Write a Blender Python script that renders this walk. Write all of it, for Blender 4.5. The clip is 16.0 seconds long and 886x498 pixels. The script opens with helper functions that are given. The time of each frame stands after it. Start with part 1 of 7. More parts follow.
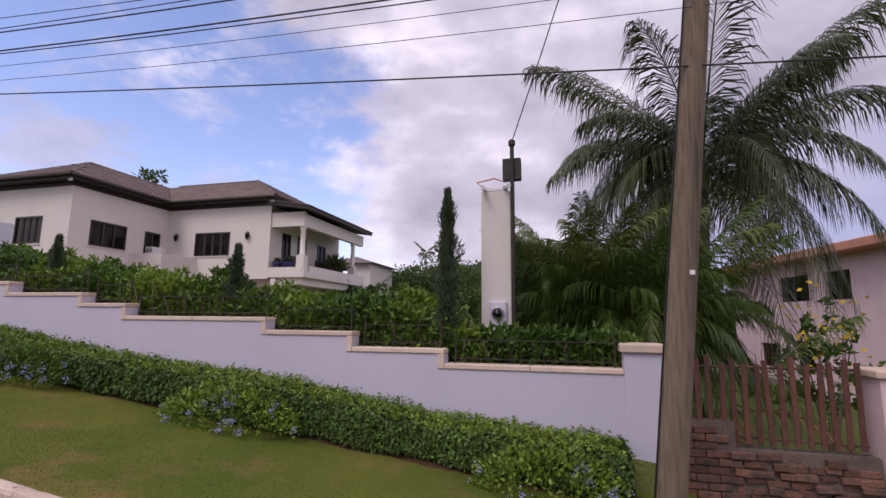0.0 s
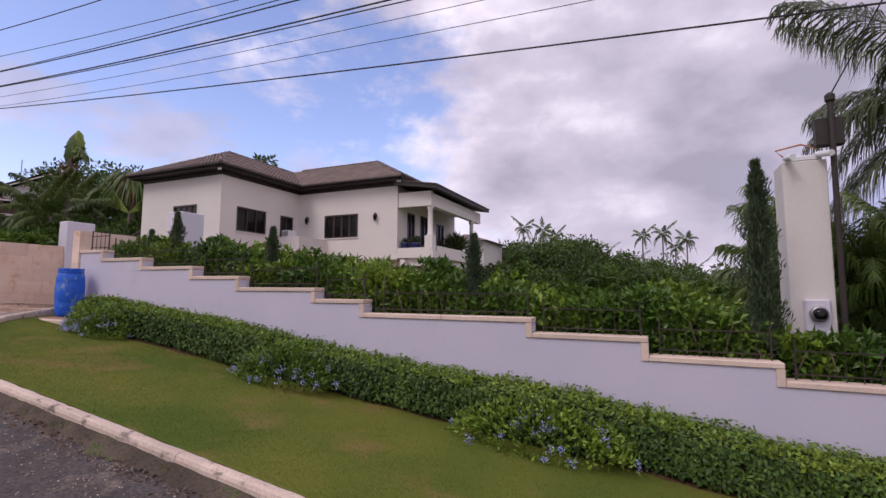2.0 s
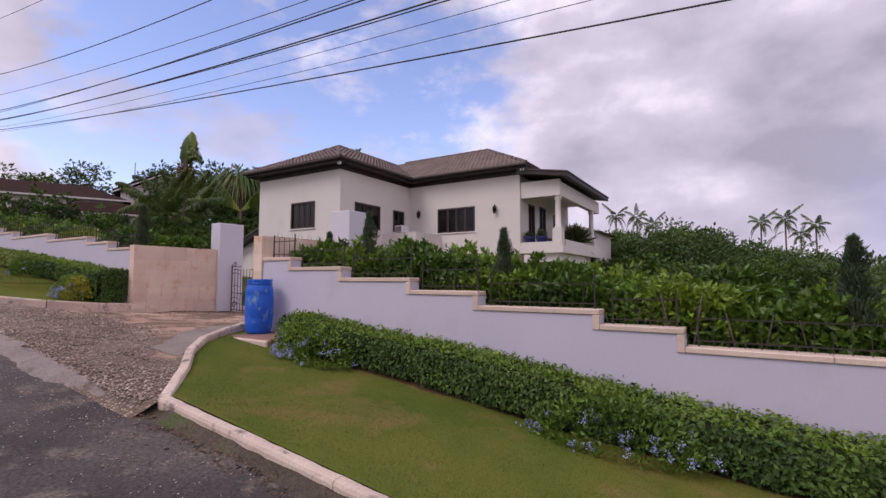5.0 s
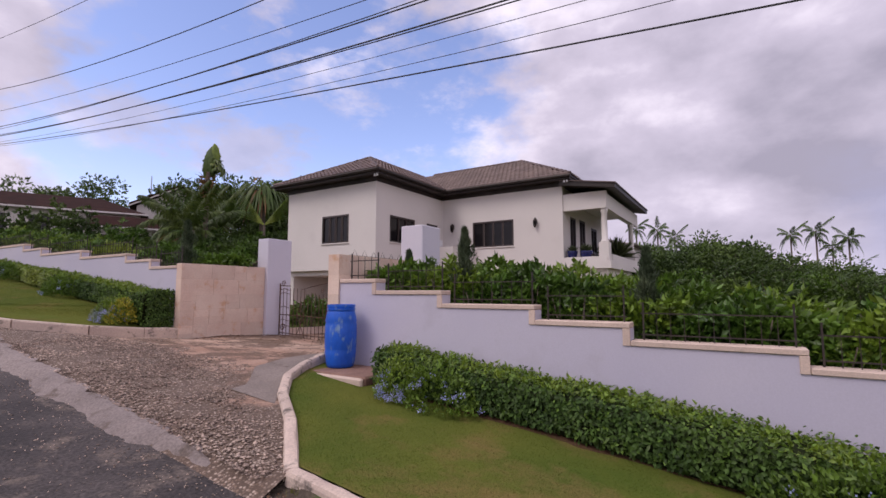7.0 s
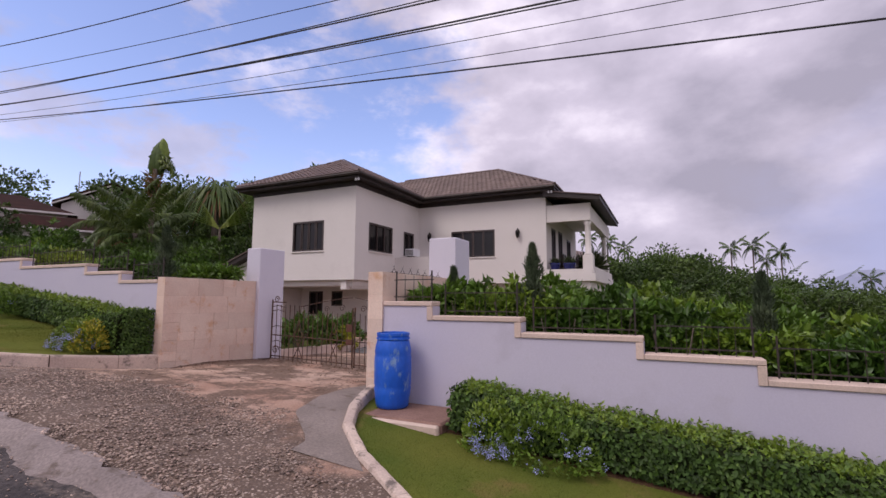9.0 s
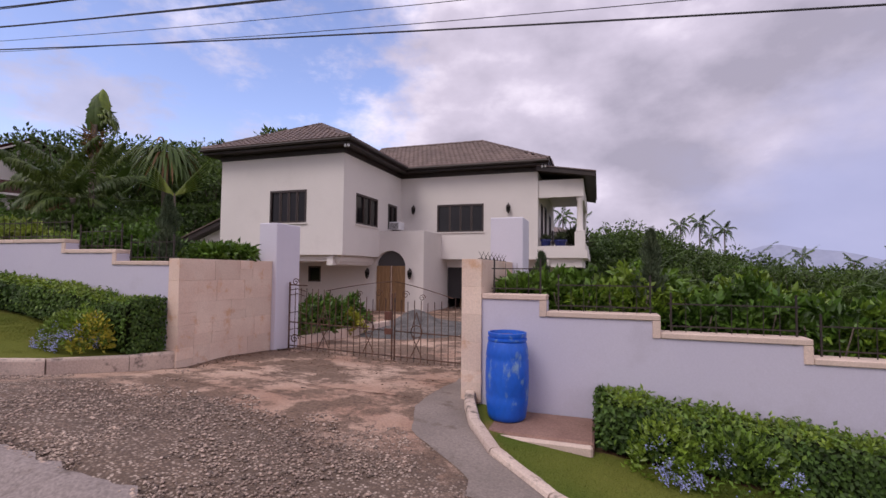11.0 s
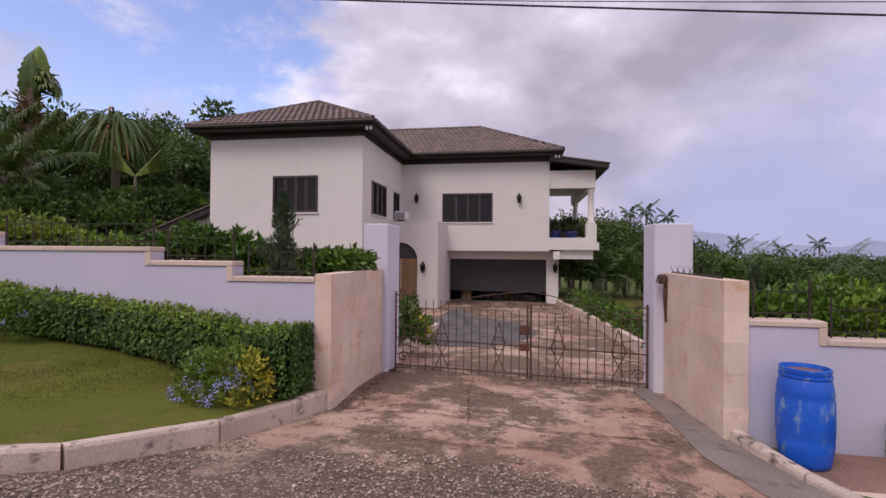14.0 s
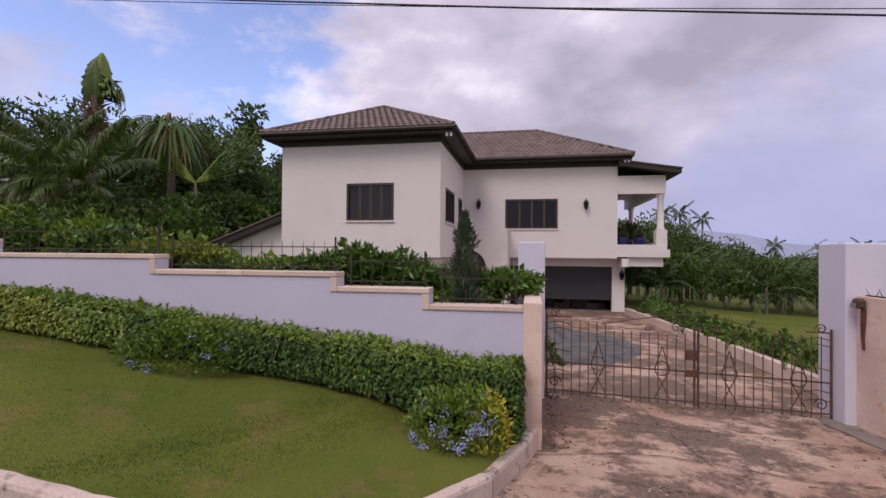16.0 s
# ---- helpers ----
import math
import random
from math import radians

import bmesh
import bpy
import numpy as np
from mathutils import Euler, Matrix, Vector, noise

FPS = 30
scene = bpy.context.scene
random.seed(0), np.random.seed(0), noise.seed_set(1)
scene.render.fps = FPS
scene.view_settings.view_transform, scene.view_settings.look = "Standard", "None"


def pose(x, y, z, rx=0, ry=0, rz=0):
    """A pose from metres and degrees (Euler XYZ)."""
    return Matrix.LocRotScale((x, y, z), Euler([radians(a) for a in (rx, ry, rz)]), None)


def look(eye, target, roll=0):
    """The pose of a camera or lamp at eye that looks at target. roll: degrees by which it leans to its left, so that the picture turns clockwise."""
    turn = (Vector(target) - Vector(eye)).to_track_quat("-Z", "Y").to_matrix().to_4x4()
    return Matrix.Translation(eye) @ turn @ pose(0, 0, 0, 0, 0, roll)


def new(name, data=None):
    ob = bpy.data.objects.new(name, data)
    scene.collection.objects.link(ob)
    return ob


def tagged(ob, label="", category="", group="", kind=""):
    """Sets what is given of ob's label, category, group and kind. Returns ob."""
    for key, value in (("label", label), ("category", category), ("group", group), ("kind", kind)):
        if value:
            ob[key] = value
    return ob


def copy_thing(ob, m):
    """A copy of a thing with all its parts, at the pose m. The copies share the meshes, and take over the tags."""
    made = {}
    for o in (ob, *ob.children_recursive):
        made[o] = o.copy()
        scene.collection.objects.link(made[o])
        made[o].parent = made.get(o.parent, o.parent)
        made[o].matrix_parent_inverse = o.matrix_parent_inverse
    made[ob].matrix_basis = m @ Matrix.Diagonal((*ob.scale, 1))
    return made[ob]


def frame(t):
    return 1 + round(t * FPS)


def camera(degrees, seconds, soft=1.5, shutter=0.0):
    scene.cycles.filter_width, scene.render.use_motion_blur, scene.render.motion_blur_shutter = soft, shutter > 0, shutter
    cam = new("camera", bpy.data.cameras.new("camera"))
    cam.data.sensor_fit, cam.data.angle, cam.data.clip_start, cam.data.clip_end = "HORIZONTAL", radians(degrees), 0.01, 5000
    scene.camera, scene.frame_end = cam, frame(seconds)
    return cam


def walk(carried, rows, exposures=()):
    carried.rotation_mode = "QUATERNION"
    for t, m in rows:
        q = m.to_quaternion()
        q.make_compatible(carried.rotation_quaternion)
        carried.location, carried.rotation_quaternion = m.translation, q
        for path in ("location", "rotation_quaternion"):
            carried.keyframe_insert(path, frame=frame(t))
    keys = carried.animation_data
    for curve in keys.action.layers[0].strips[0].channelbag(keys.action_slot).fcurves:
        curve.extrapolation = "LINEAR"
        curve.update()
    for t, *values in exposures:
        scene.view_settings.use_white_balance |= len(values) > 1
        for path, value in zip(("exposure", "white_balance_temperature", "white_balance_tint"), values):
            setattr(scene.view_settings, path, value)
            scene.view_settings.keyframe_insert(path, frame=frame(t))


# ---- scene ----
cam = camera(87.1, 16.0)
METRES, EYE, TILT, LEAN, TURN = 17.0, 1.55, 0.0, 0.0, 14.7
ROWS = [
    (0.0, 0.0, 0.0, 0.0, -0.08, 8.39, -0.51),
    (0.5, -0.0364, 0.012, 0.0049, 4.63, 7.61, -0.52),
    (1.0, -0.0746, 0.0198, 0.0105, 6.82, 6.53, -0.55),
    (1.5, -0.11, 0.0307, 0.0146, 8.42, 5.71, -0.43),
    (2.0, -0.1437, 0.0399, 0.0177, 9.63, 5.09, -0.37),
    (2.5, -0.1705, 0.0494, 0.0211, 11.27, 4.88, -0.27),
    (3.0, -0.1992, 0.0587, 0.0248, 12.89, 4.43, -0.29),
    (3.5, -0.2312, 0.0666, 0.0287, 14.53, 4.11, -0.27),
    (4.0, -0.2671, 0.078, 0.0317, 15.58, 3.85, -0.28),
    (4.5, -0.2946, 0.0861, 0.0349, 16.34, 3.69, -0.24),
    (5.0, -0.3224, 0.0947, 0.0381, 17.3, 3.81, -0.13),
    (7.5, -0.4476, 0.1291, 0.0513, 17.74, 5.78, -0.16),
    (8.0, -0.4765, 0.1356, 0.0551, 15.53, 6.13, -0.06),
    (8.5, -0.5007, 0.1402, 0.0583, 13.29, 6.51, -0.19),
    (9.0, -0.5233, 0.1474, 0.0613, 10.82, 6.21, -0.26),
    (11.5, -0.6737, 0.1939, 0.0775, 2.17, 2.17, -0.64),
    (12.0, -0.7076, 0.204, 0.0807, 0.37, 2.08, -0.64),
    (12.5, -0.7375, 0.2096, 0.0862, -1.52, 1.78, -0.6),
    (13.0, -0.7685, 0.2191, 0.0896, -3.02, 1.39, -0.55),
    (13.5, -0.8, 0.229, 0.0931, -4.21, 0.93, -0.49),
    (14.0, -0.8314, 0.2377, 0.0966, -5.14, 0.51, -0.48),
    (14.5, -0.8626, 0.2459, 0.1004, -4.91, 0.28, -0.47),
    (15.0, -0.894, 0.2536, 0.104, -3.85, -0.04, -0.44),
    (15.5, -0.9251, 0.2608, 0.1076, -2.66, -0.01, -0.47),
    (16.0, -0.9555, 0.269, 0.1122, -3.96, 0.5, -0.46),
]
EXPO = [(0.0, 0.17, 6500.0, 18.0), (16.0, 0.17, 6500.0, 18.0)]
walk(cam, [(t, pose(0, 0, EYE, TILT, LEAN, TURN) @ pose(METRES * x, METRES * y, METRES * z, 90 + pitch, roll, yaw)) for t, x, y, z, yaw, pitch, roll in ROWS], EXPO)

# ---- world and sun ----
SUN_ELEV, SUN_AZ = 52.0, 205.0      # degrees; azimuth counted clockwise from +y
SUN_POWER = 1.3
world = bpy.data.worlds.new("sky")
scene.world = world
world.use_nodes = True


def build_sky():
    nt = world.node_tree
    nt.nodes.clear()
    N, L = nt.nodes.new, nt.links.new
    out, bg = N("ShaderNodeOutputWorld"), N("ShaderNodeBackground")
    sky = N("ShaderNodeTexSky")
    sky.sky_type, sky.sun_disc = "NISHITA", False
    sky.sun_elevation, sky.sun_rotation = radians(SUN_ELEV), radians(SUN_AZ)
    sky.air_density, sky.dust_density, sky.ozone_density = 1.0, 0.6, 2.0
    dim = N("ShaderNodeMix"); dim.data_type, dim.blend_type = "RGBA", "MULTIPLY"
    dim.inputs[0].default_value = 1.0
    dim.inputs[7].default_value = (0.22, 0.19, 0.205, 1)
    L(sky.outputs[0], dim.inputs[6])
    tc = N("ShaderNodeTexCoord")

    def dot_with(az, el, gain):
        v = N("ShaderNodeVectorMath"); v.operation = "DOT_PRODUCT"
        a, e = radians(az), radians(el)
        v.inputs[1].default_value = (math.sin(a) * math.cos(e), math.cos(a) * math.cos(e), math.sin(e))
        L(tc.outputs["Generated"], v.inputs[0])
        m = N("ShaderNodeMath"); m.operation = "MULTIPLY"; m.inputs[1].default_value = gain
        L(v.outputs["Value"], m.inputs[0])
        return m.outputs[0]

    def noise_of(scale, detail, rough, stretch, shift=(0, 0, 0)):
        mp = N("ShaderNodeMapping"); mp.inputs["Scale"].default_value = stretch
        mp.inputs["Location"].default_value = shift
        L(tc.outputs["Generated"], mp.inputs[0])
        t = N("ShaderNodeTexNoise")
        t.inputs["Scale"].default_value, t.inputs["Detail"].default_value = scale, detail
        t.inputs["Roughness"].default_value = rough
        L(mp.outputs[0], t.inputs["Vector"])
        return t.outputs["Fac"]

    def add(a, b):
        m = N("ShaderNodeMath"); m.operation = "ADD"
        L(a, m.inputs[0]); L(b, m.inputs[1])
        return m.outputs[0]

    def scaled(a, k):
        m = N("ShaderNodeMath"); m.operation = "MULTIPLY"; m.inputs[1].default_value = k
        L(a, m.inputs[0])
        return m.outputs[0]

    def ranged(a, lo, hi, smooth=True):
        m = N("ShaderNodeMapRange"); m.clamp = True
        m.interpolation_type = "SMOOTHSTEP" if smooth else "LINEAR"
        m.inputs["From Min"].default_value, m.inputs["From Max"].default_value = lo, hi
        L(a, m.inputs["Value"])
        return m.outputs["Result"]

    # open blue parts of the sky: one low in the north-west, a paler one low in the north-east
    ragged = noise_of(3.2, 6, 0.58, (1, 1, 1.7))
    wide = add(dot_with(-50, 17, 1.0), scaled(ragged, 0.42))
    blue = ranged(wide, 1.075, 1.155)
    low = add(dot_with(27, 1, 1.0), scaled(ragged, 0.12))
    pale = scaled(ranged(low, 0.985, 1.06), 0.8)
    wisps = ranged(noise_of(4.2, 8, 0.62, (1, 1, 2.0), (3.1, 1.2, 0.4)), 0.49, 0.66)
    keep = N("ShaderNodeMath"); keep.operation = "MULTIPLY_ADD"
    L(wisps, keep.inputs[0]); keep.inputs[1].default_value = -0.65; keep.inputs[2].default_value = 1.0
    open_sky = N("ShaderNodeMath"); open_sky.operation = "MULTIPLY"
    L(blue, open_sky.inputs[0]); L(keep.outputs[0], open_sky.inputs[1])
    # the clouds, bright above and greyer towards the north-east
    banks = noise_of(2.1, 3, 0.5, (1, 1, 2.0), (0.6, 0.2, 0.9))
    puffs = noise_of(5.5, 10, 0.56, (1, 1, 1.7), (2.6, 0.7, 1.9))
    grey = add(add(scaled(banks, 0.62), scaled(puffs, 0.38)), scaled(ranged(dot_with(24, 14, 1.0), 0.86, 1.0), 0.05))
    ramp = N("ShaderNodeValToRGB")
    ramp.color_ramp.elements[0].position, ramp.color_ramp.elements[0].color = 0.43, (0.91, 0.865, 0.965, 1)
    ramp.color_ramp.elements[1].position, ramp.color_ramp.elements[1].color = 0.66, (0.37, 0.355, 0.44, 1)
    mid = ramp.color_ramp.elements.new(0.52)
    mid.color = (0.60, 0.565, 0.675, 1)
    L(grey, ramp.inputs[0])
    mix = N("ShaderNodeMix"); mix.data_type = "RGBA"
    L(open_sky.outputs[0], mix.inputs[0]); L(ramp.outputs[0], mix.inputs[6]); L(dim.outputs[2], mix.inputs[7])
    haze = N("ShaderNodeMix"); haze.data_type = "RGBA"
    L(pale, haze.inputs[0]); L(mix.outputs[2], haze.inputs[6]); haze.inputs[7].default_value = (0.40, 0.44, 0.68, 1)
    L(haze.outputs[2], bg.inputs["Color"])
    bg.inputs["Strength"].default_value = 1.0
    L(bg.outputs[0], out.inputs[0])


build_sky()
sun_data = bpy.data.lights.new("sun", "SUN")
sun_data.energy, sun_data.angle, sun_data.color = SUN_POWER, radians(25), (1.0, 0.95, 0.88)
sun = new("sun", sun_data)
_a, _e = radians(SUN_AZ), radians(SUN_ELEV)
sun.matrix_world = look((0, 0, 30), (-math.sin(_a) * math.cos(_e), -math.cos(_a) * math.cos(_e), 30 - math.sin(_e)))

# ---- materials ----
RNG = np.random.default_rng(7)


def mat(name, c1, c2=None, rough=0.7, scale=2.0, fine=40.0, fine_amt=0.25, bump=0.15, metal=0.0, vary=0.0,
        island=0.0, spots=None, spot_scale=6.0, spot_cut=(0.55, 0.65), trans=0.0, spec=0.5, stretch=(1, 1, 1), bump_dist=0.01):
    """A worn surface: two colours by a coarse noise, fine grain, stains, bump; vary shifts each piece, island each leaf."""
    m = bpy.data.materials.new(name)
    m.use_nodes = True
    nt = m.node_tree
    N, L = nt.nodes.new, nt.links.new
    p = nt.nodes["Principled BSDF"]
    p.inputs["Roughness"].default_value, p.inputs["Metallic"].default_value = rough, metal
    p.inputs["Specular IOR Level"].default_value = spec
    geo = N("ShaderNodeNewGeometry")
    mp = N("ShaderNodeMapping"); mp.inputs["Scale"].default_value = stretch
    L(geo.outputs["Position"], mp.inputs[0])
    n1 = N("ShaderNodeTexNoise"); n1.inputs["Scale"].default_value = scale; n1.inputs["Detail"].default_value = 5
    n2 = N("ShaderNodeTexNoise"); n2.inputs["Scale"].default_value = fine; n2.inputs["Detail"].default_value = 4
    L(mp.outputs[0], n1.inputs["Vector"]); L(mp.outputs[0], n2.inputs["Vector"])
    r1 = N("ShaderNodeMapRange"); r1.inputs["From Min"].default_value, r1.inputs["From Max"].default_value = 0.35, 0.65
    L(n1.outputs["Fac"], r1.inputs["Value"])
    mix = N("ShaderNodeMix"); mix.data_type = "RGBA"
    mix.inputs[6].default_value, mix.inputs[7].default_value = (*c1, 1), (*(c2 or c1), 1)
    L(r1.outputs[0], mix.inputs[0])
    col = mix.outputs[2]
    if spots:
        n3 = N("ShaderNodeTexNoise"); n3.inputs["Scale"].default_value = spot_scale; n3.inputs["Detail"].default_value = 7
        n3.inputs["Roughness"].default_value = 0.62
        L(mp.outputs[0], n3.inputs["Vector"])
        r3 = N("ShaderNodeMapRange"); r3.inputs["From Min"].default_value, r3.inputs["From Max"].default_value = spot_cut
        L(n3.outputs["Fac"], r3.inputs["Value"])
        ms = N("ShaderNodeMix"); ms.data_type = "RGBA"; ms.inputs[7].default_value = (*spots, 1)
        L(r3.outputs[0], ms.inputs[0]); L(col, ms.inputs[6])
        col = ms.outputs[2]
    gain = N("ShaderNodeMapRange")
    gain.inputs["From Min"].default_value, gain.inputs["From Max"].default_value = 0.25, 0.75
    gain.inputs["To Min"].default_value, gain.inputs["To Max"].default_value = 1 - fine_amt, 1 + fine_amt
    L(n2.outputs["Fac"], gain.inputs["Value"])
    value = gain.outputs[0]
    for amount, source in ((vary, "object"), (island, "island")):
        if amount:
            src = N("ShaderNodeObjectInfo").outputs["Random"] if source == "object" else geo.outputs["Random Per Island"]
            r = N("ShaderNodeMapRange")
            r.inputs["To Min"].default_value, r.inputs["To Max"].default_value = 1 - amount, 1 + amount
            L(src, r.inputs["Value"])
            mm = N("ShaderNodeMath"); mm.operation = "MULTIPLY"
            L(value, mm.inputs[0]); L(r.outputs[0], mm.inputs[1])
            value = mm.outputs[0]
    vm = N("ShaderNodeVectorMath"); vm.operation = "SCALE"
    L(col, vm.inputs[0]); L(value, vm.inputs["Scale"])
    L(vm.outputs[0], p.inputs["Base Color"])
    if bump:
        b = N("ShaderNodeBump"); b.inputs["Strength"].default_value = bump; b.inputs["Distance"].default_value = bump_dist
        L(n2.outputs["Fac"], b.inputs["Height"]); L(b.outputs[0], p.inputs["Normal"])
    if trans:
        t = N("ShaderNodeBsdfTranslucent"); L(vm.outputs[0], t.inputs["Color"])
        ms = N("ShaderNodeMixShader"); ms.inputs[0].default_value = trans
        L(p.outputs[0], ms.inputs[1]); L(t.outputs[0], ms.inputs[2])
        L(ms.outputs[0], nt.nodes["Material Output"].inputs["Surface"])
    return m


def glass_dark(name, colour=(0.010, 0.009, 0.010)):
    m = bpy.data.materials.new(name)
    m.use_nodes = True
    p = m.node_tree.nodes["Principled BSDF"]
    p.inputs["Base Color"].default_value = (*colour, 1)
    p.inputs["Roughness"].default_value = 0.08
    p.inputs["Specular IOR Level"].default_value = 0.3
    return m


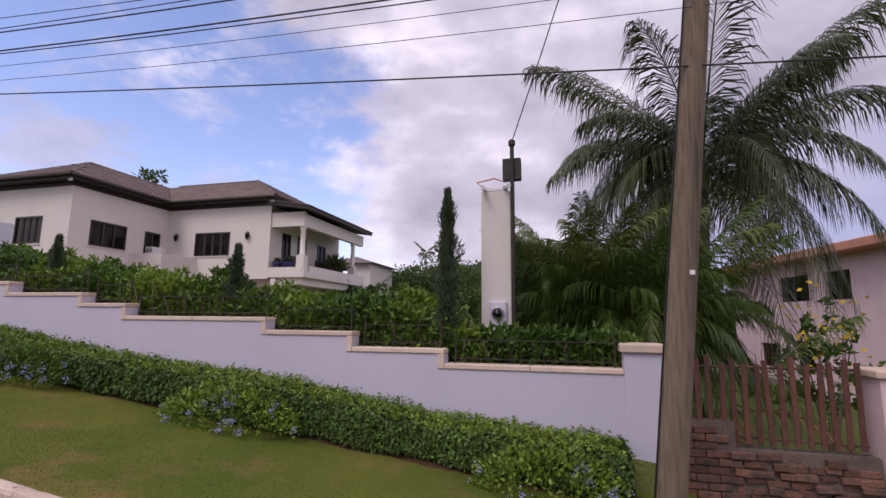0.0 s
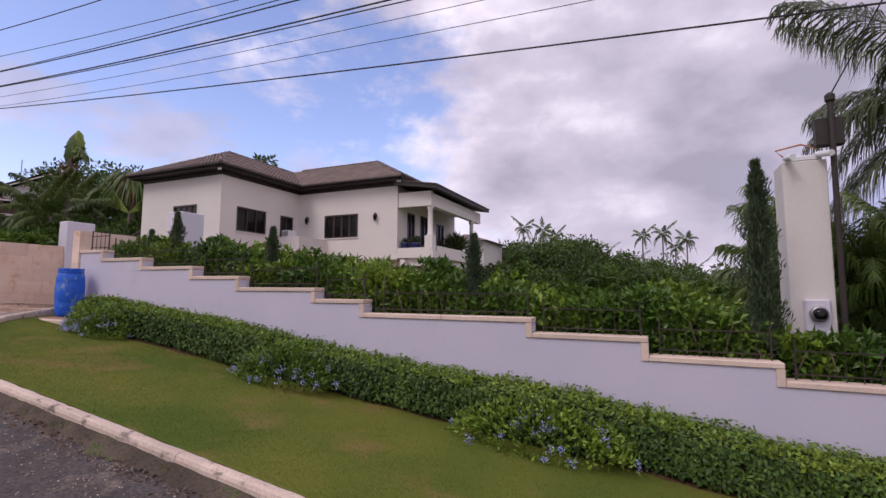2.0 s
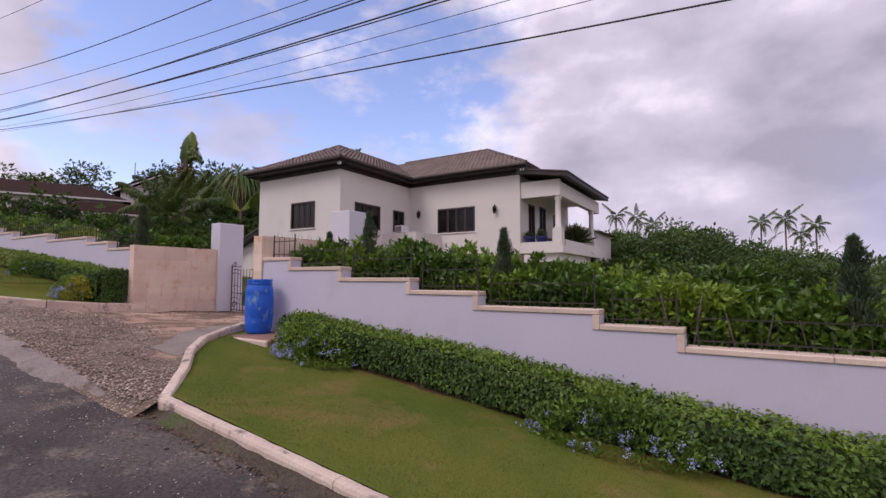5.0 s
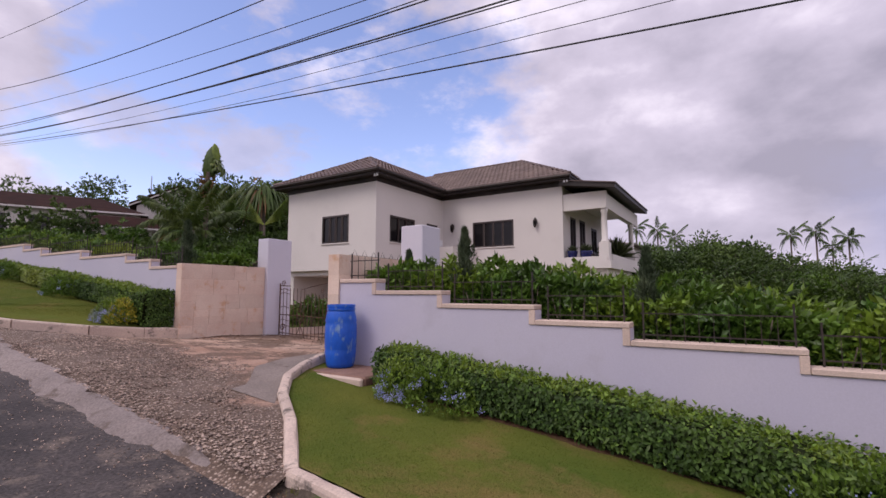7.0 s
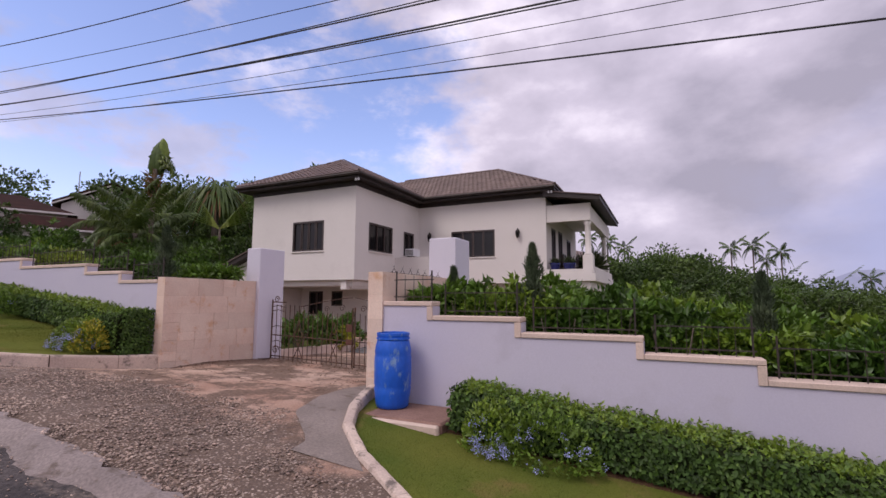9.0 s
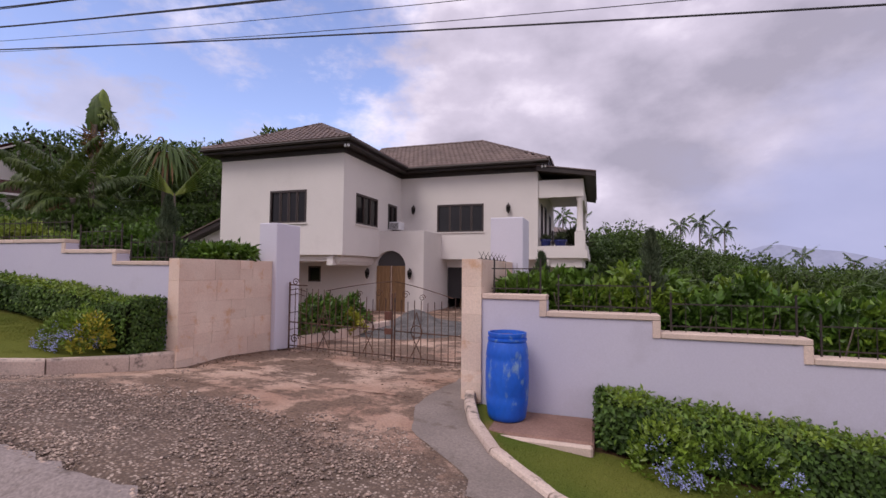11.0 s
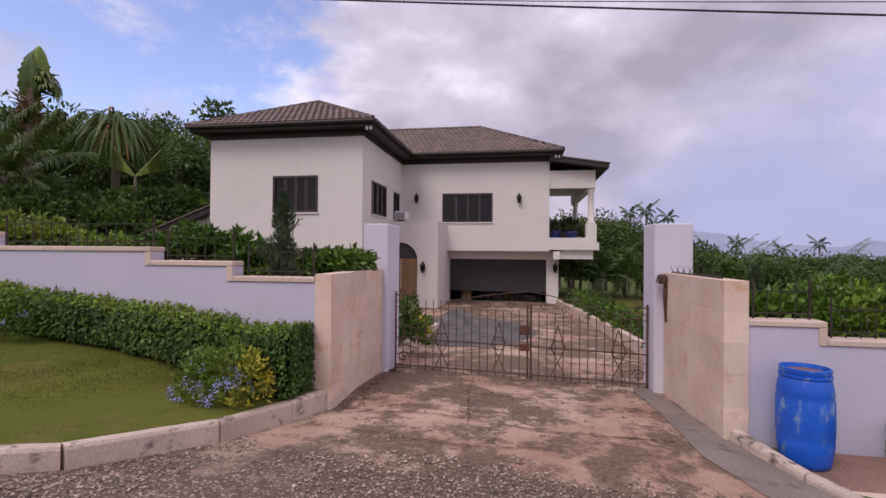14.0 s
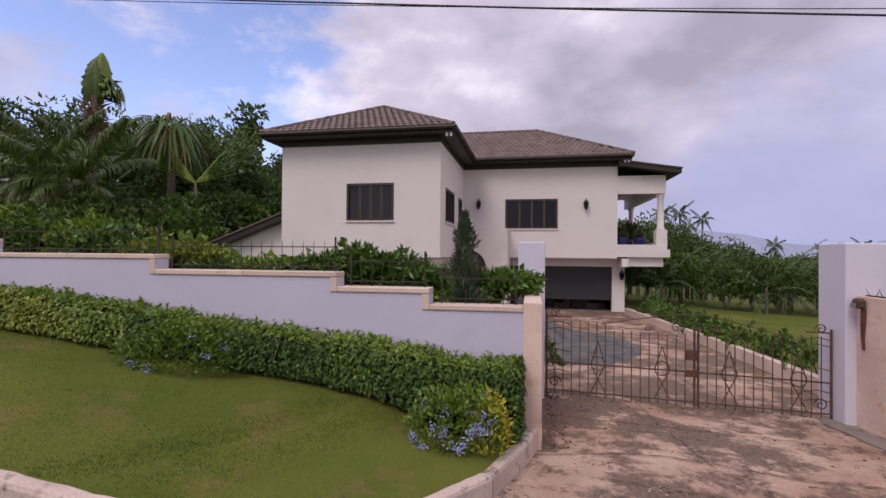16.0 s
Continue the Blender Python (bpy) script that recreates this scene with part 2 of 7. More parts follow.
M = dict(
    street_wall=mat("street_wall_paint", (0.50, 0.475, 0.58), (0.54, 0.51, 0.60), 0.75, 0.7, 60, 0.04, 0.06, spots=(0.46, 0.43, 0.50), spot_scale=1.4, spot_cut=(0.58, 0.8)),
    pier=mat("pier_paint", (0.61, 0.585, 0.67), (0.65, 0.62, 0.69), 0.75, 0.8, 60, 0.04, 0.06, spots=(0.55, 0.52, 0.60), spot_scale=2.5, spot_cut=(0.6, 0.8)),
    house=mat("house_stucco", (0.71, 0.66, 0.63), (0.67, 0.625, 0.595), 0.85, 0.5, 45, 0.035, 0.1, spots=(0.62, 0.57, 0.545), spot_scale=0.9, spot_cut=(0.58, 0.85)),
    cream=mat("coping_limestone", (0.66, 0.51, 0.43), (0.58, 0.45, 0.38), 0.8, 3, 70, 0.12, 0.2, vary=0.08, spots=(0.42, 0.33, 0.28), spot_scale=7, spot_cut=(0.6, 0.75)),
    coral=mat("coral_stone", (0.64, 0.47, 0.38), (0.71, 0.56, 0.46), 0.85, 2.2, 55, 0.10, 0.35, vary=0.07, spots=(0.60, 0.37, 0.24), spot_scale=5, spot_cut=(0.56, 0.7)),
    mortar=mat("mortar", (0.60, 0.45, 0.365), None, 0.9, 3, 60, 0.15, 0.2),
    roof_tile=mat("roof_tile", (0.125, 0.085, 0.075), (0.165, 0.115, 0.10), 0.6, 1.5, 60, 0.18, 0.15, vary=0.16, island=0.16),
    dark_wood=mat("dark_stained_wood", (0.018, 0.011, 0.009), (0.03, 0.018, 0.014), 0.55, 2, 60, 0.2, 0.15),
    frame=mat("bronze_frame", (0.042, 0.028, 0.025), None, 0.45, 3, 60, 0.12, 0.05),
    glass=glass_dark("window_glass"),
    louvre=mat("dark_louvre", (0.05, 0.035, 0.03), None, 0.5, 3, 60, 0.15, 0.05, vary=0.25),
    road=mat("asphalt", (0.036, 0.030, 0.030), (0.085, 0.070, 0.066), 0.9, 1.1, 42, 0.65, 1.0, spots=(0.135, 0.107, 0.09), spot_scale=3.2, spot_cut=(0.55, 0.66), bump_dist=0.012),
    curb=mat("curb_paint", (0.60, 0.48, 0.40), (0.50, 0.39, 0.33), 0.85, 4, 60, 0.18, 0.3, vary=0.1, spots=(0.16, 0.13, 0.11), spot_scale=7, spot_cut=(0.56, 0.68)),
    lawn=mat("mown_lawn", (0.078, 0.112, 0.018), (0.130, 0.142, 0.027), 0.95, 0.8, 90, 0.3, 0.6, spots=(0.21, 0.145, 0.058), spot_scale=1.35, spot_cut=(0.53, 0.74), spec=0.1, bump_dist=0.02),
    soil=mat("soil", (0.07, 0.035, 0.022), (0.10, 0.055, 0.035), 0.95, 2, 40, 0.35, 0.6, spec=0.1),
    drive=mat("worn_pink_concrete", (0.40, 0.25, 0.195), (0.50, 0.34, 0.27), 0.8, 0.9, 50, 0.2, 0.35, spots=(0.15, 0.085, 0.062), spot_scale=1.5, spot_cut=(0.50, 0.60)),
    gravel=mat("exposed_aggregate", (0.14, 0.11, 0.095), (0.24, 0.19, 0.165), 0.85, 1.0, 45, 0.6, 1.0, spots=(0.30, 0.215, 0.175), spot_scale=0.9, spot_cut=(0.58, 0.66), bump_dist=0.03),
    shrub_light=mat("light_shrub_leaf", (0.12, 0.205, 0.020), (0.19, 0.28, 0.031), 0.42, 0.9, 6, 0.25, 0, island=0.45, trans=0.22),
    grass=mat("grass_blade", (0.080, 0.122, 0.018), (0.145, 0.158, 0.029), 0.8, 0.8, 6, 0.2, 0, island=0.22, spots=(0.21, 0.15, 0.058), spot_scale=1.35, spot_cut=(0.53, 0.74), trans=0.15, spec=0.15),
    pebble=mat("river_pebble", (0.42, 0.325, 0.265), (0.25, 0.18, 0.145), 0.8, 1.1, 30, 0.25, 0, island=0.62),
    strip=mat("gutter_cement", (0.26, 0.215, 0.20), (0.20, 0.165, 0.155), 0.9, 1.5, 50, 0.3, 0.5, spots=(0.13, 0.10, 0.085), spot_scale=5, spot_cut=(0.54, 0.66)),
    litter=mat("dry_leaf_litter", (0.16, 0.09, 0.05), (0.10, 0.06, 0.04), 0.9, 2, 20, 0.3, 0, island=0.5),
    patch=mat("grey_cement", (0.19, 0.155, 0.135), (0.25, 0.205, 0.18), 0.9, 2, 50, 0.25, 0.5, spots=(0.13, 0.095, 0.075), spot_scale=3.5, spot_cut=(0.56, 0.7)),
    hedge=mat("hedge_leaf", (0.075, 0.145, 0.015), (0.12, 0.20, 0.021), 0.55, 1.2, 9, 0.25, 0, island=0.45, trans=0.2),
    # older leaves, darkened so the shade of the hedge's front is in the colour
    hedge_shaded=mat("shaded_old_hedge_leaf", (0.032, 0.070, 0.012), (0.060, 0.112, 0.016), 0.6, 1.4, 9, 0.25, 0, island=0.5, trans=0.10, spec=0.3),
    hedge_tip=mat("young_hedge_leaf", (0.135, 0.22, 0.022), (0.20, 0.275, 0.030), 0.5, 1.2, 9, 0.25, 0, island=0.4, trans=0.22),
    gutter=mat("gutter_dirt", (0.055, 0.042, 0.030), (0.10, 0.075, 0.055), 0.95, 3.0, 50, 0.5, 0.9, spots=(0.06, 0.085, 0.022), spot_scale=3.0, spot_cut=(0.56, 0.66), bump_dist=0.02),
    hedge_lime=mat("lime_leaf", (0.22, 0.27, 0.03), (0.13, 0.2, 0.03), 0.5, 1.2, 9, 0.25, 0, island=0.4, trans=0.2),
    shrub=mat("shrub_leaf", (0.050, 0.112, 0.014), (0.108, 0.195, 0.023), 0.42, 0.9, 6, 0.25, 0, island=0.5, trans=0.22),
    cypress=mat("cypress_leaf", (0.048, 0.078, 0.036), (0.085, 0.115, 0.058), 0.7, 2, 9, 0.25, 0, island=0.35, trans=0.1),
    tree=mat("tree_leaf", (0.042, 0.082, 0.014), (0.090, 0.145, 0.025), 0.55, 0.4, 4, 0.25, 0, island=0.5, trans=0.18),
    palm=mat("palm_leaflet", (0.075, 0.095, 0.035), (0.045, 0.065, 0.022), 0.4, 0.8, 6, 0.25, 0, island=0.4, trans=0.2),
    areca=mat("areca_leaflet", (0.06, 0.11, 0.02), (0.12, 0.16, 0.03), 0.45, 0.8, 6, 0.25, 0, island=0.4, trans=0.2),
    yellow_leaf=mat("yellow_leaf", (0.40, 0.35, 0.03), (0.26, 0.31, 0.035), 0.5, 1.2, 9, 0.25, 0, island=0.35, trans=0.2),
    dead=mat("dry_frond", (0.22, 0.12, 0.05), (0.14, 0.08, 0.035), 0.8, 2, 9, 0.3, 0, island=0.4, trans=0.1),
    # near-black green: the shade between hedge leaves is put into this colour
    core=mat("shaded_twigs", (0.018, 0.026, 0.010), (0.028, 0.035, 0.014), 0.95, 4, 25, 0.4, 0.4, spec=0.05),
    bark=mat("bark", (0.13, 0.10, 0.08), (0.19, 0.155, 0.125), 0.9, 3, 40, 0.35, 0.6, stretch=(1, 1, 0.25)),
    pole=mat("weathered_pole", (0.12, 0.085, 0.06), (0.185, 0.14, 0.10), 0.9, 3, 45, 0.35, 0.6, stretch=(1, 1, 0.06), spots=(0.07, 0.06, 0.045), spot_scale=9, spot_cut=(0.55, 0.68), bump_dist=0.02),
    blossom=mat("blue_blossom", (0.30, 0.34, 0.68), (0.46, 0.49, 0.80), 0.6, 5, 30, 0.1, 0, island=0.2, trans=0.2),
    barrel=mat("blue_plastic", (0.004, 0.085, 0.50), (0.008, 0.115, 0.60), 0.45, 3, 30, 0.10, 0.05, spots=(0.16, 0.27, 0.47), spot_scale=10, spot_cut=(0.55, 0.66), stretch=(1, 1, 0.5)),
    iron=mat("painted_iron", (0.035, 0.028, 0.026), (0.05, 0.035, 0.03), 0.6, 5, 60, 0.2, 0.15, metal=0.3),
    rusty=mat("rusty_iron", (0.085, 0.042, 0.028), (0.13, 0.065, 0.04), 0.8, 6, 60, 0.3, 0.3, spots=(0.03, 0.022, 0.02), spot_scale=12, spot_cut=(0.5, 0.65)),
    rust_wood=mat("rusty_board", (0.13, 0.050, 0.034), (0.08, 0.038, 0.03), 0.9, 4, 50, 0.3, 0.4, vary=0.25, stretch=(1, 1, 0.3)),
    wood_door=mat("planked_oak", (0.31, 0.18, 0.085), (0.24, 0.135, 0.062), 0.6, 4, 30, 0.25, 0.2, vary=0.15, stretch=(1, 1, 0.1)),
    brick=mat("old_brick", (0.185, 0.082, 0.056), (0.12, 0.062, 0.046), 0.9, 5, 50, 0.35, 0.8, vary=0.42, spots=(0.06, 0.05, 0.04), spot_scale=8, spot_cut=(0.5, 0.64)),
    pink=mat("pink_render", (0.72, 0.53, 0.56), (0.66, 0.48, 0.51), 0.85, 1, 45, 0.05, 0.1, spots=(0.55, 0.40, 0.42), spot_scale=1.3, spot_cut=(0.58, 0.8)),
    terracotta=mat("terracotta_edge", (0.52, 0.24, 0.15), (0.45, 0.21, 0.14), 0.8, 2, 40, 0.15, 0.2),
    red_roof=mat("dark_red_roof", (0.040, 0.016, 0.013), (0.026, 0.012, 0.010), 0.9, 1.5, 40, 0.25, 0.2, spec=0.15),
    cable=mat("black_cable", (0.012, 0.011, 0.013), None, 0.6, 3, 30, 0.1, 0),
    # dark grey that carries the darkness inside rooms and openings
    dark=mat("interior_shade_grey", (0.075, 0.07, 0.072), None, 0.9, 2, 30, 0.2, 0),
    metal=mat("galvanised", (0.32, 0.31, 0.33), None, 0.45, 5, 50, 0.12, 0.05, metal=0.6),
    white=mat("white_plastic", (0.75, 0.74, 0.76), None, 0.45, 4, 50, 0.05, 0),
    pot=mat("blue_glazed_pot", (0.012, 0.016, 0.085), (0.02, 0.025, 0.12), 0.25, 5, 40, 0.15, 0.05),
    bougain=mat("yellow_blossom", (0.75, 0.52, 0.03), None, 0.6, 5, 30, 0.1, 0, island=0.2, trans=0.2),
    heap=mat("grey_aggregate", (0.085, 0.08, 0.08), (0.16, 0.15, 0.145), 0.95, 3, 45, 0.5, 1.0, bump_dist=0.03),
    # paler bronze that paints the lit edges of the mullions
    mullion=mat("lit_bronze_edge", (0.17, 0.14, 0.128), None, 0.5, 3, 60, 0.12, 0.05),
    shutter=mat("grey_shutter", (0.032, 0.029, 0.031), (0.038, 0.035, 0.037), 0.7, 1, 40, 0.1, 0.05),
    old_mortar=mat("dirty_mortar", (0.14, 0.105, 0.085), (0.09, 0.07, 0.058), 0.95, 4, 50, 0.3, 0.5),
    slab=mat("red_concrete_slab", (0.20, 0.11, 0.085), (0.27, 0.16, 0.125), 0.85, 3, 50, 0.25, 0.3),
    # pale blue hill colour with the distance haze mixed in
    hill=mat("haze_tinted_hills", (0.33, 0.36, 0.50), (0.37, 0.40, 0.54), 0.95, 0.01, 0.05, 0.06, 0, spec=0.0),
    ground=mat("rough_grass", (0.06, 0.085, 0.022), (0.10, 0.11, 0.035), 0.95, 0.3, 30, 0.35, 0.5, spec=0.05, spots=(0.11, 0.08, 0.05), spot_scale=0.5, spot_cut=(0.6, 0.75)),
)


def drive_material():
    """Pinkish worn concrete with brown dirt, in which pebbles lie bare towards the road."""
    m = bpy.data.materials.new("worn_drive")
    m.use_nodes = True
    nt = m.node_tree
    N, L = nt.nodes.new, nt.links.new
    p = nt.nodes["Principled BSDF"]
    p.inputs["Roughness"].default_value = 0.85
    geo, sep = N("ShaderNodeNewGeometry"), N("ShaderNodeSeparateXYZ")
    L(geo.outputs["Position"], sep.inputs[0])

    def noise_fac(scale, detail=6, rough=0.6):
        t = N("ShaderNodeTexNoise")
        t.inputs["Scale"].default_value, t.inputs["Detail"].default_value, t.inputs["Roughness"].default_value = scale, detail, rough
        L(geo.outputs["Position"], t.inputs["Vector"])
        return t.outputs["Fac"]

    def ranged(a, lo, hi, to0=0.0, to1=1.0):
        r = N("ShaderNodeMapRange")
        for k, v in (("From Min", lo), ("From Max", hi), ("To Min", to0), ("To Max", to1)):
            r.inputs[k].default_value = v
        L(a, r.inputs["Value"])
        return r.outputs[0]

    def blend(f, a, b):
        x = N("ShaderNodeMix"); x.data_type = "RGBA"
        L(f, x.inputs[0])
        for s, v in ((6, a), (7, b)):
            if isinstance(v, tuple):
                x.inputs[s].default_value = (*v, 1)
            else:
                L(v, x.inputs[s])
        return x.outputs[2]

    def math2(op, a, b):
        x = N("ShaderNodeMath"); x.operation = op
        L(a, x.inputs[0])
        if isinstance(b, float):
            x.inputs[1].default_value = b
        else:
            L(b, x.inputs[1])
        return x.outputs[0]
    concrete = blend(ranged(noise_fac(0.8), 0.38, 0.62), (0.35, 0.21, 0.148), (0.51, 0.362, 0.278))
    dirt = math2("ADD", ranged(noise_fac(0.7, 4), 0.35, 0.65, -0.11, 0.11), noise_fac(2.6, 12, 0.78))
    dirt = ranged(dirt, 0.425, 0.52)
    grit = ranged(noise_fac(28, 4), 0.3, 0.7)
    col = blend(math2("MULTIPLY", dirt, 0.92), concrete, blend(grit, (0.062, 0.036, 0.023), (0.22, 0.142, 0.098)))
    warp = N("ShaderNodeVectorMath"); warp.operation = "ADD"
    wob = N("ShaderNodeTexNoise"); wob.inputs["Scale"].default_value, wob.inputs["Detail"].default_value = 2.5, 6
    L(geo.outputs["Position"], wob.inputs["Vector"])
    L(geo.outputs["Position"], warp.inputs[0]); L(wob.outputs["Color"], warp.inputs[1])
    split = N("ShaderNodeTexVoronoi"); split.feature = "DISTANCE_TO_EDGE"; split.inputs["Scale"].default_value = 1.15
    L(warp.outputs[0], split.inputs["Vector"])
    fissure = math2("MULTIPLY", ranged(split.outputs["Distance"], 0.003, 0.018, 1.0, 0.0), ranged(noise_fac(1.3, 3), 0.48, 0.58))
    col = blend(math2("MULTIPLY", fissure, 0.85), col, (0.06, 0.035, 0.024))
    vor = N("ShaderNodeTexVoronoi"); vor.inputs["Scale"].default_value = 42
    L(geo.outputs["Position"], vor.inputs["Vector"])
    cell = N("ShaderNodeSeparateColor"); L(vor.outputs["Color"], cell.inputs[0])
    stones = blend(ranged(cell.outputs[0], 0.45, 1.0), blend(ranged(noise_fac(3.0, 6), 0.4, 0.6), (0.125, 0.088, 0.066), (0.22, 0.15, 0.11)), (0.50, 0.40, 0.33))
    stones = blend(ranged(vor.outputs["Distance"], 0.32, 0.55), stones, (0.115, 0.077, 0.056))
    bare = math2("ADD", ranged(sep.outputs["Y"], 5.4, 2.6, -0.28, 0.27), noise_fac(1.0, 11, 0.76))
    bare = ranged(bare, 0.54, 0.66)
    col = blend(bare, col, stones)
    col2 = N("ShaderNodeVectorMath"); col2.operation = "SCALE"
    L(col, col2.inputs[0]); L(ranged(noise_fac(60, 3), 0.25, 0.75, 0.72, 1.28), col2.inputs["Scale"])
    L(col2.outputs[0], p.inputs["Base Color"])
    b = N("ShaderNodeBump"); b.inputs["Strength"].default_value, b.inputs["Distance"].default_value = 0.8, 0.02
    hgt = math2("ADD", noise_fac(22, 5), math2("MULTIPLY", bare, 0.6))
    L(hgt, b.inputs["Height"]); L(b.outputs[0], p.inputs["Normal"])
    return m


M["drive"] = drive_material()


# ---- mesh helpers ----
def thing(name, at, label="", category="", group="", kind=""):
    ob = new(name)
    ob.location = at
    ob.empty_display_size = 0.1
    bpy.context.view_layer.update()
    return tagged(ob, label, category, group, kind)


def origin_of(ob):
    p = Vector((0, 0, 0))
    while ob is not None:
        p += ob.location
        ob = ob.parent
    return p


def part(name, bm, material, parent=None, label="", smooth=False):
    """Links a bmesh drawn in world metres as one mesh object, under a thing or a part."""
    me = bpy.data.meshes.new(name)
    if parent is not None:
        bmesh.ops.translate(bm, verts=bm.verts, vec=-origin_of(parent))
    bm.to_mesh(me)
    bm.free()
    me.materials.append(material)
    if smooth:
        me.polygons.foreach_set("use_smooth", [True] * len(me.polygons))
    ob = new(name, me)
    ob.parent = parent
    if label:
        ob["label"] = label
    return ob


def arrays(name, verts, faces, material, parent=None, label="", smooth=False):
    """As part(), from numpy arrays of points and of triangles or quads."""
    me = bpy.data.meshes.new(name)
    v = np.asarray(verts, dtype=np.float64)
    if parent is not None:
        v = v - np.array(origin_of(parent))
    f = np.asarray(faces, dtype=np.int32)
    me.vertices.add(len(v)); me.vertices.foreach_set("co", v.ravel().astype(np.float32))
    n = f.shape[1]
    me.loops.add(f.size); me.loops.foreach_set("vertex_index", f.ravel())
    me.polygons.add(len(f)); me.polygons.foreach_set("loop_start", np.arange(len(f), dtype=np.int32) * n)
    me.update(calc_edges=True)
    me.materials.append(material)
    if smooth:
        me.polygons.foreach_set("use_smooth", [True] * len(f))
    ob = new(name, me)
    ob.parent = parent
    if label:
        ob["label"] = label
    return ob


def box(x0, x1, y0, y1, z0, z1, bevel=0.0, bm=None):
    own = bmesh.new()
    m = Matrix.LocRotScale(((x0 + x1) / 2, (y0 + y1) / 2, (z0 + z1) / 2), None, (abs(x1 - x0), abs(y1 - y0), abs(z1 - z0)))
    bmesh.ops.create_cube(own, size=1.0, matrix=m)
    if bevel:
        bmesh.ops.bevel(own, geom=own.edges[:], offset=bevel, segments=1, affect="EDGES")
    if bm is None:
        return own
    return merge(bm, own)


def merge(bm, other):
    me = bpy.data.meshes.new("tmp")
    other.to_mesh(me); other.free()
    bm.from_mesh(me)
    bpy.data.meshes.remove(me)
    return bm


def prism(outline, y0, y1, axis="y"):
    """A solid from an outline of (a, z) drawn in the plane across axis."""
    bm = bmesh.new()
    def P(a, d, z):
        return (a, d, z) if axis == "y" else (d, a, z)
    lo = [bm.verts.new(P(a, y0, z)) for a, z in outline]
    hi = [bm.verts.new(P(a, y1, z)) for a, z in outline]
    bm.faces.new(lo); bm.faces.new(hi[::-1])
    for i in range(len(lo)):
        j = (i + 1) % len(lo)
        bm.faces.new((lo[j], lo[i], hi[i], hi[j]))
    bmesh.ops.recalc_face_normals(bm, faces=bm.faces)
    return bm


def lathe(cx, cy, profile, seg=24):
    bm = bmesh.new()
    rings = []
    for r, z in profile:
        rings.append([bm.verts.new((cx + r * math.cos(2 * math.pi * k / seg), cy + r * math.sin(2 * math.pi * k / seg), z)) for k in range(seg)])
    for a, b in zip(rings, rings[1:]):
        for k in range(seg):
            bm.faces.new((a[k], a[(k + 1) % seg], b[(k + 1) % seg], b[k]))
    bm.faces.new(rings[0][::-1]); bm.faces.new(rings[-1])
    return bm


def tube(points, radius, seg=6, bm=None, taper=1.0):
    """A round bar along points."""
    bm = bm or bmesh.new()
    pts = [Vector(p) for p in points]
    rings = []
    for i, p in enumerate(pts):
        d = (pts[min(i + 1, len(pts) - 1)] - pts[max(i - 1, 0)]).normalized()
        a = d.orthogonal().normalized() if abs(d.z) > 0.95 else d.cross(Vector((0, 0, 1))).normalized()
        b = d.cross(a)
        r = radius * (1 + (taper - 1) * i / max(1, len(pts) - 1))
        rings.append([bm.verts.new(p + a * r * math.cos(2 * math.pi * k / seg) + b * r * math.sin(2 * math.pi * k / seg)) for k in range(seg)])
    for a, b in zip(rings, rings[1:]):
        for k in range(seg):
            bm.faces.new((a[k], a[(k + 1) % seg], b[(k + 1) % seg], b[k]))
    bm.faces.new(rings[0][::-1]); bm.faces.new(rings[-1])
    return bm


def unit(v):
    return v / np.maximum(np.linalg.norm(v, axis=1, keepdims=True), 1e-9)


def leaf_arrays(P, N, length, width, rng, wild=0.7, up=0.25):
    """Folded leaves at points P that grow along N with some disorder: four points and two triangles each."""
    n = len(P)
    d = unit(N + wild * rng.normal(size=(n, 3)) + np.array([0, 0, up]))
    s = unit(np.cross(d, rng.normal(size=(n, 3))))
    u = np.cross(s, d)
    L = length * rng.uniform(0.65, 1.3, (n, 1))
    W = width * rng.uniform(0.7, 1.25, (n, 1))
    mid = P + d * L * 0.45
    V = np.stack([P, mid + s * W * 0.5 + u * W * 0.22, P + d * L - u * L * 0.12, mid - s * W * 0.5 + u * W * 0.22], axis=1).reshape(-1, 3)
    k = np.arange(n)[:, None] * 4
    F = np.concatenate([k + np.array([0, 1, 2]), k + np.array([0, 2, 3])], axis=0)
    return V, F


def road_z(x):
    return -0.12 - 0.1135 * x


def smooth01(t):
    t = np.clip(t, 0, 1)
    return t * t * (3 - 2 * t)


def drive_z(x, y):
    """The drive's height: from the road down to the gate and on to the garage."""
    keys = np.array([2.3, 5.3, 7.5, 10.0, 20.0])
    x = np.asarray(x, dtype=float); y = np.asarray(y, dtype=float)
    vals = [road_z(x), 1.42 - 0.0286 * (x + 14.7), 1.27 - 0.03 * (x + 14.7), 1.21 + 0 * x, 1.11 + 0 * x]
    z = np.array(vals[0])
    for k in range(4):
        t = np.clip((y - keys[k]) / (keys[k + 1] - keys[k]), 0, 1)
        z = z + (vals[k + 1] - vals[k]) * t
    rim = np.interp(y, [2.38, 2.94, 3.85, 4.7, 5.25], [-18.1, -17.67, -17.2, -16.97, -16.85])
    return z - 0.085 * np.exp(-((x - rim) / 0.55) ** 2) * smooth01((y - 2.3) / 0.5) * smooth01((6.2 - y) / 1.0)


def garden_z(x):
    return np.interp(x, [-60, -30, -18, -16.9, -12.4, -6, 0, 1.0, 1.5, 10], [3.6, 2.6, 1.7, 1.25, 1.15, 0.75, 0.45, 0.3, -0.7, -1.2])


def wall_y(x):
    return 5.55 + 0.0212 * x


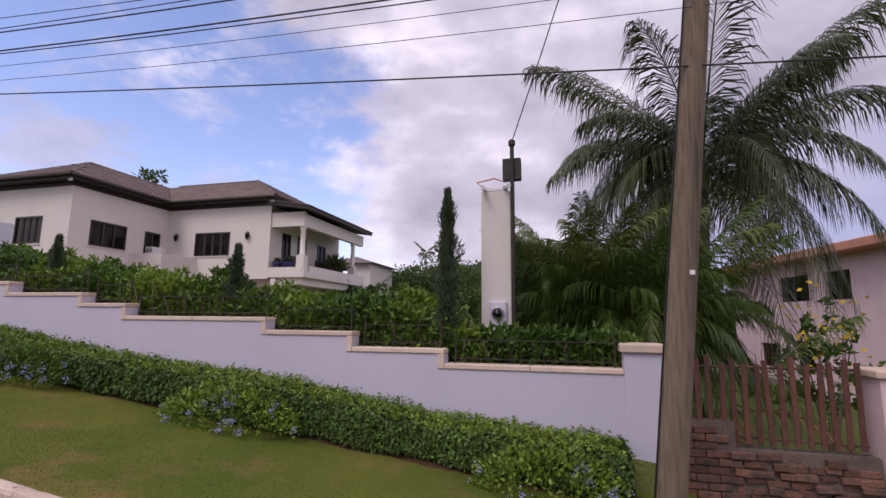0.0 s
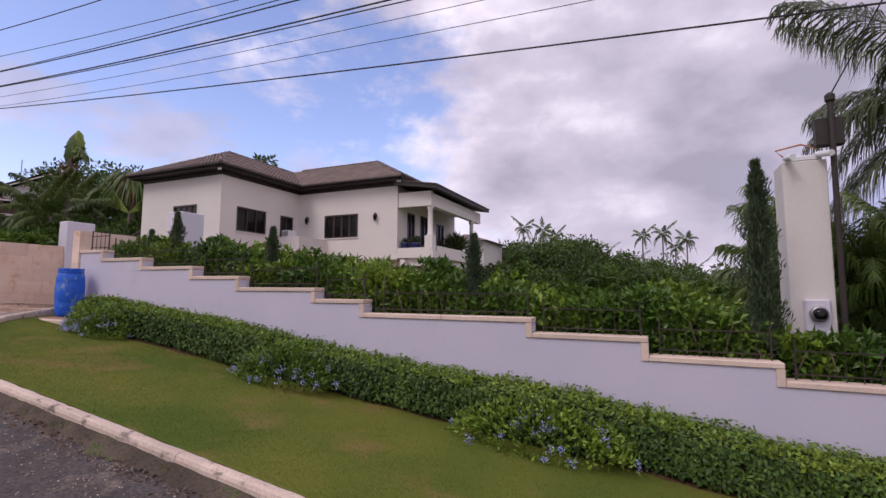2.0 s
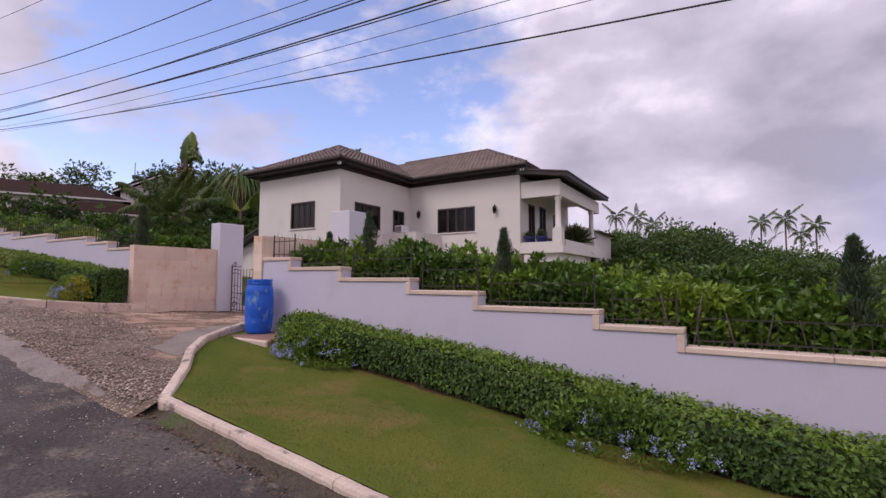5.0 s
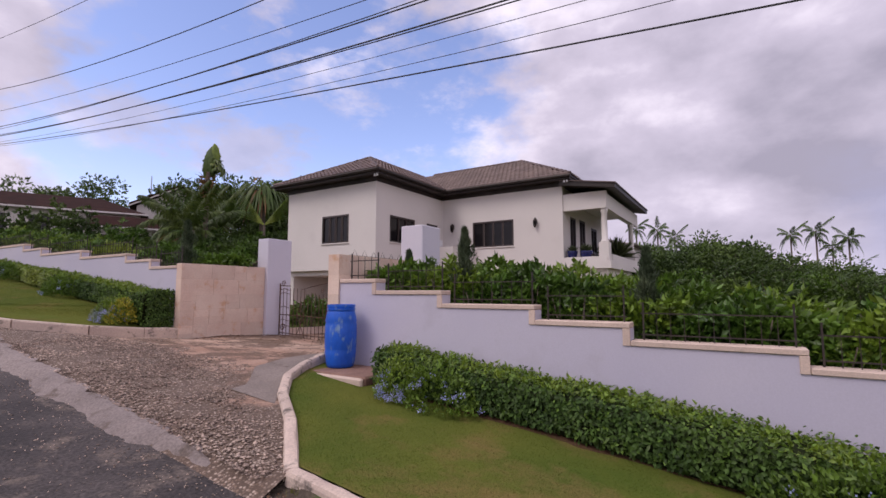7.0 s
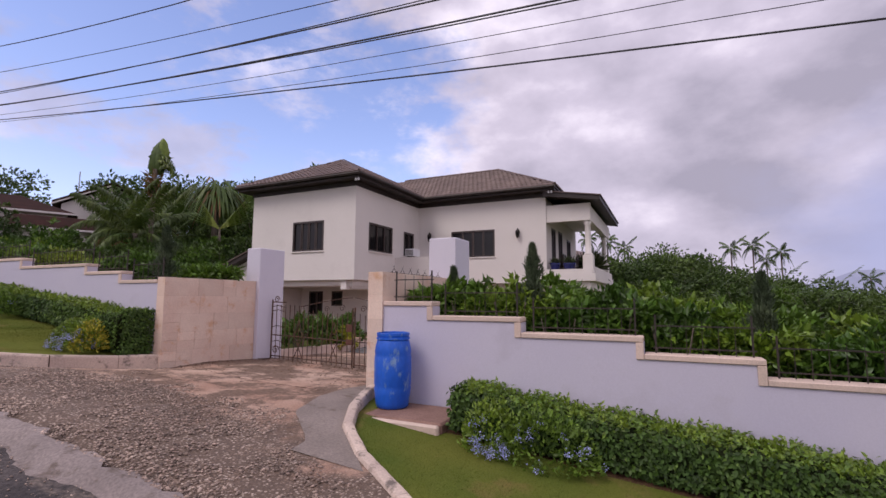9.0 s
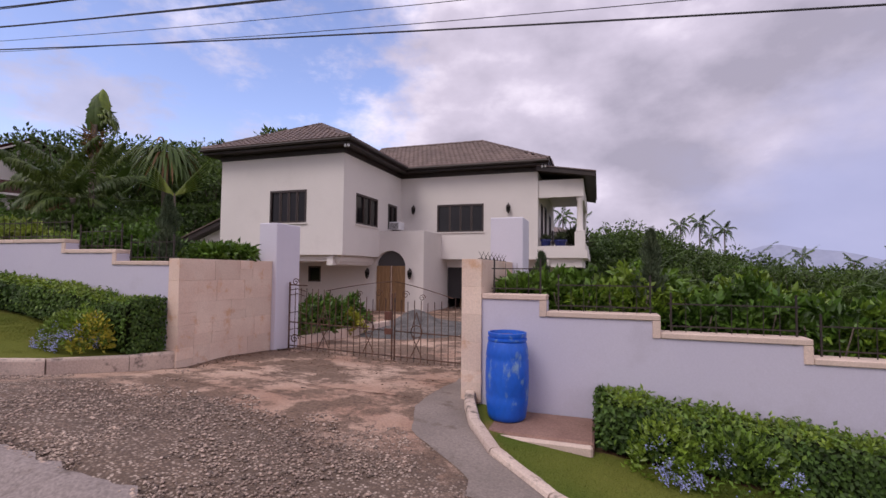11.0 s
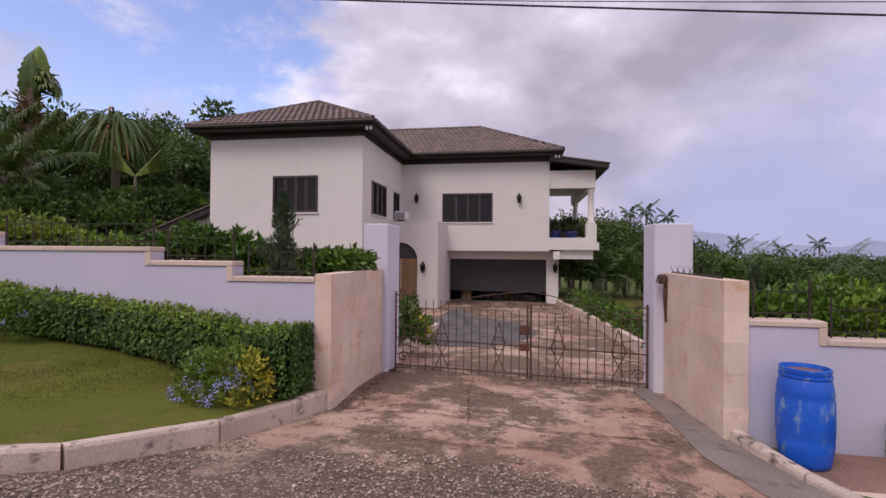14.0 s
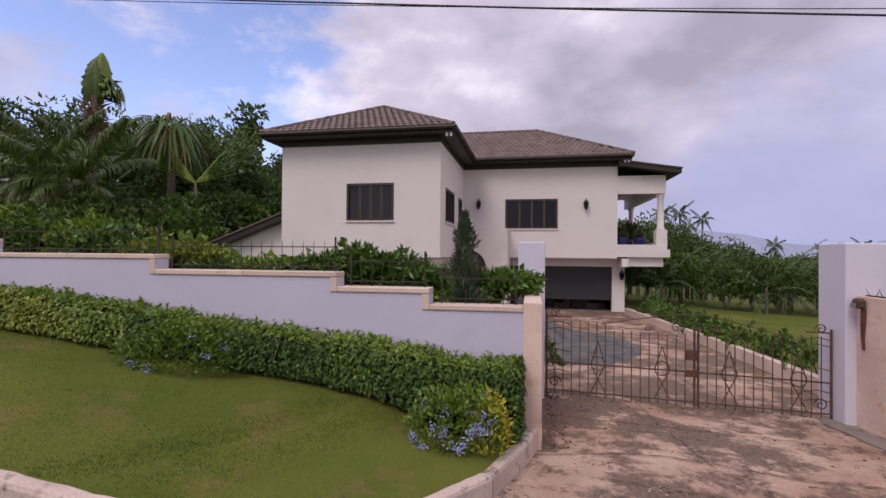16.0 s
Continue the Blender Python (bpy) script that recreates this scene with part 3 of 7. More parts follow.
def sheet(name, xs, ys, zf, material, label="", kind="structure", category=""):
    X, Y = np.meshgrid(xs, ys)
    Z = zf(X, Y)
    V = np.stack([X, Y, Z], axis=-1).reshape(-1, 3)
    nx, ny = len(xs), len(ys)
    i = (np.arange(ny - 1)[:, None] * nx + np.arange(nx - 1)[None, :]).ravel()
    F = np.stack([i, i + 1, i + nx + 1, i + nx], axis=1)
    ob = arrays(name, V, F, material, smooth=True)
    return tagged(ob, label, category or name, kind=kind)


# ---- ground, road, lawns, drive ----
CURB_R = [(2.55, -10.22), (3.1, -10.95), (3.5, -11.6), (4.0, -12.1), (4.5, -12.4), (5.0, -12.6), (5.35, -12.66)]
CURB_L = [(2.38, -18.1), (2.94, -17.67), (3.85, -17.2), (4.7, -16.97), (5.25, -16.85)]


def edge_x(line, y):
    return np.interp(y, [p[0] for p in line], [p[1] for p in line])


def ground_z(X, Y):
    street = road_z(np.clip(X, -70, 40)) - 0.16 - 0.5 * smooth01((X - 1.0) / 0.3)
    garden = garden_z(X) - smooth01((Y - 26) / 70) * 7.0 * smooth01((X + 45) / 30) + smooth01((Y - 9) / 40) * 7.0 * smooth01((-X - 26) / 16)
    z = street + (garden - street) * smooth01((Y - 5.3) / 0.35)
    inside = (X > -18.4) & (X < -10.0) & (Y < 8.0) & (Y > 1.0)
    z = np.where(inside, np.minimum(z, drive_z(X, Y) - 0.12), z)
    inside = (X > -17.8) & (X < -11.9) & (Y >= 7.0) & (Y < 21)
    z = np.where(inside, drive_z(X, Y) - 0.10, z)
    inside = (X > -25.2) & (X < -16.9) & (Y > 11.6) & (Y < 18)
    z = np.where(inside, drive_z(X, Y) - 0.10, z)
    inside = (X > -25.0) & (X < -13.0) & (Y > 17.5) & (Y < 26.5)
    z = np.where(inside, np.minimum(z, 0.95), z)
    far = np.hypot(X, Y)
    return z - smooth01((far - 90) / 300) * 6


def axis_steps(lo, hi, step, far):
    near = np.arange(lo, hi + 1e-6, step)
    out = np.geomspace(1, far, 16)
    return np.concatenate([lo - out[::-1], near, hi + out])


sheet("ground", axis_steps(-45, 20, 0.5, 4000), axis_steps(-12, 60, 0.5, 4000), ground_z, M["ground"], "rough green grass and earth rolling off to the horizon", category="ground")


def road_surface(X, Y):
    crown = -0.02 * np.abs(Y + 0.8)
    wob = np.array([[noise.noise((x * 0.7, y * 0.7, 3.0)) for x, y in zip(rx, ry)] for rx, ry in zip(X, Y)])
    return road_z(X) + crown + 0.02 + 0.012 * wob


sheet("road", np.arange(-45, 20.1, 0.5), np.arange(-4.5, 2.5, 0.3), road_surface, M["road"], "worn dark asphalt road climbing beside the verge", category="road")


def warped(name, line_l, line_r, ys, zf, material, label, n=24, wl=None, wr=None, category="ground"):
    """A sheet between two bent side edges."""
    rows = []
    for y in ys:
        a = edge_x(line_l, y) if isinstance(line_l, list) else line_l
        b = edge_x(line_r, y) if isinstance(line_r, list) else line_r
        xs = np.linspace(a, b, n)
        rows.append(np.stack([xs, np.full(n, y), zf(xs, np.full(n, y))], axis=1))
    V = np.concatenate(rows)
    i = (np.arange(len(ys) - 1)[:, None] * n + np.arange(n - 1)[None, :]).ravel()
    F = np.stack([i, i + 1, i + n + 1, i + n], axis=1)
    return tagged(arrays(name, V, F, material, smooth=True), label, category, kind="structure")


def lawn_height(x, y):
    return road_z(x) + 0.07


def upper_lawn(x, y):
    """The upper verge: flush with the curb at its edge, and with the hedge foot further in."""
    rim = np.interp(y, [2.4, 2.5, 2.94, 3.85, 4.65, 5.25], [2.06, 1.995, 1.905, 1.78, 1.70, 1.67])
    away = smooth01((edge_x(CURB_L, y) - x) / 1.6)
    return rim + (np.maximum(road_z(x) + 0.09, rim) - rim) * away


warped("lawn", CURB_R, 1.2, np.linspace(2.6, 5.5, 14), lawn_height, M["lawn"], "closely mown green verge lawn below the wall", n=60, category="lawn")
warped("lawn_2", -45.0, CURB_L, np.linspace(2.4, 5.22, 14), upper_lawn, M["lawn"], "closely mown green verge lawn with brown dry patches", n=60, category="lawn")


def apron(name, lo, hi, material, label, lift):
    """The drive between the curbs; lo and hi give the near and far border at each x."""
    n, m_ = 50, 22
    V = []
    for j in range(m_):
        for i in range(n):
            s = i / (n - 1)
            x0 = -17.8 + s * 6.0
            t = j / (m_ - 1)
            y = lo(x0) + (hi(x0) - lo(x0)) * t
            a, b = edge_x(CURB_L, y) - 0.02, edge_x(CURB_R, y) + 0.03
            if y > 5.3:
                a, b = -17.0, -12.5
            x = a + (b - a) * s
            V.append((x, y, float(drive_z(x, y)) + lift - 0.10 * (1 - float(smooth01((y - 2.2) / 0.22))) + 0.008 * noise.noise((x * 2, y * 2, 0.5))))
    i = (np.arange(m_ - 1)[:, None] * n + np.arange(n - 1)[None, :]).ravel()
    F = np.stack([i, i + 1, i + n + 1, i + n], axis=1)
    return tagged(arrays(name, V, F, material, smooth=True), label, "driveway", kind="structure")


apron("driveway", lambda x: 2.17 + 0.04 * math.sin(x * 2.1), lambda x: 7.7, M["drive"], "pinkish weathered concrete drive, bare pebbles towards the road", 0.04)
sheet("driveway_4", np.linspace(-24.6, -16.94, 20), np.linspace(11.8, 17.2, 16), lambda X, Y: drive_z(X, Y) + 0.045, M["drive"], "pinkish concrete paving below the overhanging front wing", category="driveway")
sheet("driveway_3", np.linspace(-16.95, -12.35, 20), np.linspace(7.6, 20.2, 30), lambda X, Y: drive_z(X, Y) + 0.045, M["drive"], "pinkish weathered concrete court in front of the garage", category="driveway")
sheet("driveway_5", np.linspace(-17.72, -16.93, 5), np.linspace(17.0, 20.2, 8), lambda X, Y: drive_z(X, Y) + 0.045, M["drive"], "pinkish concrete court beside the porch wall", category="driveway")
PATCH_L = [(y, float(np.interp(y, [3.5, 4.2, 5.0, 7.5], [-12.15, -12.95, -13.12, -13.12])) + 0.06 * noise.noise((y * 2.2, 0.0, 7.0)) + 0.03 * noise.noise((y * 7.0, 0.0, 7.0))) for y in np.linspace(3.3, 7.5, 40)]
warped("path_patch", PATCH_L, [(3.1, -11.2), (3.5, -11.62), (4.0, -12.12), (4.5, -12.42), (5.0, -12.6), (5.4, -12.72), (7.5, -12.86)], np.linspace(3.3, 7.5, 40), lambda x, y: drive_z(x, y) + 0.0435 + 0.0035 * smooth01((y - 3.3) / 0.5), M["patch"], "grey cement strip beside the stone wing wall", n=9, category="driveway")


# ---- curbs, in cast lengths ----
def curb(name, pts, label, length=2.2):
    """A curb of separate cast lengths along points (x, y, top)."""
    P = [Vector(p) for p in pts]
    out = []
    for a, b in zip(P, P[1:]):
        k = max(1, round((b - a).length / length))
        for i in range(k):
            out.append((a.lerp(b, i / k), a.lerp(b, (i + 1) / k)))
    root = thing(name, P[0], label, "curb", kind="structure")
    for a, b in out:
        d = (b - a).normalized()
        side = Vector((-d.y, d.x, 0)).normalized()
        A, B = a + d * 0.003, b - d * 0.003
        n = max(4, int((B - A).length / 0.09))
        bm = bmesh.new()
        rings = []
        for i in range(n + 1):
            q = A.lerp(B, i / n)
            w1 = noise.noise((q.x * 2.3, q.y * 2.3, 1.0))
            w2 = noise.noise((q.x * 9.0, q.y * 9.0, 4.0))
            chip = 0.016 * max(0.0, w2 + 0.15) + 0.030 * max(0.0, noise.noise((q.x * 4.0, q.y * 4.0, 9.0)) - 0.25)
            chip2 = 0.016 * max(0.0, -w2) + 0.02 * max(0.0, noise.noise((q.x * 5.0, q.y * 5.0, 19.0)) - 0.3)
            h = 0.008 * w1
            ring = ((-0.054, -0.32), (-0.054 - 0.004 * w1, -0.030 - chip), (-0.042 + chip * 0.7, -0.004 - chip * 0.3), (-0.02, h * 0.5), (0.03, h * 0.5), (0.05 - chip2 * 0.6, -0.006), (0.060, -0.03), (0.060, -0.32))
            rings.append([bm.verts.new(q + side * u + Vector((0, 0, v))) for u, v in ring])
        for r0, r1 in zip(rings, rings[1:]):
            for k in range(8):
                bm.faces.new((r0[k], r0[(k + 1) % 8], r1[(k + 1) % 8], r1[k]))
        bm.faces.new(rings[0][::-1]); bm.faces.new(rings[-1])
        bmesh.ops.recalc_face_normals(bm, faces=bm.faces)
        part("curb_stone", bm, M["curb"], root)
    return root


curb("curb_1", [(3.0, 2.55, road_z(3) + 0.09), (-10.2, 2.52, road_z(-10.2) + 0.09), (-10.95, 3.12, 1.25), (-11.6, 3.55, 1.33), (-12.1, 4.02, 1.40), (-12.4, 4.52, 1.45), (-12.58, 5.0, 1.50), (-12.64, 5.24, 1.52)], "chipped cream-painted concrete curb beside the lawn")
curb("curb_2", [(-16.85, 5.2, 1.68), (-16.98, 4.65, 1.71), (-17.2, 3.85, 1.79), (-17.67, 2.94, 1.92), (-18.1, 2.5, 2.03), (-19.0, 2.4, 2.13), (-45.0, 2.35, road_z(-45) + 0.1)], "grey-stained cream concrete curb round the upper lawn")


# ---- street wall ----
STEPS_R = [(-12.53, 2.57), (-11.83, 2.57), (-10.73, 2.40), (-9.47, 2.23), (-8.44, 2.06), (-6.97, 1.88), (-6.15, 1.72), (-3.85, 1.54), (-2.61, 1.37), (-1.42, 1.18), (0.6, 1.01)]
STEPS_L = [(-16.95, 2.91), (-17.94, 2.91), (-18.98, 3.08), (-21.25, 3.24), (-23.7, 3.42), (-25.0, 3.6), (-28.0, 3.78), (-30.0, 3.98), (-36.0, 4.2)]


def shear(bm):
    for v in bm.verts:
        v.co.y += wall_y(v.co.x)
    return bm


def street_wall(name, steps, label, foot):
    """A stepped wall: a body for each level, with a limestone coping on it and a riser strip at each drop."""
    root = thing(name, (steps[0][0], wall_y(steps[0][0]), foot(steps[0][0])), label, "wall", kind="structure")
    for (xa, _), (xb, top) in zip(steps, steps[1:]):
        x0, x1 = min(xa, xb), max(xa, xb)
        part("wall_length", shear(box(x0, x1, 0.0, 0.2, min(foot(x0), foot(x1)) - 0.5, top - 0.060)), M["street_wall"], root)
        n = max(1, round((x1 - x0) / 1.1))
        for i in range(n):
            a, b = x0 + (x1 - x0) * i / n, x0 + (x1 - x0) * (i + 1) / n
            part("coping_stone", shear(box(a + 0.002, b - 0.002, -0.020, 0.220, top - 0.058, top, 0.008)), M["cream"], root)
    return root


wr = street_wall("wall_street", STEPS_R, "lilac-white rendered street wall with stepped limestone coping", lambda x: float(road_z(x)))
for (x, top), (_, low) in zip(STEPS_R[1:], STEPS_R[2:]):
    part("riser_strip", shear(box(x - 0.075, x - 0.001, -0.017, 0.2, low - 0.058, top - 0.0595, 0.005)), M["cream"], wr)
wl = street_wall("wall_street_2", STEPS_L, "lilac-white rendered street wall stepping uphill", lambda x: float(road_z(x)))
for (x, low), (_, top) in zip(STEPS_L[1:], STEPS_L[2:]):
    part("riser_strip", shear(box(x - 0.075, x - 0.001, -0.017, 0.2, low - 0.058, top - 0.0595, 0.005)), M["cream"], wl)
pillar = thing("wall_pier", (0.8, 5.66, -0.3), "white rendered end pier with a limestone cap", "pier", kind="structure")
part("pier_body", box(0.6, 1.0, 5.54, 5.9, -0.9, 1.19), M["street_wall"], pillar)
part("pier_cap", box(0.565, 1.035, 5.5, 5.94, 1.19, 1.285, 0.012), M["cream"], pillar)


# ---- iron fence on the wall ----
def fence_run(name, x0, x1, z, label):
    """Square pickets with pointed tips between two rails."""
    y = 0.13
    root = thing(name, (x0, wall_y(x0) + y, z), label, "fence", "wall-top fence")
    h = 0.34
    part("rail", shear(box(x0, x1, y - 0.006, y + 0.006, z + 0.05, z + 0.062)), M["iron"], root)
    part("rail", shear(box(x0, x1, y - 0.006, y + 0.006, z + h - 0.07, z + h - 0.058)), M["iron"], root)
    n = max(2, int((x1 - x0) / 0.13))
    for i in range(n + 1):
        x = x0 + 0.03 + (x1 - x0 - 0.06) * i / n
        end = i in (0, n)
        w, hh = (0.008, h + 0.05) if end else (0.0045, h)
        bm = box(x - w, x + w, y - w, y + w, z - 0.01, z + hh)
        for v in bm.verts:
            if v.co.z > z + hh - 0.001 and not end:
                v.co.x += (x - v.co.x) * 0.8
        part("post" if end else "picket", shear(bm), M["iron"], root)


for steps in (STEPS_R, STEPS_L[:7]):
    for (xa, _), (xb, top) in zip(steps, steps[1:]):
        fence_run("wall_fence", min(xa, xb) + 0.08, max(xa, xb) - 0.05, top, "low black iron picket fence on the coping")


# ---- gate piers and stone wing walls ----
def stone_wing(name, x0, x1, y0, y1, zb, top, label, face):
    """A wing wall of sawn coral blocks in courses, on a mortar core."""
    root = thing(name, ((x0 + x1) / 2, y0, zb), label, "wall", kind="structure")
    part("mortar_core", box(x0 + 0.004, x1 - 0.004, y0 + 0.006, y1, zb - 0.3, top - 0.012), M["mortar"], root)
    courses = 5
    hh = (top - zb) / courses
    rng = random.Random(len(name))
    for c in range(courses + 1):
        z0, z1 = top - (c + 1) * hh, top - c * hh
        cuts = [y0]
        while cuts[-1] < y1 - 0.35:
            cuts.append(min(y1, cuts[-1] + rng.choice((0.3, 0.42, 0.55, 0.62, 0.78)) * rng.uniform(0.9, 1.1)))
        cuts[-1] = y1
        for a, b in zip(cuts, cuts[1:]):
            zs = [z0, z1]
            if b - a < 0.36 and c < courses:
                zs = [z0, z0 + hh * rng.uniform(0.4, 0.6), z1]
            j = rng.uniform(0, 0.0025)
            for za, zb_ in zip(zs, zs[1:]):
                part("stone_block", box(x0 - j, x1 + j, a + 0.0010, b - 0.0010, za + 0.0010, zb_ - 0.0010, 0.002), M["coral"], root)
                j = j + 0.003
    return root


stone_wing("wing_wall", -16.95, -16.76, 5.18, 7.1, 1.40, 2.95, "pale pink coral-stone wing wall beside the gate", 1)
stone_wing("wing_wall_2", -12.75, -12.53, 5.25, 7.2, 1.42, 2.95, "weathered coral-stone wing wall with a cream front edge", -1)


def gate_pier(name, x0, x1, y0, y1, label):
    root = thing(name, ((x0 + x1) / 2, (y0 + y1) / 2, 1.2), label, "pier", kind="structure")
    part("pier_body", box(x0, x1, y0, y1, 0.9, 3.63, 0.012), M["pier"], root)
    return root


gate_pier("gate_pier", -17.06, -16.68, 7.104, 7.78, "tall plain white rendered gate pier")
gate_pier("gate_pier_2", -12.87, -12.37, 7.204, 7.8, "tall plain white rendered gate pier with a rusty box")


# ---- iron gate ----
def gate_leaf(name, x0, x1, y, zf, tall_left, label):
    """One leaf: bars, three rails, cross ornaments and a sweeping scrolled top that is high at the hinge side."""
    root = thing(name, ((x0 + x1) / 2, y, zf(x0)), label, "gate", "gate leaves")
    w = x1 - x0

    def away(x):
        s = (x - x0) / w
        return 1 - s if tall_left else s

    def top(x):
        return 1.12 if away(x) > 0.58 else 1.02 + 0.02 * math.sin(x * 37)
    for hgt in (0.08, 0.50):
        part("rail", tube([(x0, y, zf(x0) + hgt), (x1, y, zf(x1) + hgt)], 0.011), M["rusty"], root)
    hinge = sorted((x0 if tall_left else x1, x0 + w * (0.18 if tall_left else 0.82)))
    part("top_rail", tube([(hinge[0], y, zf(hinge[0]) + 1.17), (hinge[1], y, zf(hinge[1]) + 1.17)], 0.011), M["rusty"], root)
    sweep = []
    for i in range(15):
        s = 0.62 * i / 14
        x = x1 - w * s if tall_left else x0 + w * s
        sweep.append((x, y - 0.014, zf(x) + 1.32 - 0.22 * (s / 0.62) ** 1.3))
    part("scroll_rail", tube(sweep, 0.0075), M["rusty"], root)
    for s, r in ((0.12, 0.07), (0.3, 0.06)):
        x = x1 - w * s if tall_left else x0 + w * s
        z = zf(x) + 1.14 - 0.2 * s
        curl = [(x + r * (1 - q / 11) * math.cos(q), y - 0.014, z + r * (1 - q / 11) * math.sin(q)) for q in np.linspace(0, 9, 24)]
        part("scroll", tube(curl, 0.0065), M["rusty"], root)
    n = int(w / 0.115)
    for i in range(n + 1):
        x = x0 + w * i / n
        end = i in (0, n)
        part("stile" if end else "bar", tube([(x, y, zf(x) + 0.02), (x, y, zf(x) + top(x) + (0.1 if end else 0.0))], 0.016 if end else 0.0075), M["rusty"], root)
    for k in ((0.36, 0.79) if tall_left else (0.24, 0.76)):
        cx = x0 + w * k
        z = zf(cx)
        for a, b in (((-0.1, 0.1), (0.1, 0.5)), ((0.1, 0.1), (-0.1, 0.5)), ((-0.1, 0.5), (0, 0.84)), ((0.1, 0.5), (0, 0.84))):
            part("brace", tube([(cx + a[0], y - 0.012, z + a[1]), (cx + b[0], y - 0.012, z + b[1])], 0.008), M["rusty"], root)
        ring = [(cx + 0.1 * math.cos(q), y - 0.012, z + 0.52 + 0.1 * math.sin(q)) for q in np.linspace(0, 2 * math.pi, 15)]
        part("ring", tube(ring, 0.008), M["rusty"], root)
    for hgt in (0.24, 0.36, 0.66, 0.98, 1.07):
        xa, xb = (x0, x0 + 0.34) if tall_left else (x1 - 0.34, x1)
        part("rung", tube([(xa, y - 0.01, zf(xa) + hgt), ((xa + xb) / 2, y - 0.01, zf(xa) + hgt + 0.03), (xb, y - 0.01, zf(xb) + hgt)], 0.007), M["rusty"], root)
    hx = x0 + 0.02 if tall_left else x1 - 0.02
    sgn = 1 if tall_left else -1
    for zz, rr in ((1.22, 0.07), (0.2, 0.09)):
        spiral = [(hx + sgn * (0.1 + rr * (1 - q / 11) * math.cos(q)), y, zf(hx) + zz + rr * (1 - q / 11) * math.sin(q)) for q in np.linspace(0, 9, 26)]
        part("scroll", tube(spiral, 0.009), M["rusty"], root)
    return root


def gate_floor(x):
    return float(drive_z(x, 7.45)) + 0.03


gate_leaf("gate_leaf", -16.64, -14.6, 7.45, gate_floor, True, "closed rusty wrought-iron gate leaf with scrolls")
gate_leaf("gate_leaf_2", -14.55, -12.9, 7.45, gate_floor, False, "closed rusty wrought-iron gate leaf with scrolls and a lock")
lock = thing("gate_lock", (-14.575, 7.43, 1.9), "rusty orange lock box on the meeting gate stiles", "lock")
part("lock_case", box(-14.72, -14.57, 7.40, 7.43, 1.98, 2.12, 0.006), M["rust_wood"], lock)
part("lock_plate", box(-14.72, -14.57, 7.40, 7.43, 1.74, 1.84, 0.006), M["rust_wood"], lock)


# ---- house ----
def wall_holes(axis, at, depth, a0, a1, z0, z1, holes):
    """A wall across an axis with rectangular openings (a0, a1, z0, z1) cut through it."""
    ca = sorted({a0, a1, *[h[0] for h in holes], *[h[1] for h in holes]})
    cz = sorted({z0, z1, *[h[2] for h in holes], *[h[3] for h in holes]})
    bm = bmesh.new()
    for p, q in zip(ca, ca[1:]):
        run = None
        for r, s in zip(cz, cz[1:]):
            solid = not any(h[0] <= p and q <= h[1] and h[2] <= r and s <= h[3] for h in holes)
            if solid:
                run = (run[0], s) if run else (r, s)
            if run and (not solid or s == cz[-1]):
                if axis == "y":
                    box(p, q, at, at + depth, run[0], run[1], bm=bm)
                else:
                    box(at, at + depth, p, q, run[0], run[1], bm=bm)
                run = None
    bmesh.ops.remove_doubles(bm, verts=bm.verts, dist=0.0005)
    return bm


house = thing("house", (-18.5, 18.0, 1.1), "two-storey cream stucco house with dark eaves and brown tiled hip roof", "house")
TH = 0.22
WA, WB = (-22.66, -21.1, 4.46, 5.64), (-17.92, -15.86, 4.46, 5.64)
WC, WD = (15.16, 16.9, 4.48, 5.6), (17.85, 18.75, 4.5, 5.58)
XL, XA, XB = -24.9, -19.62, -13.62       # left end, corner of the front wing, corner of the main block
YA, YB, YL, YG = 14.28, 19.2, 17.1, 20.0  # front wing, main block, lower entrance wall, garage wall
TOPW = 6.98
part("wall", wall_holes("y", YA, TH, XL, XA, 3.32, TOPW, [WA]), M["house"], house)
part("wall", wall_holes("x", XA - TH, TH, YA + TH, YB, 3.32, TOPW, [WC, WD]), M["house"], house)
part("wall", wall_holes("y", YB, TH, XA - TH, XB, 3.32, TOPW, [WB]), M["house"], house)
part("wall", wall_holes("x", XB - TH, TH, YB + TH, 26.0, 3.6, TOPW, [(20.2, 21.0, 3.9, 5.7), (21.6, 22.5, 3.65, 5.75), (23.6, 24.6, 4.3, 5.6)]), M["house"], house)
part("wall", box(XL, XL + TH, YA + TH, 26.0, 1.0, TOPW), M["house"], house)
part("wall", box(XL, XB, 26.0, 26.0 + TH, 1.0, TOPW), M["house"], house)
part("floor_slab", box(XL + TH + 0.002, XA - TH - 0.002, YA + TH + 0.002, 26.0, 3.1, 3.318), M["house"], house)
part("floor_slab", box(XA - TH, XB, YB + 0.003, 26.0, 3.3, 3.42), M["house"], house)
# inner wall painted dark for the unlit room
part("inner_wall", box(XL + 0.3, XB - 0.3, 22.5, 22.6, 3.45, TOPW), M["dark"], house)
# lower storey: entrance wall, porch block, garage
DOOR = (-19.78, -18.48, 1.0, 3.0)


def arch_wall(x0, x1, y0, y1, z0, z1, dx0, dx1, spring):
    """A wall with a round-headed opening."""
    r = (dx1 - dx0) / 2
    cx = (dx0 + dx1) / 2
    line = [(x0, z0), (dx0, z0), (dx0, spring)]
    line += [(cx - r * math.cos(a), spring + r * math.sin(a)) for a in np.linspace(0, math.pi, 19)[1:-1]]
    line += [(dx1, spring), (dx1, z0), (x1, z0), (x1, z1), (x0, z1)]
    return prism(line, y0, y1)


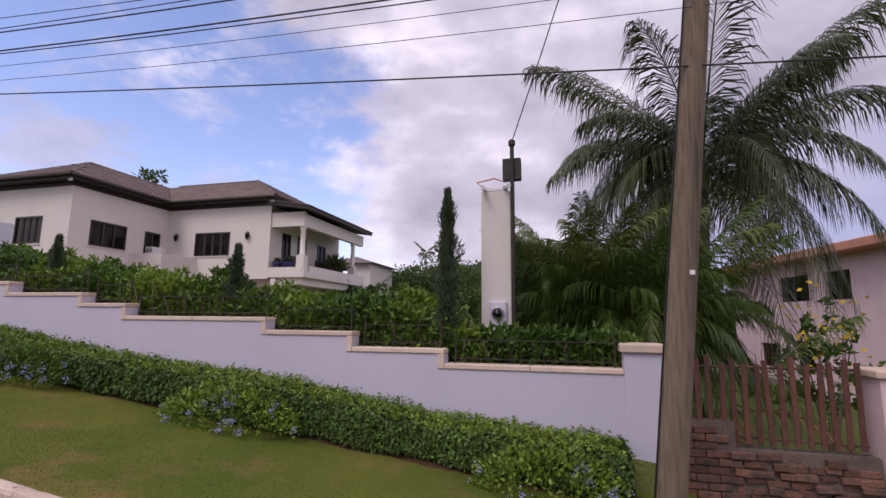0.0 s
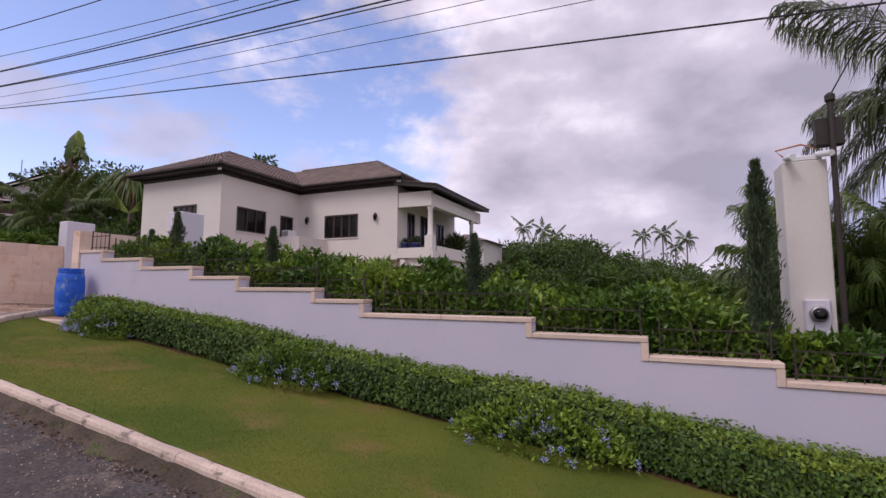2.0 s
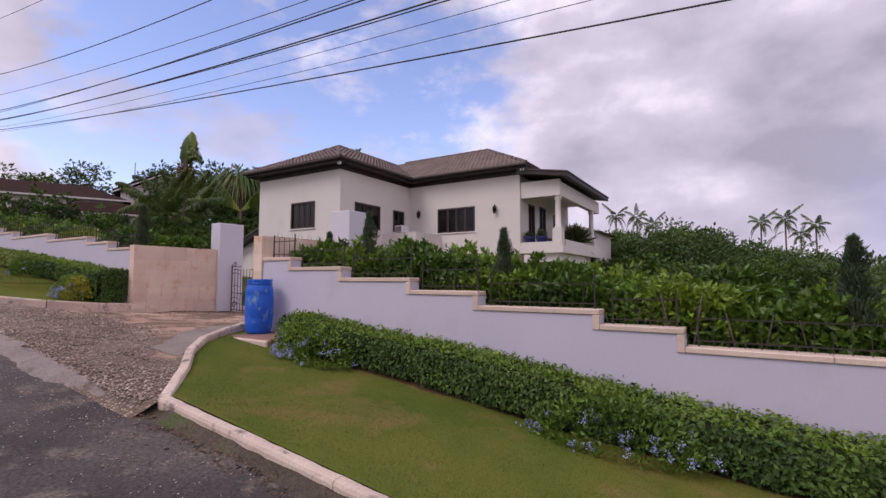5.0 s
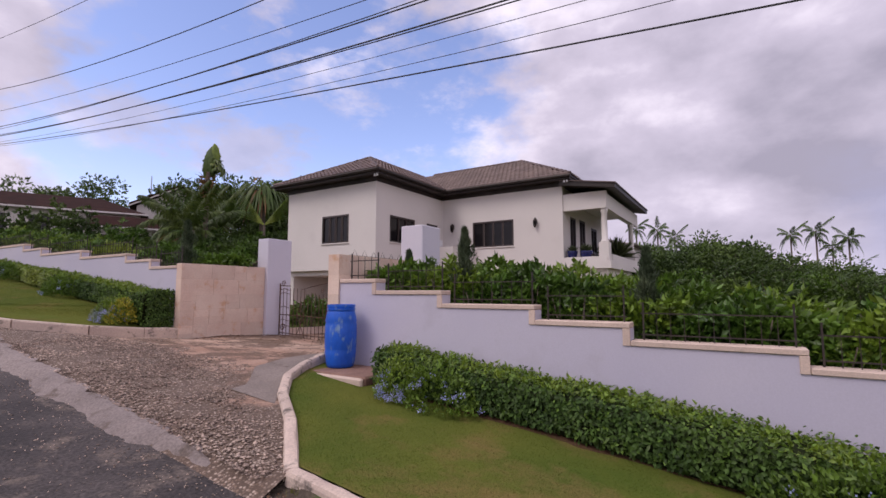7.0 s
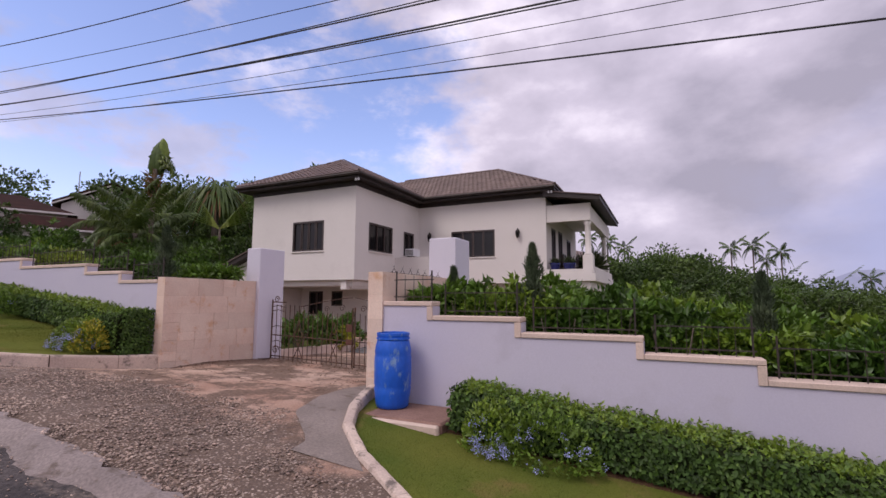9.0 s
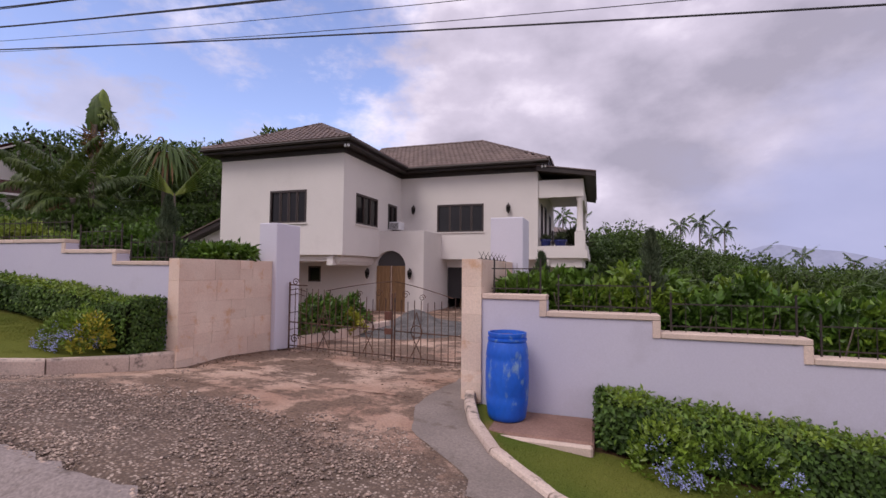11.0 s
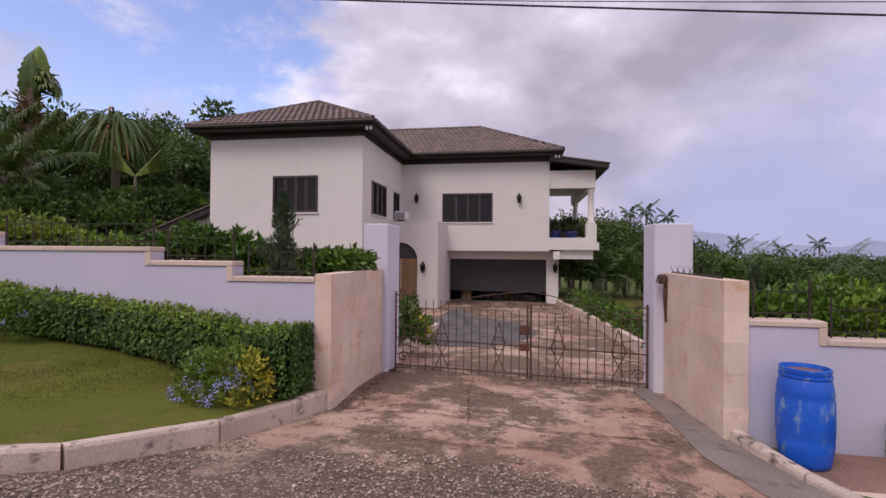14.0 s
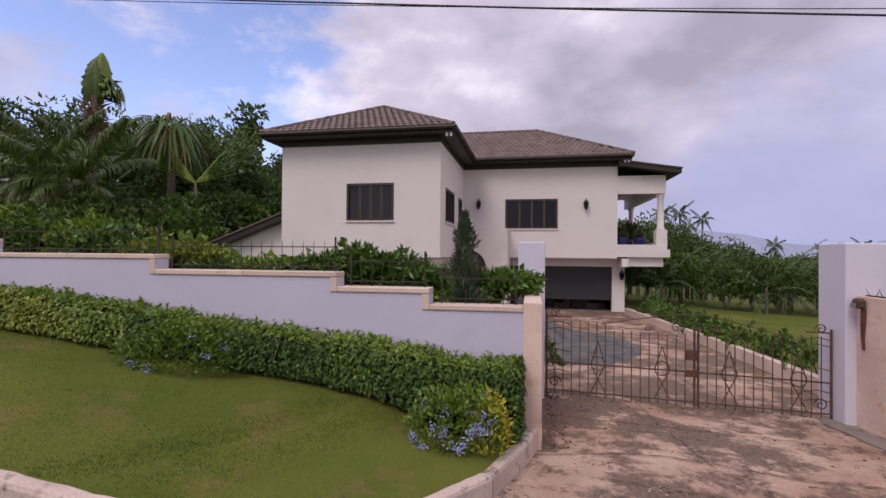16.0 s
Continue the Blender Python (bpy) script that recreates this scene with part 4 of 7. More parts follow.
part("porch_wall", arch_wall(-20.1, -17.72, YL, YL + 0.25, 1.0, 4.36, DOOR[0], DOOR[1], 2.93), M["house"], house)
part("porch_wall", box(-17.97, -17.72, YL + 0.25, YG + 0.2, 1.0, 3.3), M["house"], house)
part("porch_parapet", box(-17.97, -17.72, YL + 0.25, YB - 0.002, 3.3, 4.36), M["house"], house)
part("porch_roof", box(-19.6, -17.98, YL + 0.26, YB - 0.003, 4.0, 4.15), M["house"], house)
part("lower_wall", wall_holes("y", YL, 0.2, XL + TH, -20.102, 1.0, 3.1, [(-24.2, -23.4, 1.9, 2.95), (-22.9, -22.3, 2.3, 2.95)]), M["house"], house)
part("garage_wall", wall_holes("y", YG, 0.22, -17.72, -13.2, 1.0, 3.3, [(-17.72, -13.68, 1.0, 2.96)]), M["house"], house)
part("garage_side", box(-13.42, -13.2, YG + 0.22, 26.0, 1.0, 3.3), M["house"], house)
# garage lining in dark grey: its inner shade is put into the colour
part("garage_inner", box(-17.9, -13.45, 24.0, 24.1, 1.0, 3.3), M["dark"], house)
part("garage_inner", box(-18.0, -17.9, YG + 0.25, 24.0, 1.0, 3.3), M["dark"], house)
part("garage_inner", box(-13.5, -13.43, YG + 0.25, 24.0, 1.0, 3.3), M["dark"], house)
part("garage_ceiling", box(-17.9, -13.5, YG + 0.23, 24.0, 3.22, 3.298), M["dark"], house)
sh = part("garage_shutter", box(-17.7, -13.7, YG + 0.12, YG + 0.15, 1.60, 2.98), M["shutter"], house, "half-raised dark grey garage shutter")
for k in range(12):
    part("shutter_slat", box(-17.68, -13.72, YG + 0.112, YG + 0.119, 1.62 + k * 0.11, 1.71 + k * 0.11), M["shutter"], sh)
part("beam_end", box(-13.45, -13.2, YB + 0.02, YB + 0.6, 2.98, 3.3), M["house"], house)
part("lintel", box(-20.3, -20.05, YA + 0.1, YL, 2.96, 3.3), M["house"], house)
part("lintel", box(XA - 0.5, XA - 0.3, YA + 0.3, YL, 3.0, 3.3), M["house"], house)
# arched plank door
door = part("arched_door", arch_wall(-19.79, -18.47, YL + 0.16, YL + 0.17, 1.0, 2.0, -19.70, -18.56, 1.2), M["dark_wood"], house, "arched double door of vertical oak planks")
for i in range(9):
    x0 = DOOR[0] + 0.01 + i * 0.1425
    part("plank", box(x0 + 0.002, x0 + 0.139, YL + 0.1, YL + 0.15, 1.05, 2.98, 0.004), M["wood_door"], door)
part("door_pull", box(-19.13, -19.10, YL + 0.06, YL + 0.1, 1.25, 2.98, 0.004), M["cream"], door, "pale full-height batten")
# added dark sheet behind the arch, painting the shade of an open head
part("arch_fan", box(-19.75, -18.5, YL + 0.2, YL + 0.22, 2.95, 3.62), M["dark"], house, "dark panel standing in for the shade in the arch head")


# windows
def window(axis, at, hole, panes, lit=False):
    """A bronze window: frame, mullions, panes set back, and a sill that stands proud."""
    a0, a1, z0, z1 = hole
    sgn = -1 if axis == "y" else 1

    def B(p0, p1, d0, d1, r0, r1, bevel=0.0):
        lo, hi = sorted((at + sgn * d0, at + sgn * d1))
        return box(p0, p1, lo, hi, r0, r1, bevel) if axis == "y" else box(lo, hi, p0, p1, r0, r1, bevel)
    fr = B(a0, a1, 0.012, -0.09, z1 - 0.075, z1)
    merge(fr, B(a0, a1, 0.012, -0.09, z0, z0 + 0.06))
    merge(fr, B(a0, a0 + 0.07, 0.010, -0.088, z0 + 0.06, z1 - 0.075))
    merge(fr, B(a1 - 0.07, a1, 0.010, -0.088, z0 + 0.06, z1 - 0.075))
    f = part("window", fr, M["frame"], house, "dark bronze window with sliding panes")
    w = (a1 - a0 - 0.14) / panes
    for i in range(panes):
        p0 = a0 + 0.07 + i * w
        if i:
            part("mullion", B(p0 - 0.026, p0 + 0.026, 0.004, -0.07, z0 + 0.061, z1 - 0.076), M["frame"], f)
            # pale strip added beside the mullion as its painted glint
            part("glazing_bar", B(p0 + 0.032, p0 + 0.05, -0.02, -0.049, z0 + 0.061, z1 - 0.076), M["mullion"], f)
        part("pane", B(p0 + (0.031 if i else 0.001), p0 + w - (0.031 if i < panes - 1 else 0.001), -0.05, -0.058, z0 + 0.061, z1 - 0.076), M["glass"], f)
    part("sill", B(a0 - 0.04, a1 + 0.04, 0.05, 0.0, z0 - 0.05, z0 - 0.002, 0.004), M["house"], f, "cream sill")


window("y", YA, WA, 4)
window("y", YB, WB, 4)
window("x", XA, WC, 3)
window("x", XA, WD, 2)
window("x", XB, (20.2, 21.0, 3.9, 5.7), 2)
window("x", XB, (21.6, 22.5, 3.65, 5.75), 2)
window("x", XB, (23.6, 24.6, 4.3, 5.6), 2)
window("y", YL, (-24.2, -23.4, 1.9, 2.95), 2)
window("y", YL, (-22.9, -22.3, 2.3, 2.95), 1)


# roofs
def hip(x0, x1, y0, y1, z, ridge, r0, r1):
    """A hip roof's solid over a rectangle, with its ridge from r0 to r1."""
    bm = bmesh.new()
    c = [bm.verts.new(p) for p in ((x0, y0, z), (x1, y0, z), (x1, y1, z), (x0, y1, z))]
    a, b = bm.verts.new((*r0, ridge)), bm.verts.new((*r1, ridge))
    bm.faces.new(c[::-1])
    if abs(r0[0] - r1[0]) < 0.01:
        bm.faces.new((c[0], c[1], a)); bm.faces.new((c[1], c[2], b, a)); bm.faces.new((c[2], c[3], b)); bm.faces.new((c[3], c[0], a, b))
    else:
        bm.faces.new((c[0], c[1], b, a)); bm.faces.new((c[1], c[2], b)); bm.faces.new((c[2], c[3], a, b)); bm.faces.new((c[3], c[0], a))
    return bm


AX0, AX1, AY0 = -25.42, -19.14, 13.78
BX0, BX1, BY0, BY1 = -25.42, -13.12, 18.72, 25.6
EAVE, RA, RB = 7.24, 8.84, 9.08
PA, PB = (-22.28, 16.85), (-16.62, 22.1)
part("roof_deck", hip(AX0, AX1, AY0, 24.0, EAVE - 0.02, RA - 0.03, PA, (-22.28, 21.0)), M["dark_wood"], house)
part("roof_deck", hip(BX0, BX1, BY0, BY1 + 0.3, EAVE - 0.02, RB - 0.03, (-22.0, 22.1), PB), M["dark_wood"], house)
fascia = bmesh.new()
for x0, x1, y0, y1 in ((AX0, AX1, AY0, BY0 - 0.001), (BX0, BX1, BY0, BY1 + 0.3)):
    box(x0, x1, y0, y1, EAVE - 0.10, EAVE - 0.021, bm=fascia)
    box(x0 + 0.05, x1 - 0.05, y0 + 0.05, y1 + (0.05 if y1 < 19 else -0.05), EAVE - 0.19, EAVE - 0.101, bm=fascia)
part("fascia", fascia, M["dark_wood"], house, "dark-stained stepped fascia and soffit")
frieze = bmesh.new()
box(XL - 0.03, XA + 0.03, YA - 0.03, YA - 0.001, 6.86, EAVE - 0.191, bm=frieze)
box(XA + 0.001, XA + 0.03, YA - 0.001, YB - 0.031, 6.86, EAVE - 0.191, bm=frieze)
box(XA + 0.031, XB + 0.03, YB - 0.03, YB - 0.001, 6.86, EAVE - 0.191, bm=frieze)
part("frieze_board", frieze, M["dark_wood"], house)
gutter = bmesh.new()
for a, b in (((AX0, AY0 - 0.05), (AX1 + 0.05, AY0 - 0.05)), ((AX1 + 0.05, AY0 - 0.05), (AX1 + 0.05, BY0 - 0.05)), ((AX1 + 0.05, BY0 - 0.05), (BX1, BY0 - 0.05))):
    tube([(a[0], a[1], EAVE - 0.06), (b[0], b[1], EAVE - 0.06)], 0.055, 8, gutter)
part("gutter", gutter, M["dark_wood"], house)


def inside(p, poly):
    n = len(poly)
    s = 0
    for i in range(n):
        (ax, ay), (bx, by) = poly[i], poly[(i + 1) % n]
        if (bx - ax) * (p[1] - ay) - (by - ay) * (p[0] - ax) < 0:
            return False
    return True


def tile_shape():
    """One profiled tile, 0.22 wide and 0.36 long, thicker at its lower edge."""
    prof = [(-0.11, 0.0), (-0.075, 0.020), (-0.025, 0.026), (0.025, 0.017), (0.06, 0.004), (0.11, 0.0)]
    V, F = [], []
    for y, lift in ((-0.18, 0.035), (0.18, 0.004)):
        for x, z in prof:
            V.append((x, y, z + lift))
    for x, z in prof:
        V.append((x, -0.18, -0.005))
    n = len(prof)
    for i in range(n - 1):
        F.append((i, i + 1, n + i + 1, n + i))
        F.append((2 * n + i, 2 * n + i + 1, i + 1, i))
    return np.array(V), np.array(F)


TILE_V, TILE_F = tile_shape()
TILE_MESH = bpy.data.meshes.new("roof_tile")
TILE_MESH.from_pydata([tuple(v) for v in TILE_V], [], [tuple(f) for f in TILE_F])
TILE_MESH.materials.append(M["roof_tile"])


def tile_plane(corners, down, level, apart, skip=None):
    """Tiles on a roof plane: corners counter-clockwise as seen from above, down the slope, level along the eave."""
    down, level = Vector(down).normalized(), Vector(level).normalized()
    up = level.cross(-down)
    O = Vector(corners[0])
    poly = [((Vector(c) - O).dot(level), (Vector(c) - O).dot(-down)) for c in corners]
    us, vs = [p[0] for p in poly], [p[1] for p in poly]
    mats = []
    v, row = min(vs) + 0.13, 0
    while v < max(vs):
        u = min(us) + (0.11 if row % 2 else 0.0)
        while u < max(us) + 0.1:
            if inside((u, v), poly):
                w = O + level * u - down * v + up * 0.012
                if not (skip and skip(w)):
                    mats.append(Matrix(((level.x, -down.x, up.x, w.x), (level.y, -down.y, up.y, w.y), (level.z, -down.z, up.z, w.z), (0, 0, 0, 1))))
            u += 0.22
        v += 0.315
        row += 1
    if apart:
        o = origin_of(house)
        for m in mats:
            ob = new("roof_tile", TILE_MESH)
            ob.parent = house
            ob.matrix_basis = Matrix.Translation(-o) @ m
    else:
        V, F, k = [], [], 0
        for m in mats:
            A = np.array(m)
            V.append(TILE_V @ A[:3, :3].T + A[:3, 3]); F.append(TILE_F + k); k += len(TILE_V)
        ob = arrays("roof_tiles", np.concatenate(V), np.concatenate(F), M["roof_tile"], house)
        ob["kind"] = "stuff"


def slope_dir(run, rise, d):
    return (d[0] * run, d[1] * run, -rise)


ra = RA - EAVE
rb = RB - EAVE
tile_plane([(AX0, AY0, EAVE), (AX1, AY0, EAVE), (*PA, RA)], slope_dir(PA[1] - AY0, ra, (0, -1)), (1, 0, 0), True)
A_RUN = AX1 - PA[0]
tile_plane([(AX1, AY0, EAVE), (AX1, 22.5, EAVE), (PA[0], 22.5, RA), (*PA, RA)], slope_dir(A_RUN, ra, (1, 0)), (0, 1, 0), True,
           lambda w: w.y > BY0 and w.z < EAVE + (w.y - BY0) * rb / (PB[1] - BY0) - 0.02)
tile_plane([(AX0, 24.0, EAVE), (AX0, AY0, EAVE), (*PA, RA), (PA[0], 21.0, RA)], slope_dir(A_RUN, ra, (-1, 0)), (0, -1, 0), False)
tile_plane([(-23.0, BY0, EAVE), (BX1, BY0, EAVE), (*PB, RB), (-23.0, PB[1], RB)], slope_dir(PB[1] - BY0, rb, (0, -1)), (1, 0, 0), False,
           lambda w: w.z < EAVE + (AX1 - w.x) * ra / A_RUN - 0.02 and w.x < AX1)
tile_plane([(BX1, BY0, EAVE), (BX1, BY1, EAVE), (*PB, RB)], slope_dir(BX1 - PB[0], rb, (1, 0)), (0, 1, 0), False)
for a, b in (((AX0, AY0, EAVE), (*PA, RA)), ((AX1, AY0, EAVE), (*PA, RA)), ((*PA, RA), (-22.28, 21.6, RA)), ((BX1, BY0, EAVE), (*PB, RB)), ((*PB, RB), (-22.0, 22.1, RB)), ((BX1, BY1, EAVE), (*PB, RB))):
    a, b = Vector(a), Vector(b)
    n = int((b - a).length / 0.36)
    for i in range(n):
        p, q = a.lerp(b, i / n), a.lerp(b, (i + 1.12) / n)
        part("ridge_cap", tube([p + Vector((0, 0, 0.035)), q + Vector((0, 0, 0.018))], 0.075, 6), M["roof_tile"], house)

# side gallery: slab, pedestals, columns, beam and lean-to roof
GX0, GX1, GY0, GY1 = XB, -11.72, YB + 0.08, 26.0
part("gallery_slab", box(GX0 + 0.002, GX1, GY0 - 0.08, GY1, 3.36, 3.66), M["house"], house)
part("gallery_soffit", box(GX0 + 0.4, GX1 - 0.2, GY0 + 0.1, GY1, 3.0, 3.358), M["house"], house)
part("gallery_upstand", box(GX0 + 0.002, GX1 - 0.15, GY0 - 0.06, GY0 + 0.1, 3.66, 3.84), M["house"], house)
part("gallery_upstand", box(GX1 - 0.22, GX1 - 0.06, GY0 + 0.5, GY1, 3.66, 3.95), M["house"], house)
for y in (GY0 + 0.2, GY0 + 5.6):
    part("pedestal", box(-12.2, -11.8, y - 0.2, y + 0.2, 3.66, 4.4, 0.01), M["house"], house)
    part("column", lathe(-12.0, y, [(0.17, 4.4), (0.17, 4.46), (0.125, 4.5), (0.11, 5.62), (0.15, 5.68), (0.15, 5.8)], 20), M["house"], house, smooth=True)
part("gallery_beam", box(GX0 + 0.002, -11.86, GY0, GY0 + 0.22, 5.8, 6.5), M["house"], house)
part("gallery_beam", box(-12.12, -11.86, GY0 + 0.221, GY1, 5.8, 6.4), M["house"], house)
part("gallery_ceiling", box(GX0 + 0.01, -12.13, GY0 + 0.23, GY1, 6.3, 6.36), M["house"], house)
part("gallery_roof", prism([(GX0 - 0.02, 7.02), (-11.42, 6.66), (-11.42, 6.50), (GX0 - 0.02, 6.84)], 18.86, 26.3), M["dark_wood"], house, "dark lean-to roof edge")
part("gallery_roof_cover", prism([(GX0 - 0.02, 7.07), (-11.38, 6.71), (-11.38, 6.665), (GX0 - 0.02, 7.025)], 18.82, 26.34), M["roof_tile"], house)


# ---- fixtures on the house ----
def lantern(x, y, z):
    root = thing("wall_lantern", (x, y, z), "black iron carriage lantern on the stucco wall", "lantern", "wall lanterns")
    part("back_plate", lathe(x, y - 0.02, [(0.045, z - 0.02), (0.05, z + 0.12), (0.02, z + 0.2)], 8), M["iron"], root)
    part("arm", tube([(x, y - 0.02, z + 0.15), (x, y - 0.09, z + 0.22), (x, y - 0.14, z + 0.18)], 0.012), M["iron"], root)
    part("cage", lathe(x, y - 0.14, [(0.02, z - 0.2), (0.075, z - 0.12), (0.095, z + 0.08), (0.10, z + 0.1), (0.03, z + 0.18), (0.012, z + 0.24)], 6), M["iron"], root)
    part("glass", lathe(x, y - 0.14, [(0.079, z - 0.1), (0.098, z + 0.06)], 6), M["glass"], root)


for x, y, z in ((-18.98, YB, 5.43), (-14.8, YB, 5.38), (-20.08, YL, 2.66), (-18.25, YL, 2.66), (-13.33, YG, 2.62)):
    lantern(x, y, z)
ac = thing("air_conditioner", (-19.4, 17.7, 4.36), "small white window air conditioner above the porch", "air conditioner")
part("case", box(-19.6, -19.15, 17.95, 18.5, 4.5, 4.82, 0.01), M["white"], ac)
for i in range(6):
    part("grille_slat", box(-19.56, -19.2, 17.94, 17.948, 4.54 + i * 0.04, 4.56 + i * 0.04), M["frame"], ac)
part("bracket", box(-19.5, -19.3, 17.98, 18.46, 4.37, 4.499), M["frame"], ac)
for x, y in ((-19.3, 13.9), (-13.35, 18.85)):
    f = thing("security_light", (x, y, 6.95), "small white twin floodlight under the eave", "floodlight", "eave lights")
    part("lamp_head", lathe(x - 0.06, y - 0.02, [(0.03, 6.93), (0.045, 6.98), (0.02, 7.04)], 10), M["white"], f)
    part("lamp_head", lathe(x + 0.06, y - 0.02, [(0.03, 6.93), (0.045, 6.98), (0.02, 7.04)], 10), M["white"], f)


def pot_plant(x, y, z, r, h, size):
    root = thing("potted_plant", (x, y, z), "leafy green plant in a glazed dark blue pot", "potted plant", "gallery pots")
    part("pot", lathe(x, y, [(r * 0.7, z), (r, z + h * 0.8), (r * 1.08, z + h * 0.82), (r * 1.08, z + h), (r * 0.9, z + h)], 16), M["pot"], root)
    n = 120
    P = np.array([x, y, z + h]) + RNG.normal(size=(n, 3)) * np.array([0.05, 0.05, 0.02])
    V, F = leaf_arrays(P, np.tile([0, 0, 1.0], (n, 1)), size, size * 0.16, RNG, 0.7, 0.2)
    arrays("leaves", V, F, M["palm"], root)


pot_plant(-13.35, 19.55, 3.66, 0.2, 0.46, 0.22)
pot_plant(-12.75, 19.5, 3.66, 0.24, 0.44, 0.28)
pot_plant(-12.9, 24.6, 3.66, 0.2, 0.4, 0.9)
pot_plant(-12.4, 23.4, 3.66, 0.2, 0.4, 0.9)
for x, y in ((-12.9, 20.5), (-12.7, 22.6)):
    c = thing("patio_chair", (x, y, 3.66), "dark woven patio armchair on the gallery", "chair", "gallery chairs")
    part("seat", box(x - 0.28, x + 0.28, y - 0.28, y + 0.28, 3.98, 4.08, 0.02), M["dark_wood"], c)
    part("backrest", box(x - 0.28, x - 0.22, y - 0.28, y + 0.28, 4.08, 4.55, 0.02), M["dark_wood"], c)
    for dx in (-0.24, 0.24):
        for dy in (-0.24, 0.24):
            part("leg", box(x + dx - 0.02, x + dx + 0.02, y + dy - 0.02, y + dy + 0.02, 3.66, 3.98), M["dark_wood"], c)
# stored goods in the garage
rngc = random.Random(5)
for i in range(11):
    x = -17.4 + i * 0.34
    y = 21.2 + rngc.uniform(-0.5, 0.9)
    w, h = rngc.uniform(0.14, 0.26), rngc.uniform(0.2, 0.55)
    z = float(drive_z(x, 20.0)) + 0.03
    mt = M[rngc.choice(["wood_door", "dark_wood", "patch", "louvre", "dark_wood"])]
    b = thing("storage_box", (x, y, z), "dusty stored box on the garage floor", "box", "garage boxes")
    part("carton", box(x - w, x + w, y - w, y + w, z, z + h, 0.01), mt, b)
    part("flap", box(x - w, x + w, y - w, y - w * 0.1, z + h, z + h + 0.012), mt, b)
tagged(arrays("garage_floor", [(-17.9, 20.0, 1.15), (-13.5, 20.0, 1.15), (-13.5, 24, 1.15), (-17.9, 24, 1.15)], [(0, 1, 2, 3)], M["patch"]), "grey concrete garage floor", "floor", kind="structure")

# lean-to roof left of the front wing
lean = thing("side_lean_to", (-27.0, 15.2, 2.2), "white side lean-to with a sloping dark roof edge", "lean-to")
part("wall", prism([(-28.6, 1.5), (-24.91, 1.5), (-24.91, 4.60), (-28.6, 3.25)], 14.9, 15.1), M["house"], lean)
part("roof", prism([(-29.1, 3.2), (-24.91, 4.77), (-24.91, 4.57), (-29.1, 3.0)], 14.5, 18.5), M["dark_wood"], lean)
part("roof_cover", prism([(-29.15, 3.225), (-24.91, 4.82), (-24.91, 4.774), (-29.15, 3.185)], 14.45, 18.55), M["roof_tile"], lean)

# rear pavilion seen past the gallery
pav = thing("rear_pavilion", (-15.0, 31.0, 0.0), "white rear wing with a low dark hipped roof", "house")
part("wall", wall_holes("y", 29.8, 0.2, -17.0, -13.0, 0.0, 5.25, [(-15.2, -14.2, 3.6, 4.9)]), M["house"], pav)
part("wall", box(-13.2, -13.0, 30.0, 34.0, 0.0, 5.25), M["house"], pav)
part("roof", hip(-17.4, -12.6, 29.4, 34.4, 5.25, 6.0, (-15.0, 31.8), (-15.0, 32.2)), M["roof_tile"], pav)

# ---- barrel, slab, heap, garden edging ----
slab = thing("concrete_slab", (-12.0, 4.9, 1.2), "reddish-brown concrete slab with a broken pale edge", "slab")
part("top_layer", box(-12.58, -11.35, 4.55, 5.27, 1.18, 1.345, 0.02), M["slab"], slab)
part("worn_edge", box(-12.2, -11.36, 4.49, 4.551, 1.16, 1.33, 0.02), M["cream"], slab, "pale broken front edge")
bz, bx, by = 1.347, -12.19, 4.98
barrel = thing("blue_barrel", (bx, by, bz), "scuffed bright blue plastic drum standing on a slab", "barrel")
prof = [(0.165, bz), (0.185, bz + 0.015), (0.195, bz + 0.06), (0.207, bz + 0.15), (0.214, bz + 0.22), (0.208, bz + 0.245), (0.216, bz + 0.27), (0.218, bz + 0.42), (0.216, bz + 0.58), (0.208, bz + 0.605), (0.214, bz + 0.63), (0.205, bz + 0.70), (0.192, bz + 0.76), (0.186, bz + 0.775)]
part("body", lathe(bx, by, prof, 40), M["barrel"], barrel, smooth=True)
part("clamp_ring", lathe(bx, by, [(0.182, bz + 0.776), (0.198, bz + 0.78), (0.198, bz + 0.80), (0.182, bz + 0.804)], 40), M["barrel"], barrel, "moulded blue rim ring")
rim = lathe(bx, by, [(0.184, bz + 0.80), (0.194, bz + 0.83), (0.194, bz + 0.855), (0.178, bz + 0.858), (0.172, bz + 0.81), (0.0, bz + 0.808)], 40)
part("rim", rim, M["barrel"], barrel)
part("rusty_lid", lathe(bx, by, [(0.17, bz + 0.812), (0.165, bz + 0.818), (0.0, bz + 0.82)], 32), M["slab"], barrel, "sunken brown lid")

HEAP = []
for i in range(40):
    for j in range(30):
        u, v = i / 39 * 2 - 1, j / 29 * 2 - 1
        q = u * u + v * v + 0.25 * noise.noise((u * 2.3, v * 2.3, 5.0))
        h = 0.05 * min(1.0, max(0.0, 1 - q) * 4) + 0.5 * math.exp(-((u + 0.35) / 0.32) ** 2 - ((v - 0.5) / 0.32) ** 2) * max(0.0, 1 - q * 0.7)
        h += (0.05 * noise.noise((u * 5, v * 7, 1.0)) + 0.025 * noise.noise((u * 13, v * 17, 1.0))) * max(0.0, 1 - q) + (0.0 if q < 1 else -0.02)
        x, y = -15.95 + u * 1.6, 12.2 + v * 2.3
        HEAP.append((x, y, float(drive_z(x, y)) + 0.05 + h))
_i = (np.arange(29)[None, :] + np.arange(39)[:, None] * 30).ravel()
